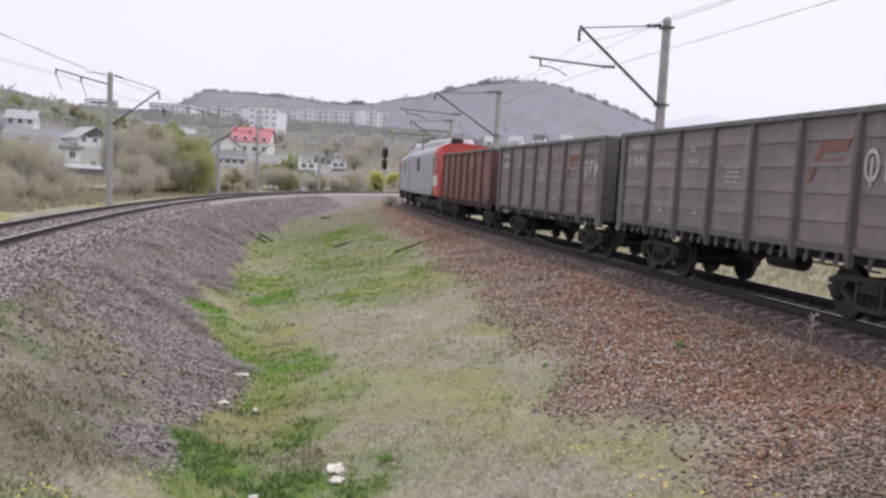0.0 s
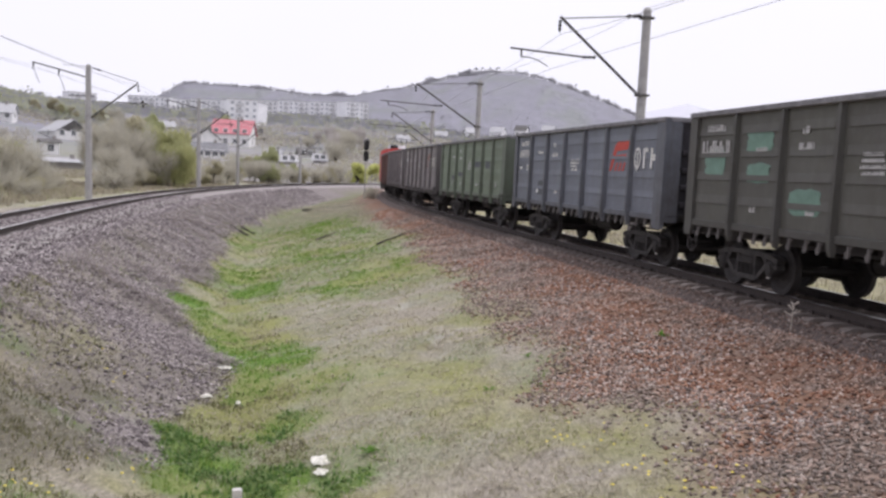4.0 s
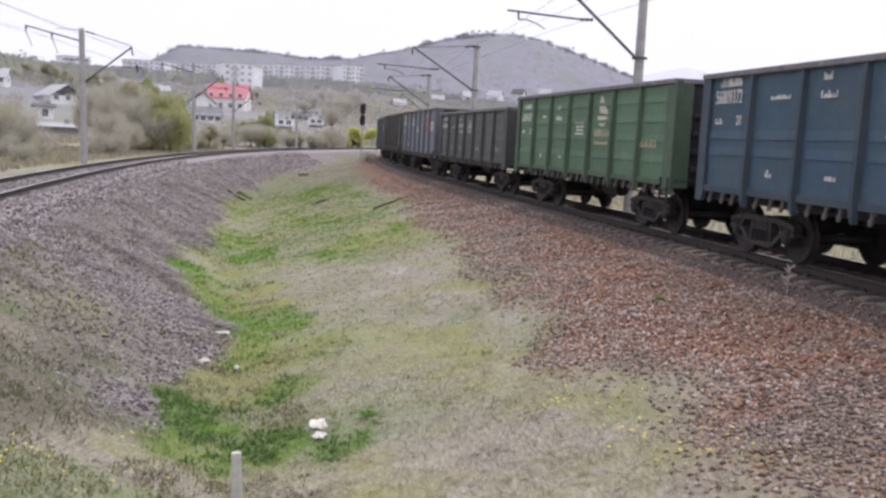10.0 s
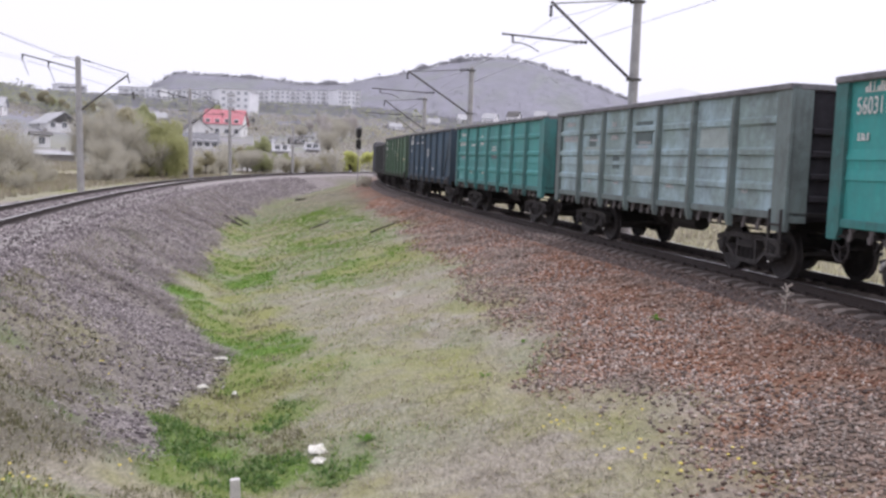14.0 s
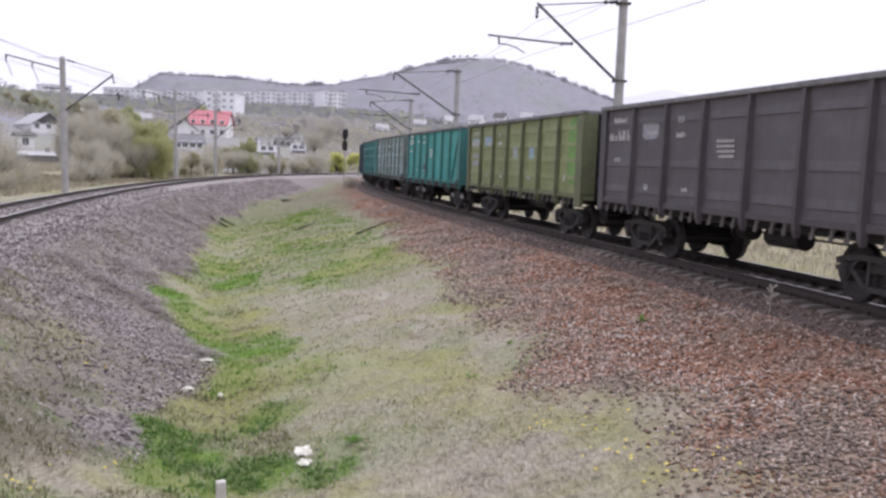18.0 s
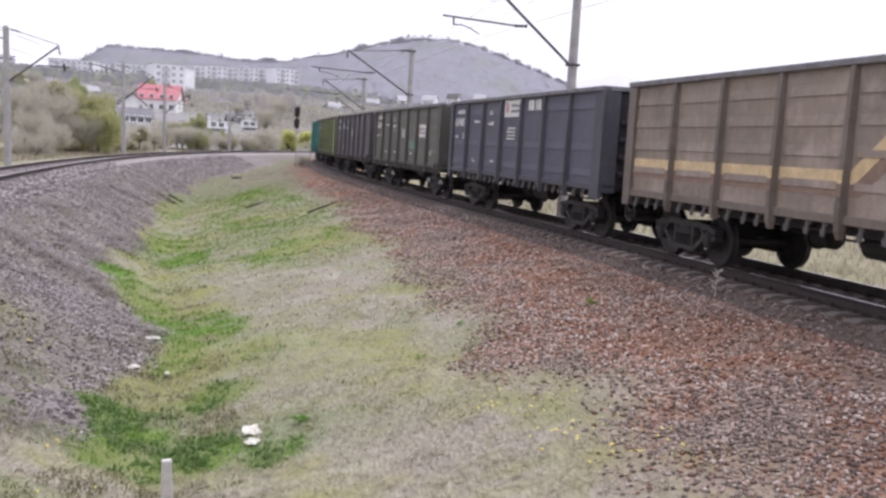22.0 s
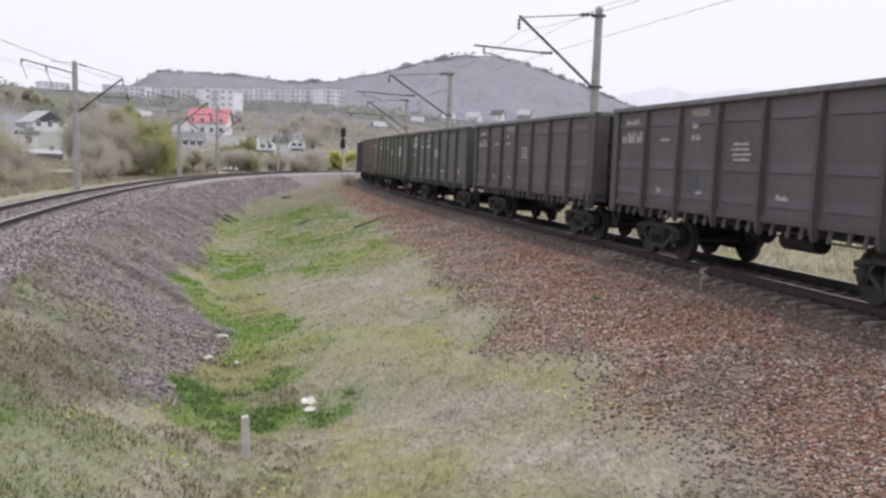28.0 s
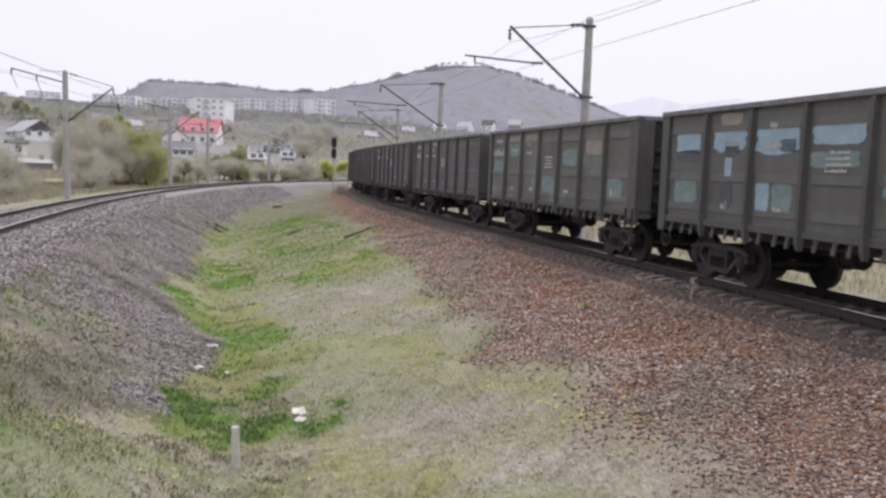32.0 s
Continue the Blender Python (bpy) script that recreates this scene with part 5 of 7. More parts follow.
def mast_right(s, off, top, reach=1.0):
    """Concrete mast beyond the train's line: pulled-off arm, slanting bracket, tie rod and insulators; +x local is towards the rails."""
    m = tagged(new("catenary_mast"), "grey concrete catenary mast with a slanting steel bracket", "catenary mast", "catenary masts beside the lines")
    x, y, h = on_line(LINE_R, s, -off)
    m.matrix_basis = pose(x, y, 0, 0, 0, 180 - math.degrees(h))
    part("pole", pole_shape(top), M_concrete, m, "tapered round concrete pole")
    part("pole_cap", cap_shape(), M_concrete, m, m=pose(0, 0, top))
    k = reach
    rod("bracket", (0.2, 0, 5.25), (3.24 * k, 0, 7.74), 0.055, M_steelgrey, m, "slanting tubular bracket")
    rod("tie_rod", (0.75, 0, 7.95), (3.2 * k, 0, 7.68), 0.022, M_steelgrey, m)
    insulator(m, (0.2, 0, 8.0), (0.8, 0, 7.95), 3, 0.085)
    insulator(m, (3.24 * k, 0, 7.62), (3.24 * k, 0, 7.2), 3, 0.07)
    rod("steady_arm", (2.3 * k, 0, 6.40), (4.99 * k, 0, 6.52), 0.035, M_steelgrey, m)
    insulator(m, (1.85 * k, 0, 6.42), (2.35 * k, 0, 6.39), 3, 0.07)
    rod("arm_hanger", (4.6 * k, 0, 6.5), (4.58 * k, 0, 6.22), 0.035, M_steelgrey, m)
    pts = [(4.55, 6.25), (4.25, 6.24), (3.95, 6.15), (3.62, 5.98)]
    bm = bmesh.new()
    for (a, b), (c, d) in zip(pts, pts[1:]):
        cyl(bm, (a * k, 0, b), (c * k, 0, d), 0.02, 6)
    part("register_arm", bm, M_steelgrey, m)
    bm = bmesh.new()
    for z in (5.2, 7.95):
        box(bm, -0.21, 0.21, -0.21, 0.21, z - 0.04, z + 0.04)
    part("clamp", bm, M_steelgrey, m)
    return m


mast_right(34.5, 2.87, 8.2)
mast_right(62.5, 3.0, 8.1, 1.28)
mast_right(93.0, 3.2, 8.1, 1.2)
mast_right(128.0, 3.2, 8.1, 1.1)


def mast_left(x, y, top, full, turn=4.0, lean=0.0, lift=0.0):
    """Concrete mast of the far line; +x local is towards its rails."""
    m = tagged(new("catenary_mast"), "slim grey concrete catenary mast beside the empty line", "catenary mast", "catenary masts beside the lines")
    m.matrix_basis = pose(x, y, min(gz(x, y), 0) + lift, 0, lean, turn)
    part("pole", pole_shape(top), M_concrete, m, "tapered round concrete pole")
    part("pole_cap", cap_shape(), M_concrete, m, m=pose(0, 0, top))
    rod("bracket", (0.1, 0, 4.3), (2.75, 0, 6.35), 0.05, M_steelgrey, m, "slanting tubular bracket")
    insulator(m, (0.1, 0, 4.3), (0.55, 0, 4.65), 3, 0.07)
    insulator(m, (2.72, 0, 6.25), (2.8, 0, 5.85), 2, 0.06)
    rod("tie_rod", (0.15, 0, 7.15), (2.75, 0, 6.4), 0.02, M_steelgrey, m)
    insulator(m, (0.25, 0, 7.12), (0.75, 0, 6.98), 2, 0.06)
    rod("steady_arm", (1.6, 0, 5.25), (3.3, 0, 5.2), 0.03, M_steelgrey, m)
    insulator(m, (3.0, 0, 5.4), (3.05, 0, 4.95), 2, 0.07)
    if full:
        rod("feeder_arm", (-0.1, 0, 6.6), (-3.05, 0, 7.35), 0.04, M_steelgrey, m, "long arm carrying the feeder wires")
        for u, z in ((-3.0, 7.3), (-1.6, 6.95)):
            bm = bmesh.new()
            cyl(bm, (u, 0, z), (u - 0.05, 0, z - 0.35), 0.06, 8, 0.02)
            cyl(bm, (u, 0, z - 0.3), (u + 0.3, 0, z - 1.1), 0.018, 6)
            part("feeder_hanger", bm, M_dark, m)
        rod("cross_arm", (-1.1, 0, 5.55), (0.3, 0, 5.55), 0.035, M_steelgrey, m)
        rod("top_tie", (-0.1, 0, 7.2), (-1.4, 0, 7.25), 0.015, M_steelgrey, m)
    return m


mast_left(-19.2, 54.8, 7.2, True, 4.0, -1.4, 0.3)
mast_left(-20.6, 87.0, 7.45, True, -10.0, -1.5, 0.7)
mast_left(-20.3, 103.5, 7.4, False, -14.0, -1.2)
mast_left(-17.6, 134.0, 6.6, False, -20.0)
mast_left(-19.5, 22.0, 7.6, True, 10.0, -1.0)


def wire(pts, r, name, label, sag=0.0):
    """A hanging wire through points."""
    c = bpy.data.curves.new(name, "CURVE")
    c.dimensions, c.bevel_depth, c.bevel_resolution = "3D", r, 1
    sp = c.splines.new("POLY")
    out = []
    for a, b in zip(pts, pts[1:]):
        for i in range(8):
            t = i / 8
            out.append(tuple(np.array(a) * (1 - t) + np.array(b) * t - np.array([0, 0, sag * 4 * t * (1 - t)])))
    out.append(tuple(pts[-1]))
    sp.points.add(len(out) - 1)
    sp.points.foreach_set("co", np.array([(*p, 1) for p in out]).ravel())
    c.materials.append(M_wire)
    o = new(name, c)
    me = bpy.data.meshes.new_from_object(o.evaluated_get(bpy.context.evaluated_depsgraph_get()))
    bpy.data.objects.remove(o)
    return tagged(part(name, me, M_wire), label, "overhead wire", "overhead wires")


SM = [-40, 6.0, 34.5, 62.5, 93.0, 128.0, 170.0]
wire([(*on_line(LINE_R, s, 0.35 * (-1) ** i + 0.2)[:2], 5.92) for i, s in enumerate(SM)], 0.007, "contact_wire", "thin contact wire over the train's line")
wire([(*on_line(LINE_R, s, 0.3)[:2], 7.15) for s in SM], 0.008, "messenger_wire", "sagging messenger wire over the train's line", 0.55)
wire([(*on_line(LINE_R, s, -3.0)[:2], 8.35) for s in SM], 0.008, "feeder_wire", "dark feeder wire along the mast tops", 0.3)
LM = [(-9.0, -10, 6.0), (-13.6, 22.0, 6.0), (-16.4, 54.9, 6.0), (-17.8, 87.0, 6.0), (-17.5, 103.0, 6.0), (-14.9, 134, 5.8)]
wire([(x + 0.3, y, 5.75) for x, y, z in LM], 0.007, "contact_wire", "thin contact wire over the empty line")
wire([(x, y, z + 0.1) for x, y, z in LM], 0.008, "messenger_wire", "messenger wire over the empty line", 0.3)
for u, z in ((-3.1, 6.9), (-1.75, 6.5)):
    wire([(-19.5 + u * 1.0, 22.0 - 3, z + 0.7), (-19.2 + u, 54.8, z), (-20.6 + u, 87.0, z + 0.1), (-20.3 + u, 103.5, z)], 0.008, "feeder_wire", "feeder wire beside the empty line", 0.25)


# ---- colour-light signal beside the line ----
def signal():
    x, y = -6.95, 110.0
    g = tagged(new("railway_signal"), "dark colour-light railway signal on a pale post", "railway signal")
    z = gz(x, y)
    g.matrix_basis = pose(x, y, z, 0, 0, 186)
    bm = bmesh.new()
    cyl(bm, (0, 0, -0.4), (0, 0, 4.3 - z), 0.07, 12, 0.06)
    part("post", bm, M_concrete, g, "pale concrete post")
    for zz in (4.95, 3.7):
        bm = bmesh.new()
        for k in (-0.3, 0.3):
            cyl(bm, (0, -0.12, zz + k - z), (0, 0.12, zz + k - z), 0.3, 18)
        box(bm, -0.3, 0.3, -0.1, 0.1, zz - z - 0.3, zz - z + 0.3)
        hd = part("signal_head", bm, M_dark, g, "black round-ended signal head")
        for k in (-0.28, 0.28):
            bm = bmesh.new()
            cyl(bm, (0, 0.12, zz + k - z), (0, 0.34, zz + k - z + 0.03), 0.14, 12)
            part("hood", bm, M_dark, hd)
    return g


signal()

# ---- village on the rising ground ----
M_slate = simple("grey_sheet_roof", (0.42, 0.42, 0.43), 0.7, 0.0, 0.2, 0.9)
M_darkslate = simple("dark_grey_slates", (0.20, 0.20, 0.21), 0.75, 0.0, 0.25, 1.2)
M_darkroof = simple("dark_weathered_roof", (0.12, 0.115, 0.11), 0.8, 0.0, 0.3, 0.9)
# red dulled a little, with distance haze mixed into the colour
M_redroof = simple("red_sheet_roof", (0.50, 0.17, 0.19), 0.5, 0.0, 0.12, 0.7)
M_pane = simple("dark_far_pane", (0.07, 0.08, 0.09), 0.2, 0.0, 0.2, 1, 0)
M_farpane = simple("hazy_window_glass", (0.40, 0.41, 0.43), 0.3, 0.0, 0.15, 0.5, 0)
M_boards = simple("grey_weathered_boards", (0.34, 0.32, 0.30), 0.9, 0.0, 0.25, 1.5)
M_block = simple("pale_panel_facade", (0.86, 0.855, 0.85), 0.9, 0.0, 0.10, 0.25)
M_blockside = simple("greyed_panel_facade", (0.55, 0.545, 0.54), 0.9, 0.0, 0.12, 0.25)


def spot(az, elev, lo=120.0, hi=700.0):
    """Where the ground, seen from the bank, stands at that bearing and slope."""
    d = np.linspace(lo, hi, 400)
    x, y = d * math.sin(radians(az)), d * math.cos(radians(az))
    z = ground_z(x, y)
    i = int(np.argmin(np.abs((z - 1.95) / d - elev)))
    return float(x[i]), float(y[i]), float(z[i]), float(d[i])


@shape
def pane_shape(bm, w, h):
    box(bm, -w / 2, w / 2, -0.03, 0.02, -h / 2, h / 2)


@shape
def frame_shape(bm, w, h):
    for x0, x1, z0, z1 in ((-w / 2 - 0.12, -w / 2, -h / 2, h / 2), (w / 2, w / 2 + 0.12, -h / 2, h / 2), (-w / 2 - 0.12, w / 2 + 0.12, h / 2, h / 2 + 0.12), (-w / 2 - 0.16, w / 2 + 0.16, -h / 2 - 0.12, -h / 2), (-0.04, 0.04, -h / 2, h / 2)):
        box(bm, x0, x1, -0.07, 0.02, z0, z1)


def house(x, y, z, turn, w, d, h, rh, wall, roof, label, wins=3, gable_front=False, storeys=1, boards=None):
    """A gabled house: front along local -y; w across the front, d deep."""
    g = tagged(new("house"), label, "house", "houses of the village")
    g.matrix_basis = pose(x, y, z - 0.3, 0, 0, turn)
    bm = bmesh.new()
    box(bm, -w / 2, w / 2, -d / 2, d / 2, -1.5, h)
    part("wall", bm, wall, g)
    if gable_front:
        tri = [(-w / 2, h), (w / 2, h), (0, h + rh)]
        part("gable", mesh_of([(a, -d / 2 + 0.02, b) for a, b in tri] + [(a, d / 2 - 0.02, b) for a, b in tri], [(0, 1, 2), (5, 4, 3), (0, 3, 4, 1), (1, 4, 5, 2), (2, 5, 3, 0)], "gable"), boards or wall, g)
        for s in (-1, 1):
            o = 0.45
            p = [(s * (w / 2 + o), h - o * rh / (w / 2)), (0, h + rh), (0, h + rh + 0.16), (s * (w / 2 + o), h - o * rh / (w / 2) + 0.16)]
            me = mesh_of([(a, -d / 2 - o, b) for a, b in p] + [(a, d / 2 + o, b) for a, b in p], [(0, 1, 2, 3), (7, 6, 5, 4), (0, 4, 5, 1), (1, 5, 6, 2), (2, 6, 7, 3), (3, 7, 4, 0)], "roof_slope")
            part("roof_slope", me, roof, g)
    else:
        tri = [(-d / 2, h), (d / 2, h), (0, h + rh)]
        part("gable", mesh_of([(-w / 2 + 0.02, a, b) for a, b in tri] + [(w / 2 - 0.02, a, b) for a, b in tri], [(0, 1, 2), (5, 4, 3), (0, 3, 4, 1), (1, 4, 5, 2), (2, 5, 3, 0)], "gable"), boards or wall, g)
        for s in (-1, 1):
            o = 0.5
            p = [(s * (d / 2 + o), h - o * rh / (d / 2)), (0, h + rh), (0, h + rh + 0.16), (s * (d / 2 + o), h - o * rh / (d / 2) + 0.16)]
            me = mesh_of([(-w / 2 - o, a, b) for a, b in p] + [(w / 2 + o, a, b) for a, b in p], [(0, 1, 2, 3), (7, 6, 5, 4), (0, 4, 5, 1), (1, 5, 6, 2), (2, 6, 7, 3), (3, 7, 4, 0)], "roof_slope")
            part("roof_slope", me, roof, g)
    for st in range(storeys):
        for i in range(wins):
            wx = (i - (wins - 1) / 2) * w / wins
            wn = part("window", frame_shape(1.0, 1.25), M_whitewash, g, m=pose(wx, -d / 2 - 0.01, 1.5 + st * 2.7))
            part("pane", pane_shape(1.0, 1.25), M_pane, wn)
    for s in (-1, 1):
        wn = part("window", frame_shape(1.0, 1.2), M_whitewash, g, m=pose(s * (w / 2 + 0.01), 0, 1.5, 0, 0, 90 * s))
        part("pane", pane_shape(1.0, 1.2), M_pane, wn)
    bm = bmesh.new()
    box(bm, w * 0.18, w * 0.18 + 0.6, -0.3, 0.3, h + rh * 0.3, h + rh + 0.7)
    part("chimney", bm, M_boards, g)
    return g


def house_at(az, elev, turn, span, h, rh, wall, roof, label, **k):
    x, y, z, d = spot(az, elev)
    s = d / 100
    return house(x, y, z, turn - az, span * s, k.pop("deep", 0.9) * span * s, h * s, rh * s, wall, roof, label, **k)


house_at(-23.9, 0.031, -14, 2.6, 0.85, 0.75, M_whitewash, M_slate, "white house with a pale sheet roof on the slope", deep=0.75)
house_at(-20.6, 0.017, 18, 3.2, 0.75, 1.05, M_whitewash, M_slate, "white house with a tall dark boarded gable", gable_front=True, boards=M_darkroof, deep=1.5)
house_at(-21.4, 0.0005, 8, 1.5, 1.35, 0.25, M_whitewash, M_darkroof, "small whitewashed outbuilding with one window", wins=1, deep=1.2)
house_at(-20.7, -0.012, 8, 3.6, 0.85, 0.25, M_boards, M_slate, "long low grey shed below the houses", wins=0, deep=0.5)
house_at(-11.4, 0.019, -12, 3.8, 1.35, 1.35, M_whitewash, M_redroof, "white two-storey house with a bright red roof", storeys=2, wins=4, deep=0.9)
house_at(-13.05, 0.0135, 12, 2.4, 1.3, 0.9, M_whitewash, M_darkroof, "white house with a dark steep gable", gable_front=True, wins=2, deep=1.1)
house_at(-12.9, 0.005, 6, 3.6, 0.95, 0.75, M_whitewash, M_darkslate, "long white house with a dark slate roof", wins=5, deep=0.5)
for az, el, sp, wl, rf, lab in (
        (-9.0, 0.008, 1.2, M_whitewash, M_slate, "small white house among bushes"), (-8.3, 0.003, 1.6, M_boards, M_slate, "low grey house among bushes"),
        (-7.2, 0.011, 1.5, M_whitewash, M_darkroof, "small white house with a dark roof"), (-6.3, 0.006, 1.3, M_boards, M_slate, "weathered shed with a pale roof"),
        (-5.0, 0.016, 1.1, M_whitewash, M_slate, "small white house on the slope"), (-3.9, 0.024, 1.2, M_whitewash, M_darkroof, "small white house below the hill"),
        (-17.6, 0.022, 2.2, M_boards, M_darkroof, "weathered wooden house behind trees"), (-17.0, 0.004, 2.0, M_boards, M_slate, "grey shed behind bare bushes"),
        (-10.2, 0.028, 1.4, M_boards, M_darkroof, "dark wooden house on the slope"), (-15.2, 0.03, 1.4, M_whitewash, M_slate, "small white house behind trees"),
        (-25.8, 0.024, 2.4, M_boards, M_darkroof, "weathered dark house on the slope"), (-18.9, 0.03, 1.8, M_boards, M_slate, "grey wooden house on the slope"),
        (-1.5, 0.030, 1.2, M_whitewash, M_slate, "small white house below the hill"), (0.8, 0.036, 1.2, M_whitewash, M_slate, "small pale house below the hill"),
        (2.6, 0.041, 1.3, M_whitewash, M_slate, "small pale house below the hill"), (4.2, 0.043, 1.4, M_whitewash, M_slate, "white house at the foot of the hill"),
        (5.6, 0.046, 1.2, M_whitewash, M_darkroof, "small house at the foot of the hill"), (7.2, 0.050, 1.2, M_boards, M_slate, "small house at the foot of the hill")):
    house_at(az, el, (az * 37) % 50 - 25, sp, 0.55, 0.5, wl, rf, lab, wins=2)


def block(az, top, bays, end_face, d0=610.0):
    """A five-storey slab of flats; its foot stays hidden behind trees."""
    g = tagged(new("apartment_block"), "pale five-storey panel apartment block on the ridge", "apartment block", "apartment blocks on the ridge")
    x, y = d0 * math.sin(radians(az)), d0 * math.cos(radians(az))
    z = top * d0 + 1.95 - 14.5
    w = bays * 3.2
    g.matrix_basis = pose(x, y, z, 0, 0, -az + end_face)
    bm = bmesh.new()
    box(bm, -w / 2, w / 2, -6, 6, -22, 14.0)
    part("wall", bm, M_block, g, "pale concrete panels")
    bm = bmesh.new()
    box(bm, -w / 2 - 0.3, w / 2 + 0.3, -6.3, 6.3, 14.0, 14.5)
    part("roof", bm, M_blockside, g)
    for i in range(bays):
        for j in range(5):
            wn = part("window", pane_shape(1.3, 1.2), M_farpane, g, m=pose(-w / 2 + 1.6 + i * 3.2, -6.02, 1.6 + j * 2.75))
        if i % 3 == 1:
            for j in range(1, 5):
                part("balcony", balcony_shape(), M_blockside, g, m=pose(-w / 2 + 1.6 + i * 3.2, -6.0, 0.5 + j * 2.75))
    return g


@shape
def balcony_shape(bm):
    box(bm, -1.5, 1.5, -1.1, 0.0, -0.1, 1.0)


block(-11.05, 0.0665, 4, 10, 430)
block(-10.45, 0.0645, 3, -30, 440)
for az, top, bays, turn in ((-19.9, 0.062, 5, 20), (-16.0, 0.0632, 8, -20), (-14.6, 0.0625, 6, 14), (-12.6, 0.064, 8, -14), (-11.0, 0.0655, 7, 24), (-9.3, 0.0668, 9, -8), (-7.6, 0.068, 9, 4), (-5.9, 0.0692, 7, -16), (-4.55, 0.0708, 5, 30)):
    block(az, top, bays, turn, 600 + (az * 13) % 30)

# ---- trees and bushes ----
def foliage(name, dark, light, rough=0.85, thin=0.55):
    m, n, l, b = nodes_of(name)
    isl = n.new("ShaderNodeNewGeometry").outputs["Random Per Island"]
    rndo = n.new("ShaderNodeObjectInfo").outputs["Random"]
    c = mix_rgb(n, l, isl, dark, light)
    c = mix_rgb(n, l, ramp(n, l, rndo, -0.2, 2.2), c, tuple(x * 0.7 + 0.03 for x in light))
    l.new(c, b.inputs["Base Color"])
    b.inputs["Roughness"].default_value = rough
    b.inputs["Specular IOR Level"].default_value = 0.2
    tr = n.new("ShaderNodeBsdfTranslucent")
    l.new(c, tr.inputs["Color"])
    ms = n.new("ShaderNodeMixShader")
    ms.inputs[0].default_value = thin
    l.new(b.outputs[0], ms.inputs[1])
    l.new(tr.outputs[0], ms.inputs[2])
    l.new(ms.outputs[0], n["Material Output"].inputs["Surface"])
    return m


M_bark = simple("grey_bark", (0.14, 0.12, 0.10), 0.9, 0.0, 0.3, 3)
M_birch = simple("pale_birch_bark", (0.5, 0.48, 0.45), 0.85, 0.0, 0.3, 4)
M_leafgreen = foliage("fresh_green_leaves", (0.36, 0.385, 0.20), (0.56, 0.575, 0.33))
M_leafyellow = foliage("yellow_green_catkins", (0.39, 0.405, 0.19), (0.57, 0.57, 0.30))
M_leafbright = foliage("bright_spring_leaves", (0.62, 0.64, 0.22), (0.76, 0.77, 0.36))
M_twigdark = foliage("dark_bare_twigs", (0.35, 0.325, 0.285), (0.53, 0.50, 0.44))
M_leafolive = foliage("olive_buds", (0.38, 0.36, 0.25), (0.58, 0.54, 0.39))
M_twig = foliage("bare_grey_twigs", (0.45, 0.42, 0.40), (0.65, 0.61, 0.58))
M_twigwarm = foliage("bare_brown_twigs", (0.41, 0.39, 0.325), (0.62, 0.59, 0.495))


def tree_meshes(seed, h, spread, lobes, leaf, count, twig, weep=0.0, low=0.25):
    """Trunk with limbs, and a crown of many small leaves or twigs in uneven lobes."""
    r = np.random.RandomState(seed)
    bm = bmesh.new()
    fork = h * (low + 0.12)
    cyl(bm, (0, 0, -0.6), (0.05 * h * r.uniform(-0.3, 0.3), 0, fork), 0.022 * h + 0.04, 8, 0.015 * h + 0.02)
    cs = []
    for i in range(lobes):
        a = r.uniform(0, math.tau)
        rr = spread * math.sqrt(r.uniform(0.02, 0.85))
        z = h * r.uniform(low + 0.15, 0.86) * (1 - 0.25 * rr / spread)
        c = np.array([rr * math.cos(a), rr * math.sin(a), z])
        cs.append((c, r.uniform(0.14, 0.34 if twig else 0.42) * spread))
        cyl(bm, (0, 0, fork * r.uniform(0.6, 1.0)), tuple(c), 0.010 * h + 0.01, 5, 0.006)
    tm = bpy.data.meshes.new("trunk")
    bm.to_mesh(tm)
    bm.free()
    w = np.array([s ** 2 for c, s in cs])
    pick = r.choice(len(cs), count, p=w / w.sum())
    d = r.normal(size=(count, 3))
    d /= np.linalg.norm(d, axis=1)[:, None]
    rad = r.uniform(0.35, 1.1, count) ** 0.6
    C = np.array([cs[i][0] for i in pick])
    S = np.array([cs[i][1] for i in pick])
    p = C + d * (S * rad)[:, None] * np.array([1, 1, 1.5 if twig else 1.0])
    p[:, 2] -= weep * h * 0.25 * r.uniform(0, 1, count) ** 2
    p[:, 2] = np.maximum(p[:, 2], 0.15)
    u = r.normal(size=(count, 3))
    if twig:
        u = d * np.array([0.8, 0.8, 0.3]) + np.array([0, 0, 0.7]) + u * 0.3
    u /= np.linalg.norm(u, axis=1)[:, None]
    v = np.cross(u, r.normal(size=(count, 3)))
    v /= np.linalg.norm(v, axis=1)[:, None] + 1e-6
    k = leaf * r.uniform(0.6, 1.4, count)[:, None]
    if weep > 0:
        u = np.array([0, 0, 1.0]) + r.normal(0, 0.28, (count, 3))
        u /= np.linalg.norm(u, axis=1)[:, None]
        v = np.cross(u, r.normal(size=(count, 3)))
        v /= np.linalg.norm(v, axis=1)[:, None] + 1e-6
        k = k * 1.7
    wid = 0.02 if twig else 0.2 if weep > 0 else 0.62
    a, b2, c2 = p - u * k + v * k * wid * 0.4, p + v * k * wid, p + u * k
    d2 = p - v * k * wid
    V = np.stack([a, b2, c2, d2], 1).reshape(-1, 3)
    F = np.arange(count * 4).reshape(-1, 4)
    return tm, mesh_arrays(V, F, "crown")


TREES = {}


def tree_kind(key, name, label, cat, bark, leafmat, **k):
    t, c = tree_meshes(**k)
    TREES[key] = (name, label, cat, bark, leafmat, t, c)


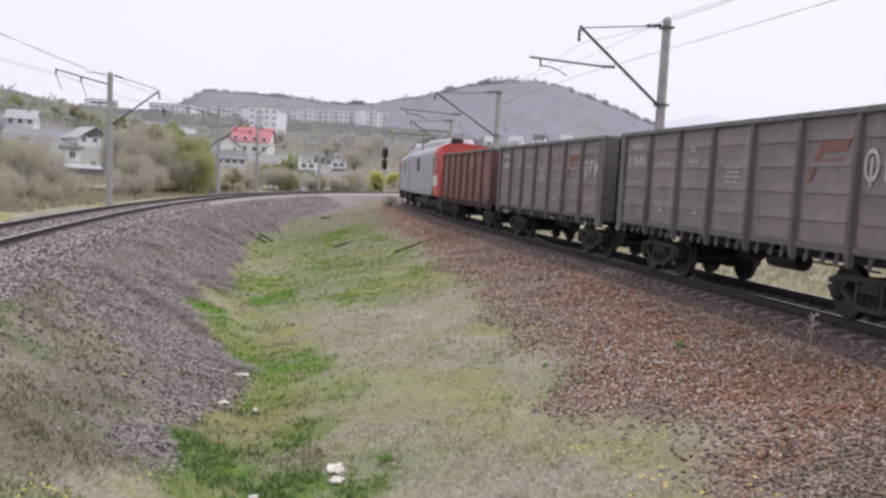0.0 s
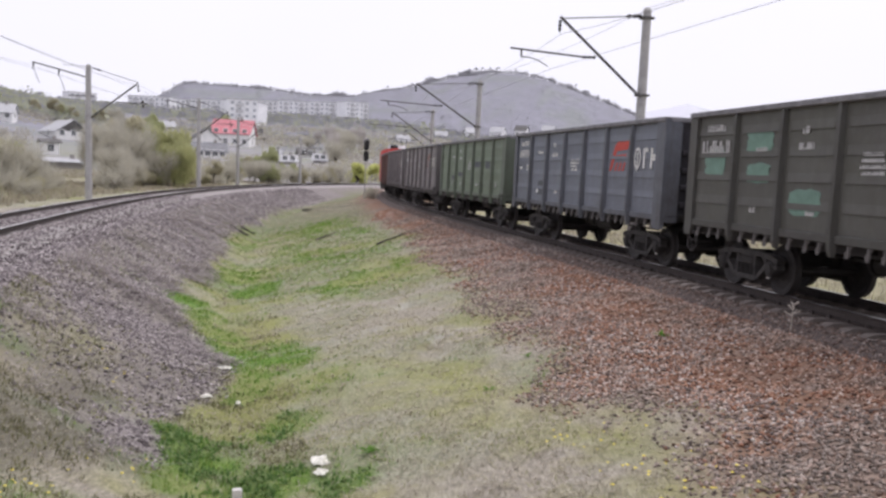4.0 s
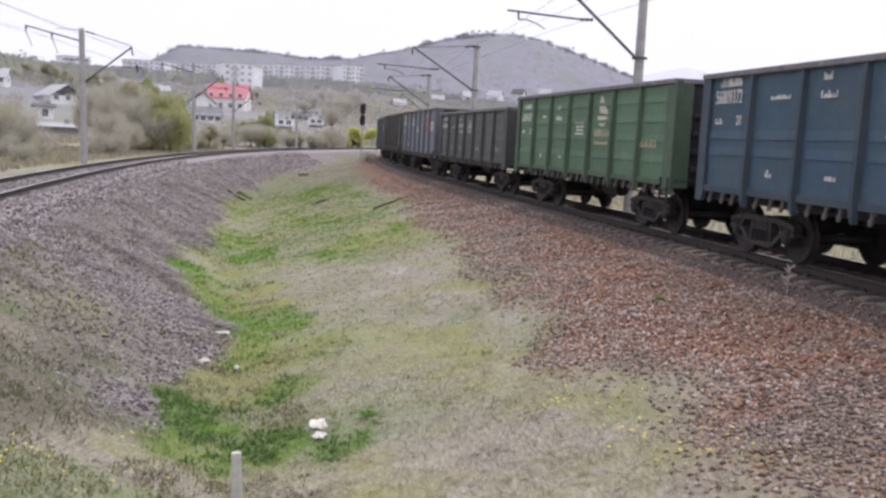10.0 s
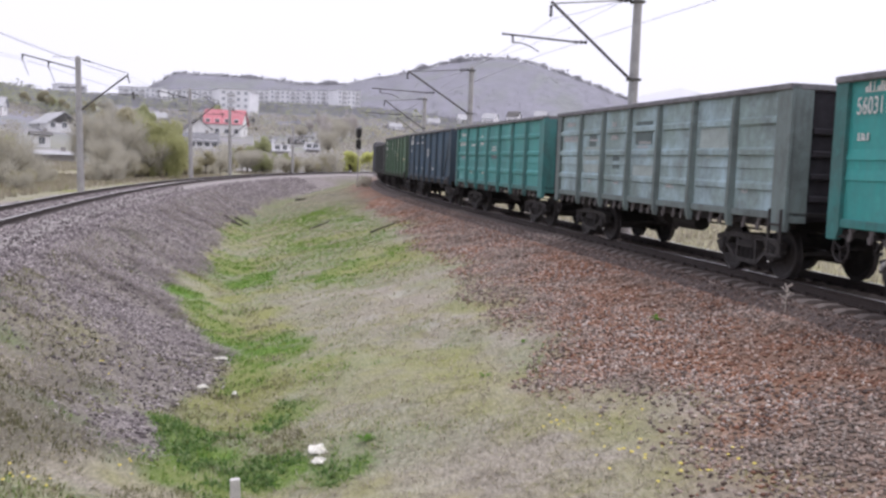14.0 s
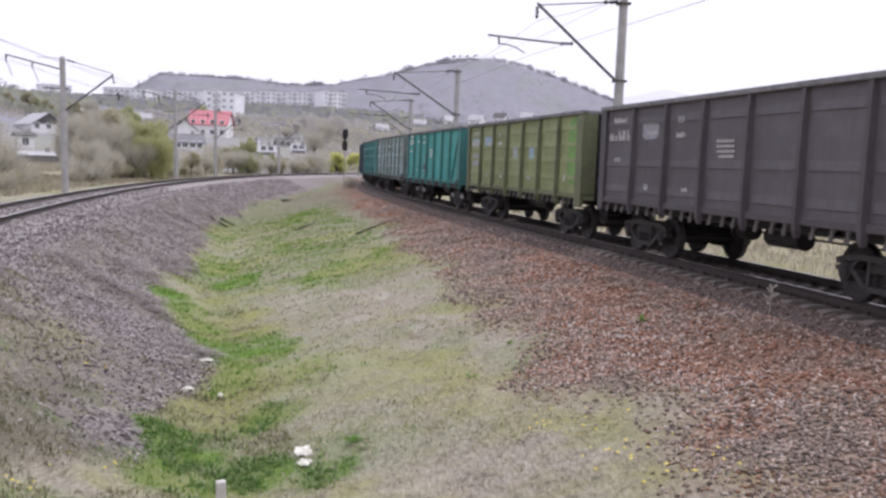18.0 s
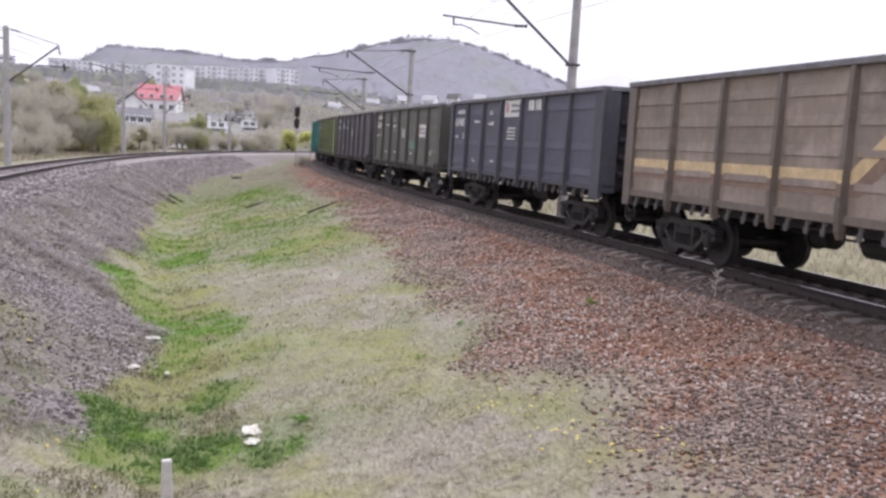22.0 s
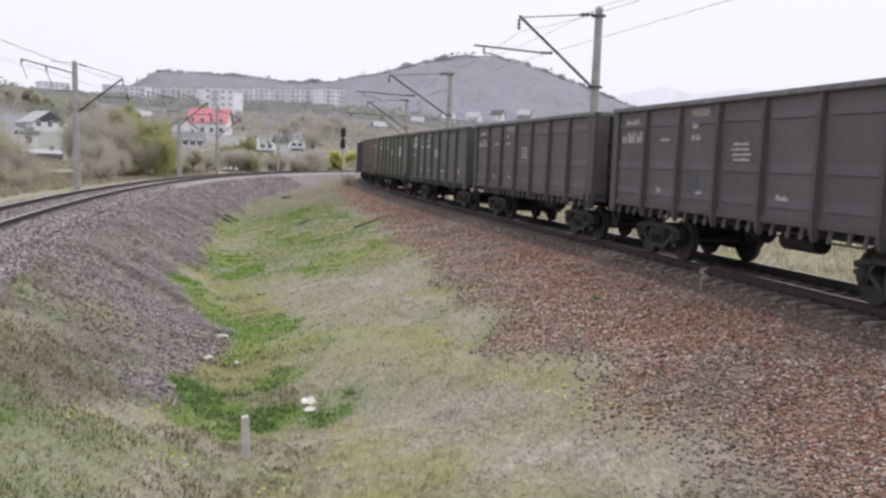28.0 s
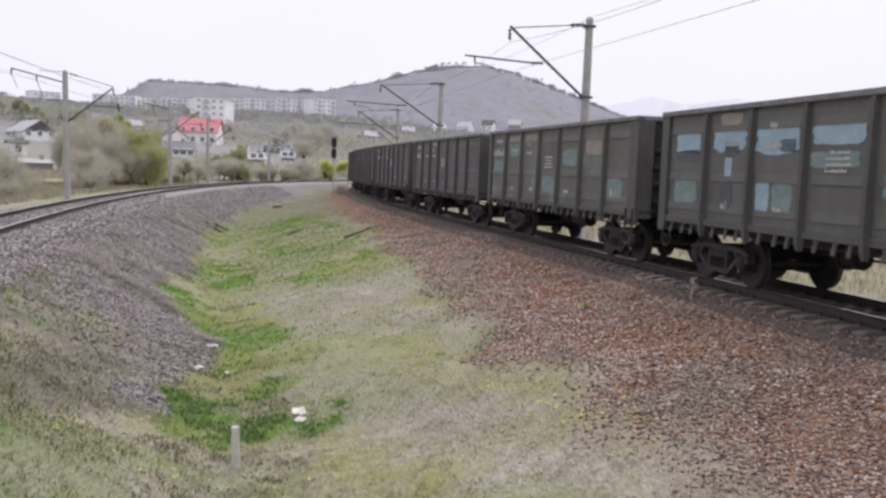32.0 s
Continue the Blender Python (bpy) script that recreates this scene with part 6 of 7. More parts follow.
tree_kind("willow", "willow_tree", "willow tree in yellow-green spring leaf", "tree", M_bark, M_leafyellow, seed=1, h=7.0, spread=2.5, lobes=34, leaf=0.15, count=9000, twig=False, weep=0.9)
tree_kind("willow2", "willow_tree", "broad willow tree in fresh spring leaf", "tree", M_bark, M_leafgreen, seed=2, h=6.5, spread=2.8, lobes=34, leaf=0.15, count=8000, twig=False, weep=0.6)
tree_kind("budding", "budding_tree", "budding tree with a thin olive crown", "tree", M_bark, M_leafolive, seed=3, h=7.0, spread=2.4, lobes=18, leaf=0.13, count=4200, twig=False, low=0.3)
tree_kind("bare", "bare_tree", "bare grey-brown tree with fine twigs", "tree", M_bark, M_twigwarm, seed=4, h=6.5, spread=2.3, lobes=30, leaf=0.72, count=2600, twig=True)
tree_kind("bare2", "bare_tree", "bare brown tree with dense twigs", "tree", M_bark, M_twigwarm, seed=5, h=5.5, spread=2.5, lobes=32, leaf=0.68, count=2600, twig=True)
tree_kind("shrub", "bare_shrub", "bare brown shrub with dense twigs", "shrub", M_bark, M_twigwarm, seed=6, h=3.0, spread=1.9, lobes=34, leaf=0.5, count=2300, twig=True, low=0.02)
tree_kind("shrub2", "leafing_shrub", "leafing olive-green shrub beside the railway", "shrub", M_bark, M_leafolive, seed=7, h=2.8, spread=1.8, lobes=13, leaf=0.10, count=4200, twig=False, low=0.0)
tree_kind("bush", "yellow_bush", "bright yellow-green bush beside the line", "bush", M_bark, M_leafbright, seed=8, h=2.8, spread=1.0, lobes=30, leaf=0.09, count=5200, twig=False, low=0.0)
tree_kind("birch", "birch_tree", "slim birch with a pale trunk", "tree", M_birch, M_twig, seed=9, h=8.0, spread=1.7, lobes=18, leaf=0.6, count=1700, twig=True, low=0.35)


# open sight lines to the houses: bearings, and the slope above which nothing grows
CLEAR = [(-25.4, -22.6, 0.026), (-22.5, -18.5, -0.016), (-14.5, -11.9, 0.008), (-11.9, -9.5, 0.013), (-9.3, -5.6, 0.006)]
HEIGHT = {"willow": 7.0, "willow2": 6.5, "budding": 7.0, "bare": 6.5, "bare2": 5.5, "shrub": 3.0, "shrub2": 2.8, "bush": 2.4, "birch": 8.0}


def shade_out(az, d, top):
    """True where a top would hide a house."""
    bad = np.zeros_like(az, dtype=bool)
    for a0, a1, e in CLEAR:
        bad |= (az > a0) & (az < a1) & (d < 275) & ((top - 1.95) / d > e)
    return bad


def plant(key, x, y, size=1.0, turn=0.0):
    # everything but the low growth of the hollow stands beyond the empty line
    if math.hypot(x, y) > 100:
        for _ in range(40):
            if beside(LINE_L, np.array([x]), np.array([y]))[0][0] > 7:
                break
            x, y = x * 1.02, y * 1.02
    az, d = np.degrees(np.arctan2([x], [y])), np.hypot([x], [y])
    base = gz(x, y)
    while size > 0.12 and shade_out(az, d, np.array([base + HEIGHT[key] * size]))[0]:
        size *= 0.75
    if size <= 0.25:
        return None
    name, label, cat, bark, leafmat, t, c = TREES[key]
    g = tagged(new(name), label, cat, "trees and bushes by the line")
    g.matrix_basis = pose(x, y, gz(x, y) - 0.05, 0, 0, turn) @ Matrix.Scale(size, 4)
    part("trunk", t, bark, g)
    part("crown", c, leafmat, g)
    return g


def polar(az, d):
    return d * math.sin(radians(az)), d * math.cos(radians(az))


rt = random.Random(11)
SOLO = [("willow", -15.1, 97, 1.02), ("willow", -16.2, 101, 1.0), ("willow", -14.7, 92, 0.72), ("budding", -17.5, 98, 1.12), ("bare", -18.4, 94, 1.1), ("bare2", -17.0, 92, 1.15), ("budding", -18.9, 99, 1.0), ("willow", -23.6, 77, 0.62), ("birch", -17.9, 92, 0.75), ("bare2", -19.6, 92, 0.85),
        ("bare2", -18.2, 86, 0.75), ("shrub", -21.0, 80, 1.15), ("shrub2", -15.8, 94, 1.2), ("shrub2", -16.8, 93, 1.0), ("bare2", -22.4, 78, 0.8), ("shrub2", -24.0, 74, 1.5), ("shrub", -23.0, 72, 1.3),
        ("budding", -25.0, 78, 0.72), ("bare2", -25.8, 70, 0.8), ("shrub2", -26.6, 68, 1.3), ("willow2", -26.8, 82, 0.7), ("shrub", -27.8, 66, 1.3), ("bush", -4.1, 172, 1.7), ("bush", -3.0, 190, 1.6), ("bare", -11.3, 150, 0.9), ("bare2", -11.0, 158, 0.9), ("willow2", -8.6, 172, 1.1), ("budding", -7.4, 165, 1.0), ("budding", -5.9, 185, 1.0), ("willow2", -9.9, 200, 1.2), ("shrub", -3.2, 86, 0.4),
        ("bare", -10.4, 138, 0.95), ("bare2", -9.6, 132, 0.85), ("bare", -8.2, 150, 1.0), ("shrub", -9.0, 128, 1.0), ("shrub2", -7.6, 134, 1.2), ("bare2", -6.6, 146, 0.9), ("shrub", -6.0, 130, 1.1), ("shrub", -5.2, 138, 1.1),
        ("budding", -7.0, 190, 1.25), ("budding", -6.2, 210, 1.2), ("budding", -8.8, 200, 1.3), ("bare", -5.4, 200, 1.1), ("shrub", -13.6, 118, 1.2), ("shrub2", -14.4, 112, 1.3), ("shrub", -12.2, 122, 1.0), ("shrub2", -11.3, 130, 0.9), ("bare", -14.0, 130, 0.8)]
for key, az, d, size in SOLO:
    plant(key, *polar(az, d), size, rt.uniform(0, 360))
for i in range(44):
    # thickets close behind the empty line
    s = rt.uniform(40, 118)
    x, y, h = on_line(LINE_L, s, rt.uniform(6.5, 12))
    plant(rt.choice(["shrub", "shrub2", "shrub", "bare2"]), x, y, rt.uniform(0.4, 0.8), rt.uniform(0, 360))
OPEN = [(-23.9, 1.5), (-20.8, 1.9), (-11.6, 2.6), (-13.0, 1.6)]
for i in range(46):
    az = rt.uniform(-33, -2.5)
    d = rt.uniform(150 if az < -5 else 240, 330)
    if any(abs(az - c) < h for c, h in OPEN):
        d = max(d, 310)
    plant(rt.choice(["bare", "bare2", "budding", "bare", "willow2", "birch", "shrub"]), *polar(az, d), rt.uniform(0.8, 1.35), rt.uniform(0, 360))
for i in range(54):
    az = rt.uniform(-36, -12)
    d = rt.uniform(max(60, 100 + (az + 14) * 2.2), 150)
    low = any(abs(az - c) < h * 0.8 for c, h in OPEN)
    plant(rt.choice(["shrub", "shrub2", "willow2", "shrub2", "budding"]), *polar(az, d), rt.uniform(0.45, 0.6) if low else rt.uniform(0.7, 1.2), rt.uniform(0, 360))
for i in range(26):
    az = rt.uniform(-11, -5.2)
    d = rt.uniform(125, 190)
    plant(rt.choice(["willow2", "shrub2", "bare2", "budding", "bare2"]), *polar(az, d), rt.uniform(0.5, 0.9), rt.uniform(0, 360))


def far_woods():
    """The woods on the slopes, as ragged clumps of twigs, too far to count."""
    r = np.random.RandomState(3)
    n = 42000
    az = np.concatenate([r.uniform(-36, 16, n), r.uniform(-32, -18, 10000)])
    d = np.concatenate([np.sqrt(r.uniform(230 ** 2, 1180 ** 2, n)), r.uniform(262, 430, 10000)])
    x, y = d * np.sin(np.radians(az)), d * np.cos(np.radians(az))
    dr, _ = beside(LINE_R, x, y)
    keep = (np.abs(dr) > 18) & ((d > 430) | ((az < -18) & (d > 262)) | (r.uniform(size=len(x)) < 0.4))
    for c, hw in OPEN:
        keep &= (np.abs(az - c) > hw) | (d > 300)
    x, y, d, az = x[keep], y[keep], d[keep], az[keep]
    z = ground_z(x, y)
    n = len(x)
    h = r.uniform(2.2, 4.2, n) * np.interp(d, [200, 560, 700, 930, 965, 1035, 1100], [0.9, 0.9, 0.42, 0.36, 0.85, 0.85, 0.36]) * np.where(r.uniform(size=n) < np.where(np.abs(d - 1000) < 50, 0.03, 0.006), 1.8, 1)
    # taller groves make the crest uneven
    h = h * np.where(d > 940, 1 + 0.8 * sstep(0.05, 0.7, vnoise(az, d * 0, 0.9, 81) * 0.7 + vnoise(az, d * 0, 0.3, 82) * 0.5), 1)
    m = 10
    a = r.uniform(0, math.tau, (n, m))
    rr = h[:, None] * 0.42 * np.sqrt(r.uniform(0, 1, (n, m)))
    px = x[:, None] + rr * np.cos(a)
    py = y[:, None] + rr * np.sin(a)
    pz = z[:, None] + h[:, None] * r.uniform(0.25, 0.85, (n, m))
    k = h[:, None, None] * r.uniform(0.11, 0.22, (n, m, 1)) * np.where(d < 450, 0.62, 1.0)[:, None, None]
    P = np.stack([px, py, pz], -1)
    u = r.normal(size=(n, m, 3)) * 0.9 + np.array([0, 0, 0.5])
    u /= np.linalg.norm(u, axis=-1, keepdims=True)
    v = np.cross(u, r.normal(size=(n, m, 3)))
    v /= np.linalg.norm(v, axis=-1, keepdims=True) + 1e-6
    # leaf faces turn to the viewpoint; bent normals make the woods look evenly lit
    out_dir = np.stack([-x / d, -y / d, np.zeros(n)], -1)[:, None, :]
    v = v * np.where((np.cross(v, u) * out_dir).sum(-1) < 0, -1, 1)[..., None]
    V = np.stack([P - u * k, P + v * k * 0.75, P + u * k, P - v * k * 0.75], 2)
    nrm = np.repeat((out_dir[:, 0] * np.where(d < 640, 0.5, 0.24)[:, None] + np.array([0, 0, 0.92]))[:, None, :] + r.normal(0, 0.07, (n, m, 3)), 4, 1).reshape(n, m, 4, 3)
    green = r.uniform(size=n) < np.where(d < 430, np.where(az < -18, 0.75, 0.5), np.where(d < 640, 0.4, 0.0))
    out = []
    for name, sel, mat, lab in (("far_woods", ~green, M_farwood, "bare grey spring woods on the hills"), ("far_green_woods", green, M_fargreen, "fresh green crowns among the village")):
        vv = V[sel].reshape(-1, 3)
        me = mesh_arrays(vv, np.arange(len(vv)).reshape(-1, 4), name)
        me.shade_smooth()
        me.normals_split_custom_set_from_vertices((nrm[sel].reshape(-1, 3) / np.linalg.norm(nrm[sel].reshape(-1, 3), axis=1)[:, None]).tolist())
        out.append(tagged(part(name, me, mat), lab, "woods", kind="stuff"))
    return out


def village_scrub():
    """Low gardens, hedges and thickets between the houses, too many to count."""
    r = np.random.RandomState(9)
    n = 15000
    az = r.uniform(-34, 6, n)
    d = np.sqrt(r.uniform(118 ** 2, 430 ** 2, n))
    x, y = d * np.sin(np.radians(az)), d * np.cos(np.radians(az))
    dr, _ = beside(LINE_R, x, y)
    dl, _ = beside(LINE_L, x, y)
    keep = (np.abs(dr) > 9) & (np.abs(dl) > 7) & (vnoise(x, y, 16, 61) > -0.45)
    h = np.where(r.uniform(size=n) < 0.6, r.uniform(0.7, 2.4, n), r.uniform(0.35, 0.9, n))
    keep &= ~shade_out(az, d, ground_z(x, y) + h)
    x, y, d, h = x[keep], y[keep], d[keep], h[keep]
    n = len(x)
    z = ground_z(x, y)
    m = 16
    a = r.uniform(0, math.tau, (n, m))
    rr = h[:, None] * 0.9 * np.sqrt(r.uniform(0, 1, (n, m)))
    P = np.stack([x[:, None] + rr * np.cos(a), y[:, None] + rr * np.sin(a), z[:, None] + h[:, None] * r.uniform(0.1, 0.95, (n, m))], -1)
    k = h[:, None, None] * r.uniform(0.1, 0.22, (n, m, 1))
    u = r.normal(size=(n, m, 3)) * 0.8 + np.array([0, 0, 0.6])
    u /= np.linalg.norm(u, axis=-1, keepdims=True)
    v = np.cross(u, r.normal(size=(n, m, 3)))
    v /= np.linalg.norm(v, axis=-1, keepdims=True) + 1e-6
    V = np.stack([P - u * k, P + v * k * 0.6, P + u * k, P - v * k * 0.6], 2)
    green = r.uniform(size=n) < 0.38
    for name, sel, mat, lab in (("bare_thickets", ~green, M_twigdark, "bare brown thickets between the gardens"), ("leafing_thickets", green, M_leafolive, "leafing olive thickets between the gardens")):
        vv = V[sel].reshape(-1, 3)
        tagged(part(name, mesh_arrays(vv, np.arange(len(vv)).reshape(-1, 4), name), mat), lab, "thicket", kind="stuff")


village_scrub()
# bare twig grey lifted towards blue, so the colour holds the hills' haze
M_farwood = foliage("hazed_bare_woods", (0.232, 0.230, 0.252), (0.288, 0.286, 0.308), thin=0.06)
M_fargreen = foliage("far_green_woods", (0.27, 0.285, 0.205), (0.38, 0.39, 0.285), thin=0.06)
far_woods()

# ---- stones, grass and litter near the bank ----
def island_material(name, stops, rough=0.9, thin=False, second=None):
    m, n, l, b = nodes_of(name)
    isl = n.new("ShaderNodeNewGeometry").outputs["Random Per Island"]
    cr = n.new("ShaderNodeValToRGB")
    while len(cr.color_ramp.elements) < len(stops):
        cr.color_ramp.elements.new(0.5)
    for e, (p, c) in zip(cr.color_ramp.elements, stops):
        e.position, e.color = p, (*c, 1)
    l.new(isl, cr.inputs[0])
    pos = n.new("ShaderNodeNewGeometry").outputs["Position"]
    big = noise_tex(n, l, 0.6, 4, 0.6, pos)
    c = mix_rgb(n, l, ramp(n, l, big, 0.48, 1.0), cr.outputs[0], tuple(0.85 * x for x in stops[len(stops) // 2][1]))
    if second:
        # patches in which another stone prevails
        isl2 = mix_rgb(n, l, isl, second[0], second[1])
        spot = noise_tex(n, l, 0.42, 4, 0.7, pos)
        c = mix_rgb(n, l, ramp(n, l, spot, 0.47, 0.6), c, isl2)
    l.new(c, b.inputs["Base Color"])
    b.inputs["Roughness"].default_value = rough
    b.inputs["Specular IOR Level"].default_value = 0.2
    if thin:
        tr = n.new("ShaderNodeBsdfTranslucent")
        l.new(c, tr.inputs["Color"])
        ms = n.new("ShaderNodeMixShader")
        ms.inputs[0].default_value = 0.45
        l.new(b.outputs[0], ms.inputs[1])
        l.new(tr.outputs[0], ms.inputs[2])
        l.new(ms.outputs[0], n["Material Output"].inputs["Surface"])
    return m


OCT_V = np.array([(1, 0, 0), (-1, 0, 0), (0, 1, 0), (0, -1, 0), (0, 0, 1), (0, 0, -1)], float)
OCT_F = np.array([(0, 2, 4), (2, 1, 4), (1, 3, 4), (3, 0, 4), (2, 0, 5), (1, 2, 5), (3, 1, 5), (0, 3, 5)])


def scatter(seed, n, y0, y1, x0, x1, accept):
    """Random ground points that pass accept(masks), thinner with distance."""
    r = np.random.RandomState(seed)
    y = y0 + (y1 - y0) * r.uniform(0, 1, n) ** 1.7
    x = r.uniform(x0, x1, n)
    z, a, b, bt, d, az = land(x, y)
    mk = masks(x, y, a, b, bt, d, az)
    ok = accept(mk, a, b, bt, r, x, y)
    return r, x[ok], y[ok], d[ok]


def stones(name, label, mat, seed, n, y0, y1, x0, x1, accept, size):
    r, x, y, d = scatter(seed, n, y0, y1, x0, x1, accept)
    k = len(x)
    s = size * r.uniform(0.55, 1.35, (k, 1, 1)) * np.interp(d, [5, 9, 15, 60, 110], [0.72, 0.85, 1.0, 1.5, 2.6])[:, None, None]
    V = OCT_V[None] * (1 + r.uniform(-0.35, 0.35, (k, 6, 3))) + r.uniform(-0.25, 0.25, (k, 6, 3))
    V = V * s * np.array([1, 1, 0.7])
    a = r.uniform(0, math.tau, k)
    c, sn = np.cos(a)[:, None], np.sin(a)[:, None]
    V = np.stack([V[..., 0] * c - V[..., 1] * sn, V[..., 0] * sn + V[..., 1] * c, V[..., 2]], -1)
    zz = ground_z(x, y)
    for line, crown in ((LINE_R, -0.265), (LINE_L, -0.19)):
        o = np.abs(beside(line, x, y)[0])
        zz = np.maximum(zz, np.where(o < 2.55, crown - 0.594 * np.clip(o - 1.65, 0, 1), -9))
    V += np.stack([x, y, zz + 0.010], -1)[:, None]
    F = (OCT_F[None] + 6 * np.arange(k)[:, None, None]).reshape(-1, 3)
    me = mesh_arrays(V.reshape(-1, 3), F, name)
    return tagged(part(name, me, mat), label, "stones", kind="stuff")


M_rockbrown = island_material("rust_stained_stones", [(0.0, (0.075, 0.046, 0.036)), (0.35, (0.272, 0.128, 0.08)), (0.75, (0.395, 0.236, 0.163)), (1.0, (0.60, 0.52, 0.46))], second=((0.10, 0.072, 0.058), (0.43, 0.332, 0.276)))
M_rockgrey = island_material("grey_crushed_stones", [(0.0, (0.06, 0.05, 0.052)), (0.4, (0.185, 0.16, 0.162)), (0.8, (0.33, 0.292, 0.29)), (1.0, (0.56, 0.51, 0.49))])
M_rockpale = island_material("tan_crushed_stones", [(0.0, (0.08, 0.066, 0.06)), (0.4, (0.20, 0.15, 0.128)), (0.8, (0.36, 0.285, 0.25)), (1.0, (0.58, 0.53, 0.48))], second=((0.085, 0.07, 0.06), (0.42, 0.35, 0.30)))
M_rockdust = island_material("dusty_brown_stones", [(0.0, (0.08, 0.058, 0.05)), (0.4, (0.195, 0.138, 0.114)), (0.8, (0.29, 0.22, 0.185)), (1.0, (0.42, 0.36, 0.32))])
stones("ballast_stones", "rust-brown crushed stones spilled down the slope", M_rockbrown, 1, 250000, 2, 62, -3, 12,
       lambda m, a, b, bt, r, x, y: (m[0] > r.uniform(0.05, 0.95, len(x))) & (a > 1.9) & bt & ((y + vnoise(x, y, 1.6, 37) * 1.6 > 11.6) | (r.uniform(0, 1, len(x)) < 0.4)), 0.032)
stones("pale_ballast_stones", "paler tan stones at the foot of the slope", M_rockpale, 5, 130000, 2, 40, -3, 12,
       lambda m, a, b, bt, r, x, y: (m[0] > r.uniform(0.02, 0.7, len(x))) & bt & (a > np.clip(6.2 - 0.1 * (y - 6), 3.2, 6.4) - 1.7 + 1.9 * vnoise(x, y, 2.0, 31) + r.normal(0, 0.4, len(x)) - 4.0 * sstep(12.2, 9.6, y + vnoise(x, y, 1.6, 37))), 0.034)
stones("grey_ballast_stones", "grey crushed stones on the steep bank", M_rockgrey, 2, 260000, 6, 112, -20, 1,
       lambda m, a, b, bt, r, x, y: (m[1] > r.uniform(0.1, 0.95, len(x))) & (b > 1.9) & bt, 0.032)
stones("shoulder_stones", "dusty stones along the sleeper ends", M_rockdust, 4, 150000, 4, 60, -3, 12,
       lambda m, a, b, bt, r, x, y: (a > 1.05) & (a < 2.7), 0.028)
stones("far_shoulder_stones", "pale ballast stones along the empty line", M_rockgrey, 6, 60000, 14, 60, -22, -6,
       lambda m, a, b, bt, r, x, y: (np.abs(b) < 2.7), 0.034)


def blades(name, label, mat, seed, n, y0, y1, x0, x1, accept, height, lie, per=4, aim=None, wide=1.0):
    """Grass in small tufts of bent blades."""
    r, x, y, d = scatter(seed, n, y0, y1, x0, x1, accept)
    x = np.repeat(x, per) + r.normal(0, 0.05, len(x) * per)
    y = np.repeat(y, per) + r.normal(0, 0.05, len(y) * per)
    d = np.repeat(d, per)
    k = len(x)
    z = ground_z(x, y)
    h = height * r.uniform(0.5, 1.4, k)
    a = r.uniform(0, math.tau, k)
    if aim is not None:
        a = aim + r.normal(0, 0.45, k)
    bend = lie * r.uniform(0.3, 1.3, k)
    wd = 0.007 * wide * np.interp(d, [8, 50], [1.0, 2.6])
    dx, dy = np.cos(a), np.sin(a)
    base = np.stack([x, y, z - 0.02], -1)
    side = np.stack([-dy * wd, dx * wd, np.zeros(k)], -1)
    mid = base + np.stack([dx * h * bend * 0.35, dy * h * bend * 0.35, h * 0.6 * np.maximum(1 - bend * 0.45, 0.25)], -1)
    tip = base + np.stack([dx * h * bend, dy * h * bend, h * np.maximum(1 - bend * 0.75, 0.15)], -1)
    V = np.stack([base - side, base + side, mid + side * 0.7, tip, mid - side * 0.7], 1).reshape(-1, 3)
    f = np.arange(k)[:, None] * 5
    F = np.concatenate([f + np.array([[0, 1, 2]]), f + np.array([[0, 2, 4]]), f + np.array([[4, 2, 3]])])
    me = mesh_arrays(V, F, name)
    return tagged(part(name, me, mat), label, "grass", kind="stuff")


M_drygrass = island_material("dry_straw_grass", [(0.0, (0.22, 0.185, 0.135)), (0.45, (0.39, 0.35, 0.29)), (0.8, (0.53, 0.488, 0.388)), (1.0, (0.30, 0.31, 0.14))], thin=True)
M_greengrass = island_material("fresh_green_grass", [(0.0, (0.07, 0.17, 0.025)), (0.5, (0.14, 0.28, 0.045)), (0.85, (0.26, 0.35, 0.09)), (1.0, (0.38, 0.38, 0.16))], thin=True)
M_nettle = island_material("nettle_leaves", [(0.0, (0.07, 0.14, 0.04)), (0.5, (0.17, 0.27, 0.09)), (1.0, (0.33, 0.40, 0.19))], thin=True)
M_weeds = island_material("olive_weeds", [(0.0, (0.05, 0.052, 0.03)), (0.3, (0.13, 0.135, 0.06)), (0.6, (0.22, 0.21, 0.11)), (0.85, (0.33, 0.30, 0.21)), (1.0, (0.55, 0.50, 0.42))], thin=True)
M_stalk = island_material("dead_grey_stalks", [(0.0, (0.25, 0.22, 0.222)), (0.45, (0.43, 0.385, 0.385)), (0.85, (0.60, 0.55, 0.53)), (1.0, (0.38, 0.37, 0.22))], thin=True)
M_scrub = island_material("dry_weed_stalks", [(0.0, (0.20, 0.17, 0.13)), (0.45, (0.33, 0.29, 0.225)), (0.8, (0.42, 0.38, 0.30)), (1.0, (0.27, 0.29, 0.13))], thin=True)
M_mixgrass = island_material("young_mixed_grass", [(0.0, (0.16, 0.20, 0.06)), (0.5, (0.28, 0.30, 0.115)), (0.85, (0.40, 0.38, 0.20)), (1.0, (0.46, 0.42, 0.31))], thin=True)
def free(m):
    return np.maximum(m[0], m[1])

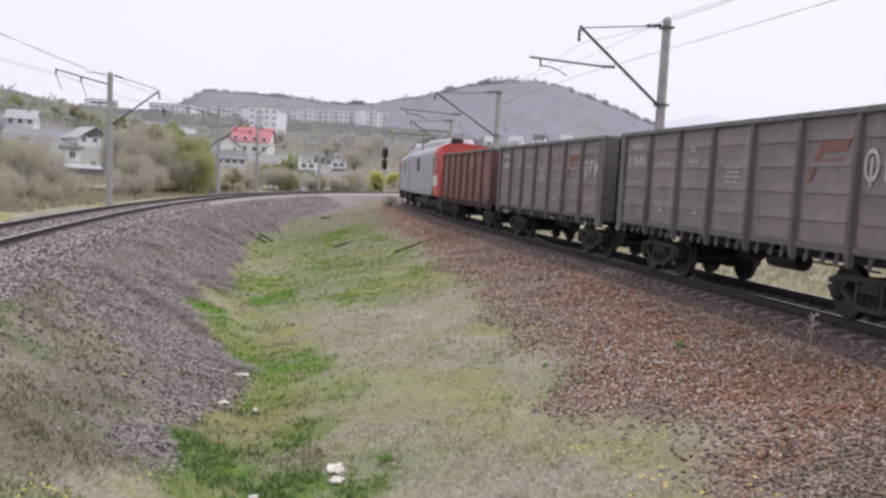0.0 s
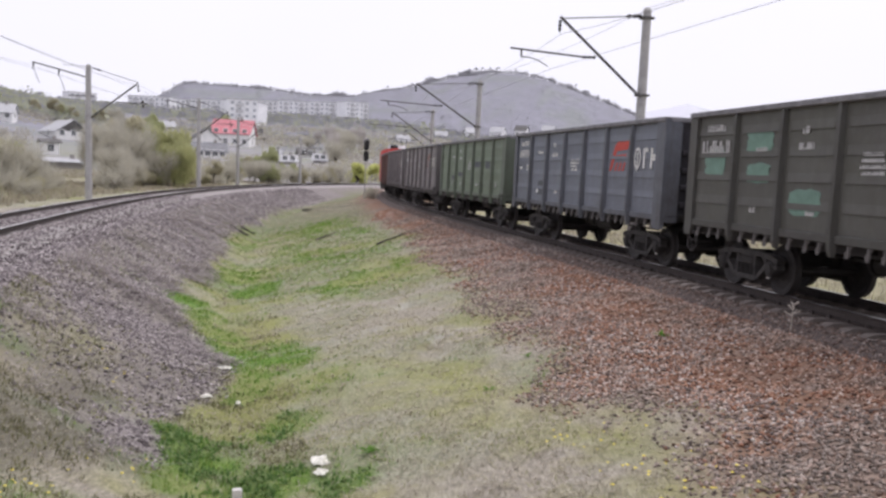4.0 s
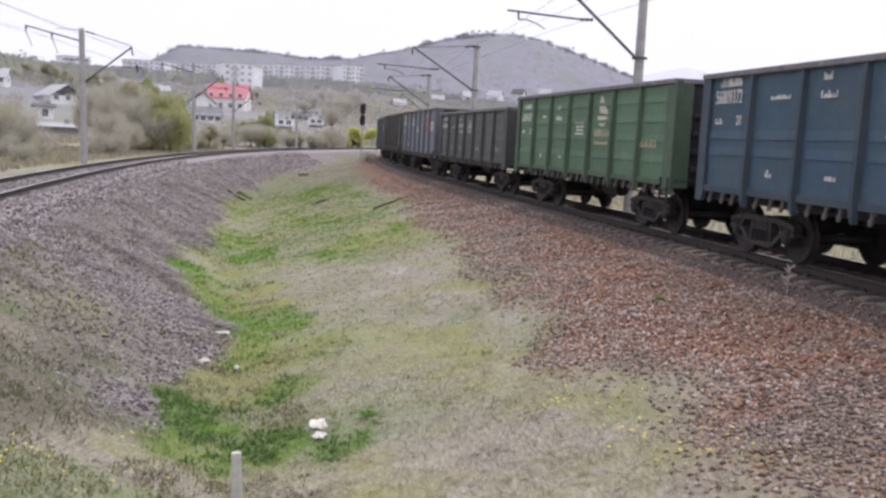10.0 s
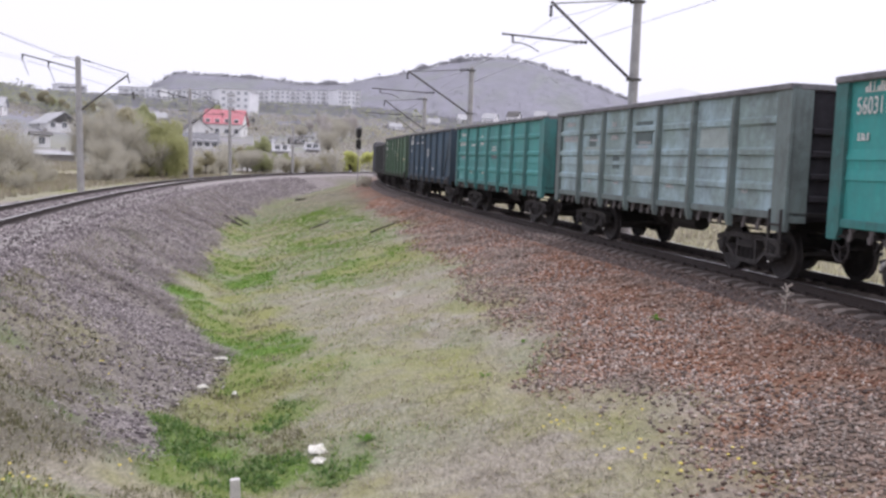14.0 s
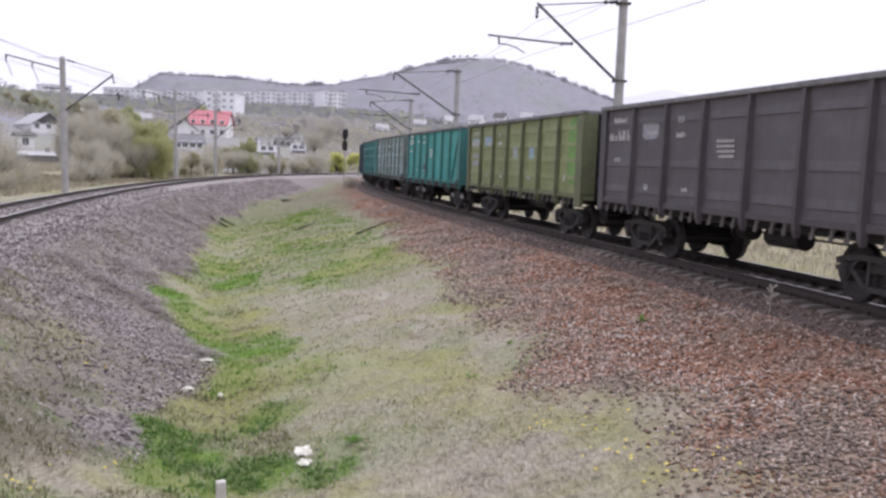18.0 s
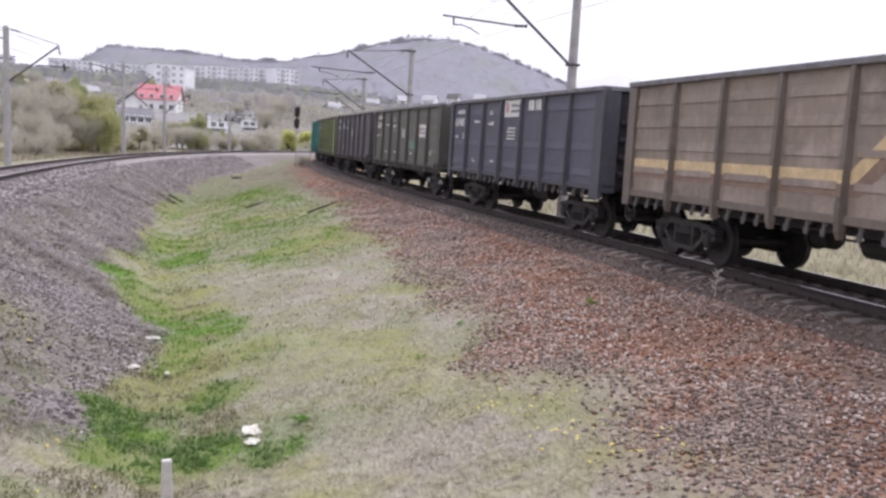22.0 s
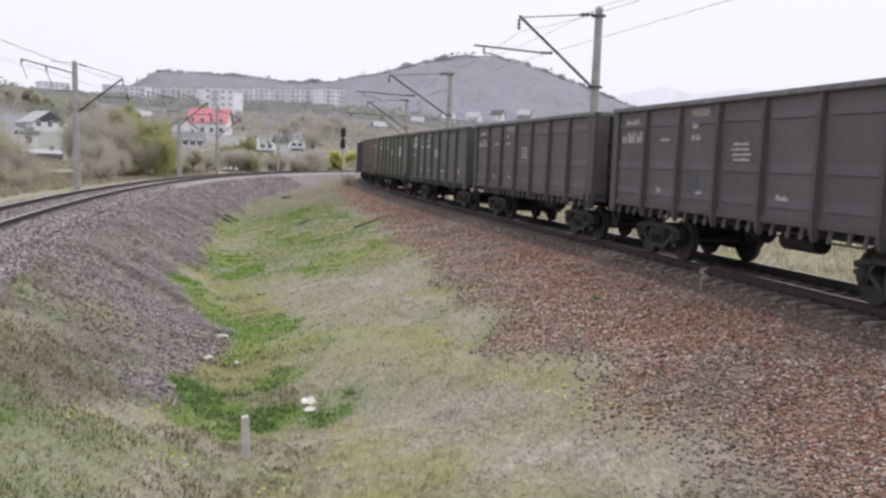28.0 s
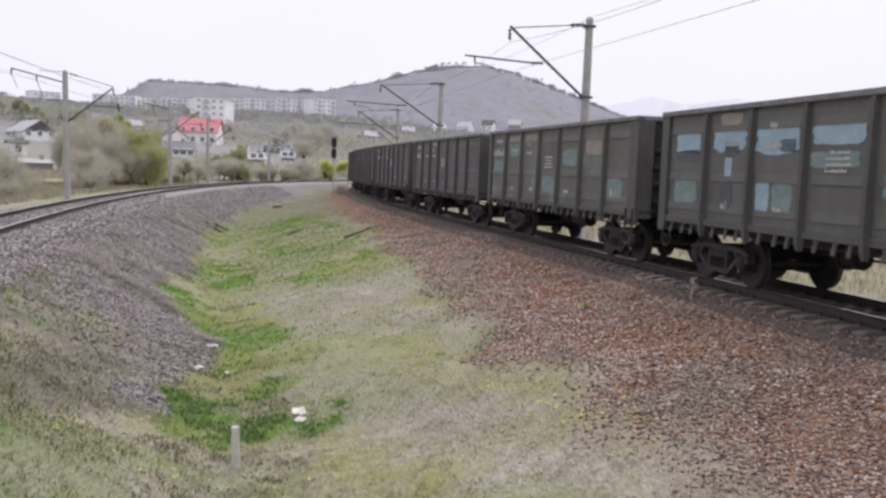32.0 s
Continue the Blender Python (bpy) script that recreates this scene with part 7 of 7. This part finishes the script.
blades("dry_grass", "flattened dry straw-coloured grass", M_drygrass, 11, 105000, 5, 96, -14, 8,
       lambda m, a, b, bt, r, x, y: bt & (free(m) < r.uniform(0.2, 0.9, len(x))) & (m[2] < r.uniform(0.25, 0.95, len(x))) & (a > 2.6) & (b > 2.6) & ((0.235 * (a - 2.3) < 0.5 * (b - 2.4) + 0.3) | (r.uniform(0, 1, len(x)) < 0.35)) & (vnoise(x, y, 0.5, 49) + 0.7 * vnoise(x, y, 1.7, 50) > r.uniform(-1.3, 0.3, len(x))), 0.14, 1.7, 3)
blades("green_grass", "lush green grass in the hollow", M_greengrass, 12, 110000, 5, 65, -13, 6,
       lambda m, a, b, bt, r, x, y: bt & (free(m) < 0.5) & (m[2] > r.uniform(0.22, 1.15, len(x))), 0.12, 0.9, 4)
blades("young_grass", "young grass coming through the dry slope", M_mixgrass, 13, 64000, 5, 60, -13, 8,
       lambda m, a, b, bt, r, x, y: bt & (free(m) < 0.6) & (a > 2.6) & (b > 2.6) & (vnoise(x, y, 1.4, 41) + vnoise(x, y, 0.5, 42) * 0.6 + 1.1 * m[2] > r.uniform(0, 1.0, len(x))) & (m[2] < r.uniform(0.45, 1.0, len(x))), 0.09, 1.1, 4)
blades("nettle_leaves", "dark leafy nettles in the bottom of the hollow", M_nettle, 18, 26000, 9, 17, -5, 1,
       lambda m, a, b, bt, r, x, y: bt & (free(m) < 0.5) & (m[2] > r.uniform(0.4, 1.3, len(x))) & (vnoise(x, y, 0.5, 47) + 0.6 * vnoise(x, y, 0.2, 48) > r.uniform(-0.4, 0.5, len(x))), 0.13, 0.9, 3, None, 2.8)
blades("meadow_grass", "pale meadow grass beyond the train", M_drygrass, 14, 26000, 6, 60, 2, 40,
       lambda m, a, b, bt, r, x, y: a < -3.2, 0.3, 0.5, 3)
blades("dry_scrub", "tall dry weeds and scrub beyond the empty line", M_scrub, 15, 60000, 18, 135, -62, -6,
       lambda m, a, b, bt, r, x, y: (b < -4.2) & (vnoise(x, y, 6, 51) > -0.5), 0.42, 0.8, 4)


blades("bank_stalks", "pale dead stalks lying on the stony bank", M_stalk, 16, 110000, 7, 70, -20, 0,
       lambda m, a, b, bt, r, x, y: bt & (m[1] > 0.15) & (b > 2.6) & (vnoise(x, y, 1.5, 43) + 0.5 * vnoise(x, y, 0.5, 44) > r.uniform(-0.2, 0.7, len(x))), 0.3, 1.6, 3, -0.5)
blades("mixed_weeds", "low mixed weeds and dead stems in the foreground", M_weeds, 17, 70000, 5, 26, -14, 3,
       lambda m, a, b, bt, r, x, y: bt & (m[0] < 0.5) & (a > 2.6) & (b > 2.6) & (0.235 * (a - 2.3) > 0.5 * (b - 2.4) - 0.9) & (m[1] < r.uniform(0.3, 1.0, len(x))) & (m[2] < r.uniform(0.2, 0.9, len(x))) & (vnoise(x, y, 0.7, 45) + 0.7 * vnoise(x, y, 0.25, 46) > r.uniform(-0.5, 0.6, len(x))), 0.12, 1.0, 4)


def on_ground(dx, dy, dz):
    """Where a ray from the bank meets the ground."""
    t = np.linspace(4, 60, 3000)
    z = ground_z(dx * t, dy * t)
    i = int(np.argmax(1.948 + dz * t < z))
    return float(dx * t[i]), float(dy * t[i])


def dandelions():
    """Yellow flower heads scattered in clusters."""
    r = np.random.RandomState(8)
    V, F = [], []
    spots = [on_ground(*q) for q in ((-0.314, 0.949, -0.207), (-0.269, 0.963, -0.401), (-0.300, 0.954, -0.390), (-0.387, 0.922, -0.325), (0.209, 0.978, -0.279), (0.319, 0.948, -0.300), (0.246, 0.969, -0.314), (0.162, 0.987, -0.269))]
    spots += [(3.0, 10.2), (-1.2, 9.5), (-7.2, 13.0), (-3.6, 11.5), (-6.8, 10.8), (-8.0, 15.0)]
    for sx, sy in spots:
        for j in range(r.randint(6, 15)):
            x, y = sx + r.normal(0, 0.35), sy + r.normal(0, 0.35)
            z = gz(x, y) + r.uniform(0.06, 0.13)
            q = r.uniform(0.014, 0.026)
            o = len(V)
            V.append((x, y, z + q * 0.5))
            for i in range(7):
                a = i * math.tau / 7
                V.append((x + q * math.cos(a), y + q * math.sin(a), z))
            V.append((x, y, z - q * 0.6))
            F += [(o, o + 1 + i, o + 1 + (i + 1) % 7) for i in range(7)] + [(o + 8, o + 1 + (i + 1) % 7, o + 1 + i) for i in range(7)]
    return tagged(part("dandelions", mesh_of(V, F, "dandelions"), M_flower), "scattered yellow dandelion flowers", "flowers", kind="stuff")


M_flower = simple("dandelion_yellow", (0.72, 0.60, 0.10), 0.7, 0.0, 0.15, 20, 0)
dandelions()


def weed(x, y, size, mat, seed, label):
    """A low leafy weed: a rosette of pointed leaves."""
    r = random.Random(seed)
    g = tagged(new("weed"), label, "plant", "weeds on the stones")
    g.matrix_basis = pose(x, y, gz(x, y) + 0.01)
    for i in range(11):
        a = r.uniform(0, math.tau)
        k = size * r.uniform(0.6, 1.1)
        up = r.uniform(0.3, 0.9)
        bm = bmesh.new()
        p = [Vector((0, 0, 0)), Vector((0.5 * k, 0.14 * k, 0.5 * k * up)), Vector((k, 0, 0.55 * k * up)), Vector((0.5 * k, -0.14 * k, 0.5 * k * up)), Vector((0.5 * k, 0, 0.42 * k * up))]
        v = [bm.verts.new(q) for q in p]
        for f in ((0, 4, 1), (1, 4, 2), (2, 4, 3), (3, 4, 0)):
            bm.faces.new([v[j] for j in f])
        part("leaf", bm, mat, g, m=pose(0, 0, 0, 0, 0, math.degrees(a)))
    return g


for i, (x, y, s) in enumerate(((*on_ground(0.2533, 0.9674, -0.1549), 0.2), (2.0, 17.0, 0.16), (1.2, 15.2, 0.14), (-0.6, 13.0, 0.18))):
    weed(x, y, s, M_greengrass, i, "small green weed among the stones")


def litter(x, y, w, d, turn, tilt, seed, label):
    """A crumpled sheet of white plastic."""
    r = np.random.RandomState(seed)
    n = 9
    u, v = np.meshgrid(np.linspace(-0.5, 0.5, n), np.linspace(-0.5, 0.5, n))
    wob = r.uniform(-1, 1, (n, n))
    z = 0.03 + 0.014 * np.sin(u * 9 + seed) * np.cos(v * 7) + 0.008 * wob
    edge = np.maximum(np.abs(u), np.abs(v)) * 2
    k = 1 + 0.16 * r.uniform(-1, 1, (n, n)) * edge
    V = np.stack([u * w * k, v * d * k, z - 0.03 * edge ** 2], -1).reshape(-1, 3)
    V = np.vstack([V, V - [0, 0, 0.012]])
    F = []
    for i in range(n - 1):
        for j in range(n - 1):
            q = (i * n + j, i * n + j + 1, (i + 1) * n + j + 1, (i + 1) * n + j)
            F += [q, tuple(n * n + t for t in q[::-1])]
    o = part("plastic_scrap", mesh_of(V.tolist(), F, "plastic_scrap"), M_plastic)
    o.matrix_basis = pose(x, y, gz(x, y) + 0.05, tilt, 0, turn)
    return tagged(o, label, "litter", "scraps of litter in the grass")


M_plastic = simple("white_plastic", (0.74, 0.72, 0.64), 0.6, 0.0, 0.25, 9, 0.1)


PAPER = on_ground(-0.0931, 0.9519, -0.300)
litter(PAPER[0], PAPER[1], 0.24, 0.2, 24, 16, 1, "crumpled white plastic scrap in the grass")
litter(PAPER[0] + 0.05, PAPER[1] - 0.36, 0.17, 0.15, -24, 10, 2, "small white plastic scrap in the grass")
for _i, (_q, _w) in enumerate((((-0.198, 0.980, -0.2135), 0.26), ((-0.216, 0.976, -0.2436), 0.2), ((-0.184, 0.983, -0.2515), 0.12))):
    litter(*on_ground(*_q), _w, 0.09, 10 + 40 * _i, 10, 3 + _i, "pale scrap at the foot of the bank")


def stake():
    x, y = on_ground(-0.170, 0.9282, -0.375)
    bm = bmesh.new()
    box(bm, -0.07, 0.07, -0.05, 0.05, -0.3, 0.62, 0.015)
    for v in bm.verts:
        if v.co.z > 0.5:
            v.co.x *= 0.8
            v.co.y *= 0.7
    o = part("concrete_stake", bm, M_stake)
    o.matrix_basis = pose(x, y, gz(x, y), 2, -2, 15)
    return tagged(o, "short pale concrete marker stake in the grass", "marker stake")


M_stake = simple("pale_marker_paint", (0.62, 0.60, 0.57), 0.85, 0.0, 0.2, 8)
stake()


def dry_stalk(x, y, h):
    g = tagged(new("dry_stalk"), "dry pale weed stalk beside the rails", "dry plant")
    g.matrix_basis = pose(x, y, gz(x, y))
    bm = bmesh.new()
    cyl(bm, (0, 0, -0.05), (0.02, 0, h), 0.012, 6, 0.008)
    part("stem", bm, M_straw, g)
    r = random.Random(4)
    for i in range(9):
        bm = bmesh.new()
        z = h * r.uniform(0.55, 1.0)
        a = r.uniform(0, math.tau)
        cyl(bm, (0.01, 0, z), (0.01 + 0.13 * math.cos(a), 0.13 * math.sin(a), z + 0.07), 0.006, 5, 0.012)
        part("sprig", bm, M_straw, g)
    return g


M_straw = simple("bleached_straw", (0.46, 0.41, 0.35), 0.9, 0.0, 0.2, 9, 0)
STICK = on_ground(0.3671, 0.9219, -0.138)
dry_stalk(STICK[0], STICK[1], 0.52)


def branch(x0, y0, x1, y1, thick, seed):
    """A dead bough on the slope, with two broken side shoots."""
    r = random.Random(seed)
    a, e = Vector((x0, y0, gz(x0, y0) + thick)), Vector((x1, y1, gz(x1, y1) + thick))
    run = e - a
    bm = bmesh.new()
    p = Vector((0, 0, 0))
    n = 5
    for i in range(n):
        q = run * ((i + 1) / n) + Vector((r.uniform(-0.07, 0.07), r.uniform(-0.07, 0.07), r.uniform(-0.02, 0.04)))
        cyl(bm, p, q, thick * (1 - 0.11 * i), 7, thick * (0.89 - 0.11 * i))
        if i in (1, 3):
            cyl(bm, q, q + run * 0.22 + Vector((r.uniform(-0.2, 0.2), r.uniform(-0.2, 0.2), 0.06)), thick * 0.45, 6, thick * 0.25)
        p = q
    o = part("fallen_branch", bm, M_deadwood)
    o.matrix_basis = pose(*a)
    return tagged(o, "dark fallen branch lying on the slope", "branch", "fallen branches in the hollow")


M_deadwood = simple("dark_dead_wood", (0.06, 0.05, 0.042), 0.9, 0.0, 0.3, 8)
branch(-11.07, 55.0, -9.95, 54.6, 0.09, 1)
branch(-10.9, 57.2, -10.1, 56.9, 0.06, 2)
branch(-10.7, 84.5, -9.5, 80.5, 0.1, 3)
branch(-1.95, 41.0, -0.85, 43.6, 0.05, 4)
branch(-5.3, 47.5, -4.5, 49.6, 0.05, 5)

# ---- what moves ----
def lead(t):
    """Metres along the line at which the first wagon's front coupling stands at t seconds."""
    return 55.07 + 9.0983 * t + 0.0036826 * t ** 2 + 0.00010416 * t ** 3


def motions():
    """The train rolls away from the camera."""
    times = [i * 0.5 for i in range(65)]
    for k, g in enumerate(WAGONS):
        rows = []
        for t in times:
            s = lead(t) - PIT * (k + 0.5)
            x0, y0, _ = on_line(LINE_R, s - 4.325)
            x1, y1, _ = on_line(LINE_R, s + 4.325)
            rows.append((t, pose((x0 + x1) / 2, (y0 + y1) / 2, 0.003, 0, 0, math.degrees(math.atan2(y1 - y0, x1 - x0)))))
        walk(g, rows)
    for g, front in LOCO:
        rows = []
        for t in times:
            s = lead(t) + front
            x0, y0, _ = on_line(LINE_R, s - 5.0)
            x1, y1, _ = on_line(LINE_R, s + 5.0)
            rows.append((t, pose((x0 + x1) / 2, (y0 + y1) / 2, 0.003, 0, 0, math.degrees(math.atan2(y1 - y0, x1 - x0)))))
        walk(g, rows)
    # all wheels of one size turn alike, so they share their turning
    for k, sets in WHEELSETS.items():
        rows = [(f / FPS, pose(0.925 * k, 0, 0.4785) @ Matrix.Rotation((lead(f / FPS) - lead(0)) / 0.4785, 4, "Y")) for f in range(0, 961, 2)]
        walk(sets[0], rows)
        src = sets[0].animation_data
        for w in sets[1:]:
            w.rotation_mode = "QUATERNION"
            a = w.animation_data_create()
            a.action = src.action
            a.action_slot = src.action_slot


motions()
